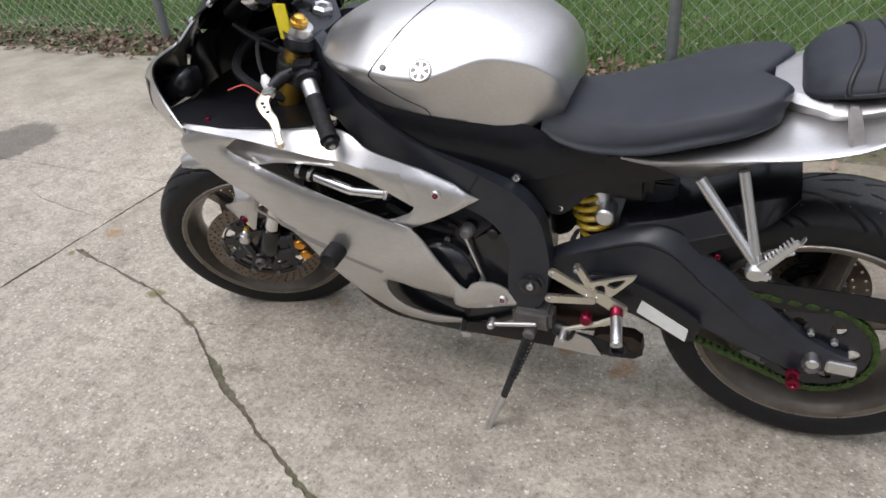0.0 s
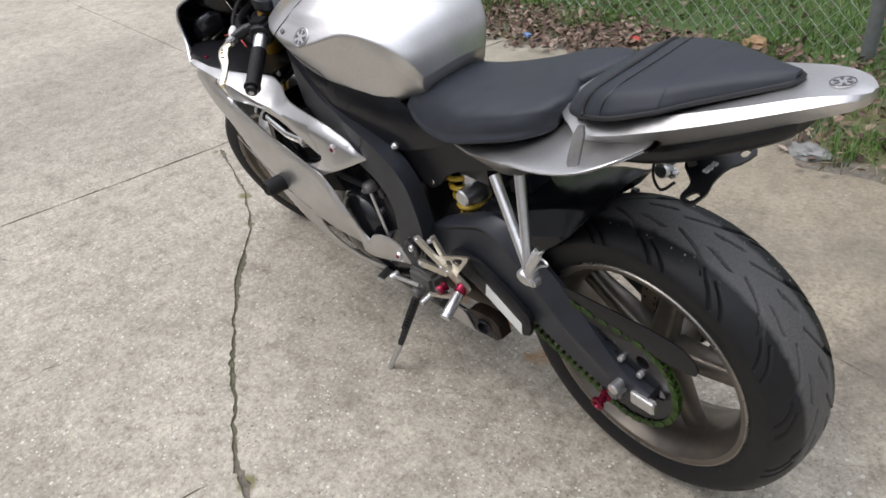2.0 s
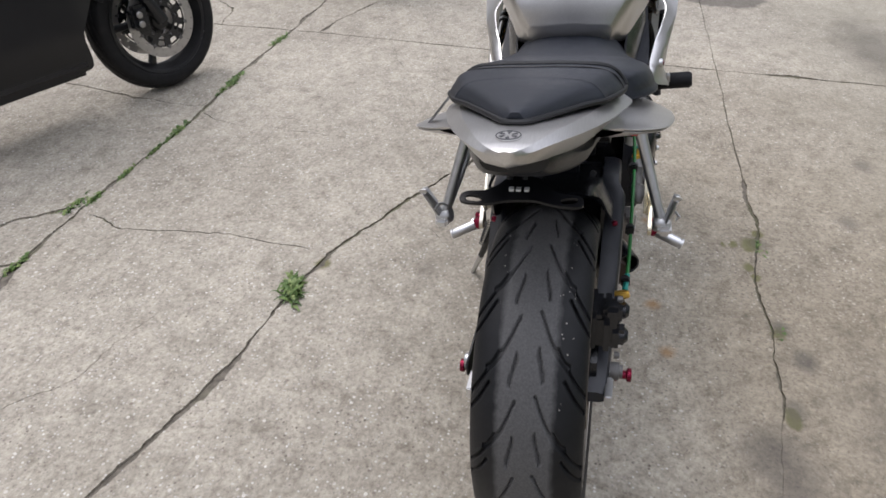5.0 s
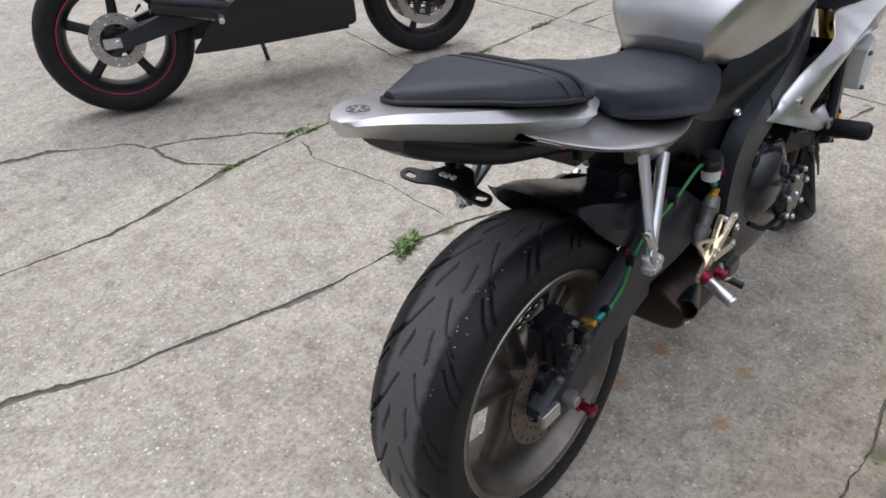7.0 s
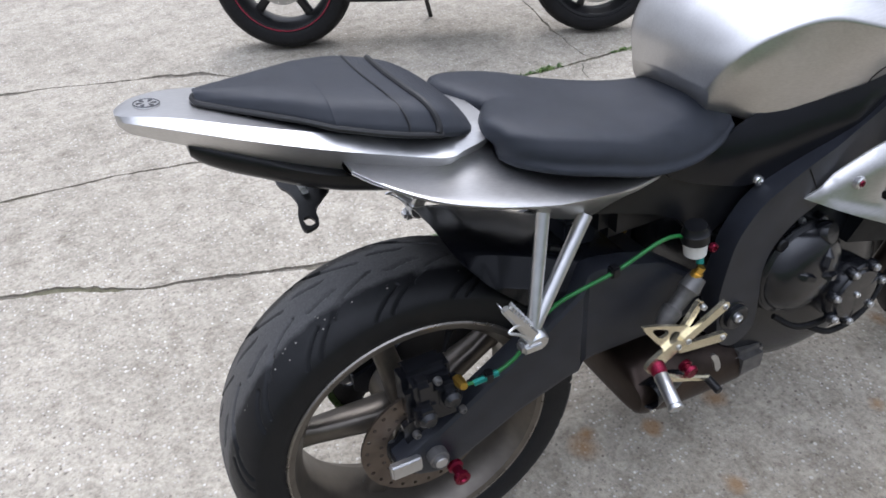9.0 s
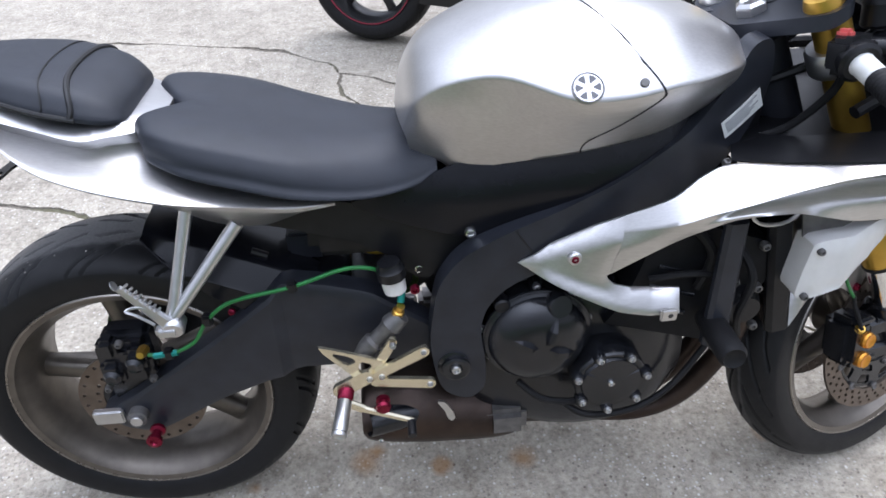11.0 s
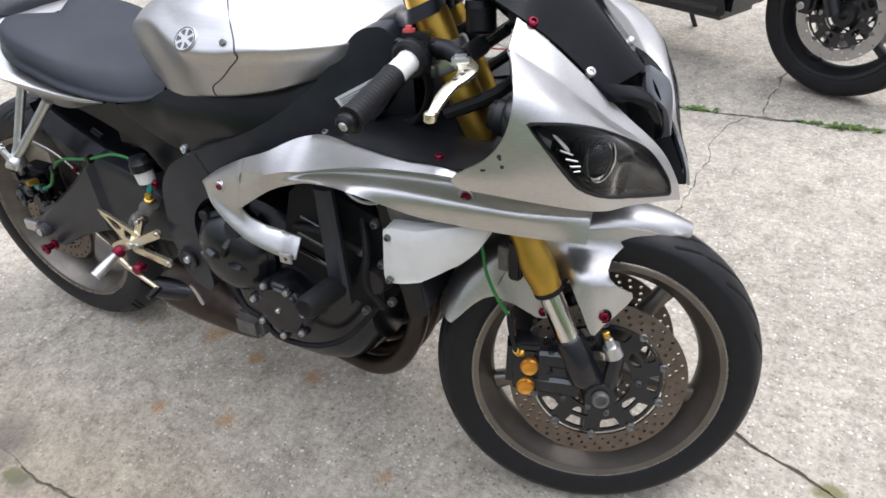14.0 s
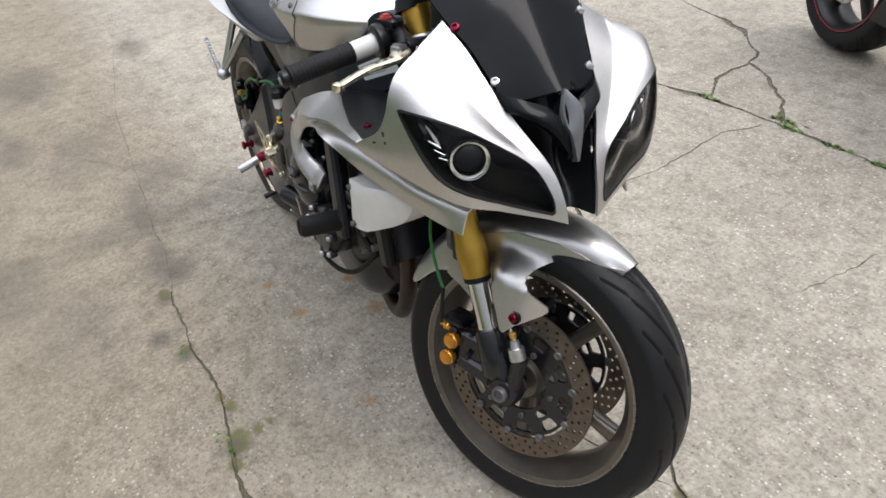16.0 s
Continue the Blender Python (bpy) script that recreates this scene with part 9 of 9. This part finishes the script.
for s in BOTH:
    FL("fork_guard", panel(flank, flank_y, 0.0032, step=0.010, place=sided(0, s)), SILVER, "brushed silver fender flank round the fork leg", parent=fender, angle=55)
    FL("guard_dimple", rod((1.362, s * (flank_y(1.362, 0.445) - 0.004), 0.445), (1.362, s * (flank_y(1.362, 0.445) + 0.0016), 0.445), [(0, 0.013), (0.8, 0.013), (1, 0.0115), (0.7, 0.010)], 20), SATIN_BLACK, parent=fender)
    FL("guard_screw", bolt((1.362, s * (flank_y(1.362, 0.445) + 0.001), 0.445), (0, s, 0), 0.009, 0.006), RED, "red anodised screw", parent=fender)
    FL("guard_screw_rear", bolt((1.264, s * (flank_y(1.264, 0.424) + 0.001), 0.424), (0, s, 0), 0.008, 0.006), RED, parent=fender)


# ---- two more motorcycles parked alongside ----
def parked_bike(label, m, paint, rim_mat, stripe, belly, disc_mat, front=True, half=0.225):
    """A fully faired sports motorcycle, leaning on its stand."""
    b = tagged(new("motorcycle"), label, "motorcycle", group="parked motorcycles")
    b.matrix_basis = m
    I = Matrix.Identity(4)

    def Q(name, bm, mat, lab="", angle=38):
        return part(name, bm, mat, b, lab, angle)

    wheel("rear_wheel", b, (0, 0, 0.310), I, 0.312, 0.180, rim_mat, RUBBER, False, 0.2, disc_mat, stripe, 5, False)
    if front:
        wheel("front_wheel", b, (1.40, 0, 0.298), I, 0.299, 0.120, rim_mat, RUBBER, True, 0.6, disc_mat, None, 5, False)
    swing = chaikin([(-0.05, 0.325), (0.05, 0.345), (0.25, 0.405), (0.50, 0.44), (0.53, 0.40), (0.50, 0.355), (0.25, 0.320), (0.04, 0.280), (-0.05, 0.290)], 2)
    for s in BOTH:
        Q("swingarm_leg", panel(swing, lambda x, z: 0.128, 0.036, step=0.04, place=sided(0, s)), FRAME_BLACK)
        Q("axle_block", box((-0.055, s * 0.124 - 0.010, 0.290), (0.015, s * 0.124 + 0.010, 0.330), 0.003), ALU)
        Q("axle_nut", pin((0, s * 0.120, 0.310), (0, s * 0.150, 0.310), 0.014, 12), ALU)
        Q("belly_fairing", panel(chaikin(belly, 1), lambda x, z: half - 0.30 * max(0, 0.36 - z) - (0.25 if front else 0.05) * max(0, x - 1.0), 0.004, step=0.03, place=sided(0, s)), paint, angle=50)
        Q("upper_fairing", panel(chaikin([(0.75, 0.62), (0.95, 0.74), (1.20, 0.86), (1.45, 0.80), (1.48, 0.70), (1.25, 0.60), (1.0, 0.56)], 2), lambda x, z: 0.25 - 0.9 * max(0, x - 1.22) - 0.4 * max(0, z - 0.7), 0.004, step=0.04, place=sided(0, s)), paint)
        Q("foot_peg", pin((0.42, s * 0.17, 0.36), (0.41, s * 0.26, 0.35), 0.012, 12), ALU)
        Q("hanger", panel(chaikin([(0.36, 0.34), (0.46, 0.34), (0.54, 0.46), (0.50, 0.50), (0.42, 0.40)], 1), lambda x, z: 0.165, 0.01, step=0.04, place=sided(0, s)), ALU)
        if not front:
            continue
        Q("fork_leg", pin((1.385, s * 0.105, 0.30), (1.12, s * 0.105, 0.87), 0.027, 16), ENGINE_BLACK)
        Q("caliper", box((1.25, s * 0.098 - 0.03, 0.29), (1.32, s * 0.098 + 0.03, 0.39), 0.015), ENGINE_BLACK, "black brake caliper")
        for z in (0.318, 0.356):
            Q("piston_cap", pin((1.275, s * 0.126, z), (1.275, s * 0.134, z), 0.0135, 16), DISC_BRIGHT, "bright caliper piston cap")
    Q("engine_block", box((0.56, -0.16, 0.20), (1.02, 0.16, 0.60), 0.04), ENGINE_BLACK)
    Q("tank", skin([[(x, 0, zt), (x, w * 0.7, zt - 0.01), (x, w, zt - 0.08), (x, w * 0.8, 0.76), (x, 0, 0.74)] for x, w, zt in ((0.52, 0.10, 0.84), (0.60, 0.15, 0.93), (0.75, 0.19, 0.97), (0.92, 0.17, 0.94), (1.02, 0.09, 0.88))], 4, 4), paint)
    Q("seat", skin([[(x, 0, z), (x, w * 0.8, z - 0.006), (x, w, z - 0.03), (x, w * 0.9, z - 0.06), (x, 0, z - 0.07)] for x, w, z in ((0.52, 0.09, 0.81), (0.36, 0.14, 0.80), (0.16, 0.13, 0.84), (0.10, 0.10, 0.84))], 4, 4), VINYL)
    Q("tail", skin([[(x, 0, z), (x, w * 0.8, z - 0.004), (x, w, z - 0.03), (x, w * 0.7, z - 0.08), (x, 0, z - 0.09)] for x, w, z in ((0.30, 0.15, 0.78), (0.05, 0.12, 0.86), (-0.15, 0.08, 0.91), (-0.28, 0.03, 0.94))], 4, 4), paint)
    Q("windscreen", skin([[(x, 0, z), (x, w * 0.7, z - 0.01), (x, w, z - 0.05), (x, 0, z - 0.055)] for x, w, z in ((1.10, 0.10, 1.08), (1.25, 0.12, 1.00), (1.40, 0.09, 0.86))], 3, 4), SCREEN)
    Q("muffler", rod((0.62, -0.14, 0.33), (0.16, -0.175, 0.455), [(0, 0.028), (0.35, 0.030), (0.42, 0.048), (0.95, 0.052), (1, 0.046), (0.98, 0.024), (0.8, 0.022)], 24), ENGINE_BLACK if stripe else CAST_GREY, "dark exhaust silencer")
    if front:
        Q("front_fender", loft([[(1.40 + (0.318 - q) * math.cos(a), y, 0.298 + (0.318 - q) * math.sin(a)) for y, q in ((-0.066, 0.06), (-0.06, 0.01), (0, 0), (0.06, 0.01), (0.066, 0.06), (0.058, 0.062), (0, 0.006), (-0.058, 0.062))]
                                for a in np.linspace(radians(35), radians(150), 16)]), paint)
    Q("side_stand", tube([(0.60, 0.17, 0.26), (0.63, 0.24, 0.12), (0.66, 0.312, -0.028)], 0.011, 10), ALU if not stripe else ENGINE_BLACK, "side stand")
    Q("hugger", loft([[(0.335 * math.cos(a) - q * math.cos(a), y, 0.31 + (0.335 - q) * math.sin(a)) for y, q in ((-0.10, 0.05), (-0.09, 0.01), (0, 0), (0.09, 0.01), (0.10, 0.05), (0.09, 0.054), (0, 0.006), (-0.09, 0.054))] for a in np.linspace(radians(75), radians(15), 12)]), BLACK_PLASTIC)
    return b


RIM_RED = material("red_rim_tape", (0.30, 0.012, 0.04), 0.4)
parked_bike("black sports motorcycle with thin red rim stripes, on its stand", pose(0.470, 2.450, 0.004, -5.5, 0, -23.8), BLACK_PAINT, DARK_RIM, RIM_RED,
            [(0.275, 0.216), (0.300, 0.250), (0.37, 0.330), (0.56, 0.46), (0.76, 0.60), (1.08, 0.68), (1.14, 0.55), (1.02, 0.40), (0.990, 0.360), (1.010, 0.262), (1.008, 0.226), (0.95, 0.218), (0.75, 0.207), (0.50, 0.205), (0.31, 0.212)], DISC_BRIGHT, half=0.190)
parked_bike("grey-primed faired motorcycle without its front wheel on the driveway", pose(3.664, 2.362, 0.004, -5.5, 0, -104), GREY_PAINT, DARK_RIM, None,
            [(0.74, 0.180), (0.84, 0.240), (0.90, 0.320), (0.94, 0.46), (1.05, 0.52), (1.20, 0.455), (1.345, 0.290), (1.455, 0.165), (1.470, 0.140), (1.440, 0.130), (1.30, 0.130), (1.06, 0.142), (0.92, 0.168)], DISC_BRIGHT, False, half=0.265)

build_driveway()
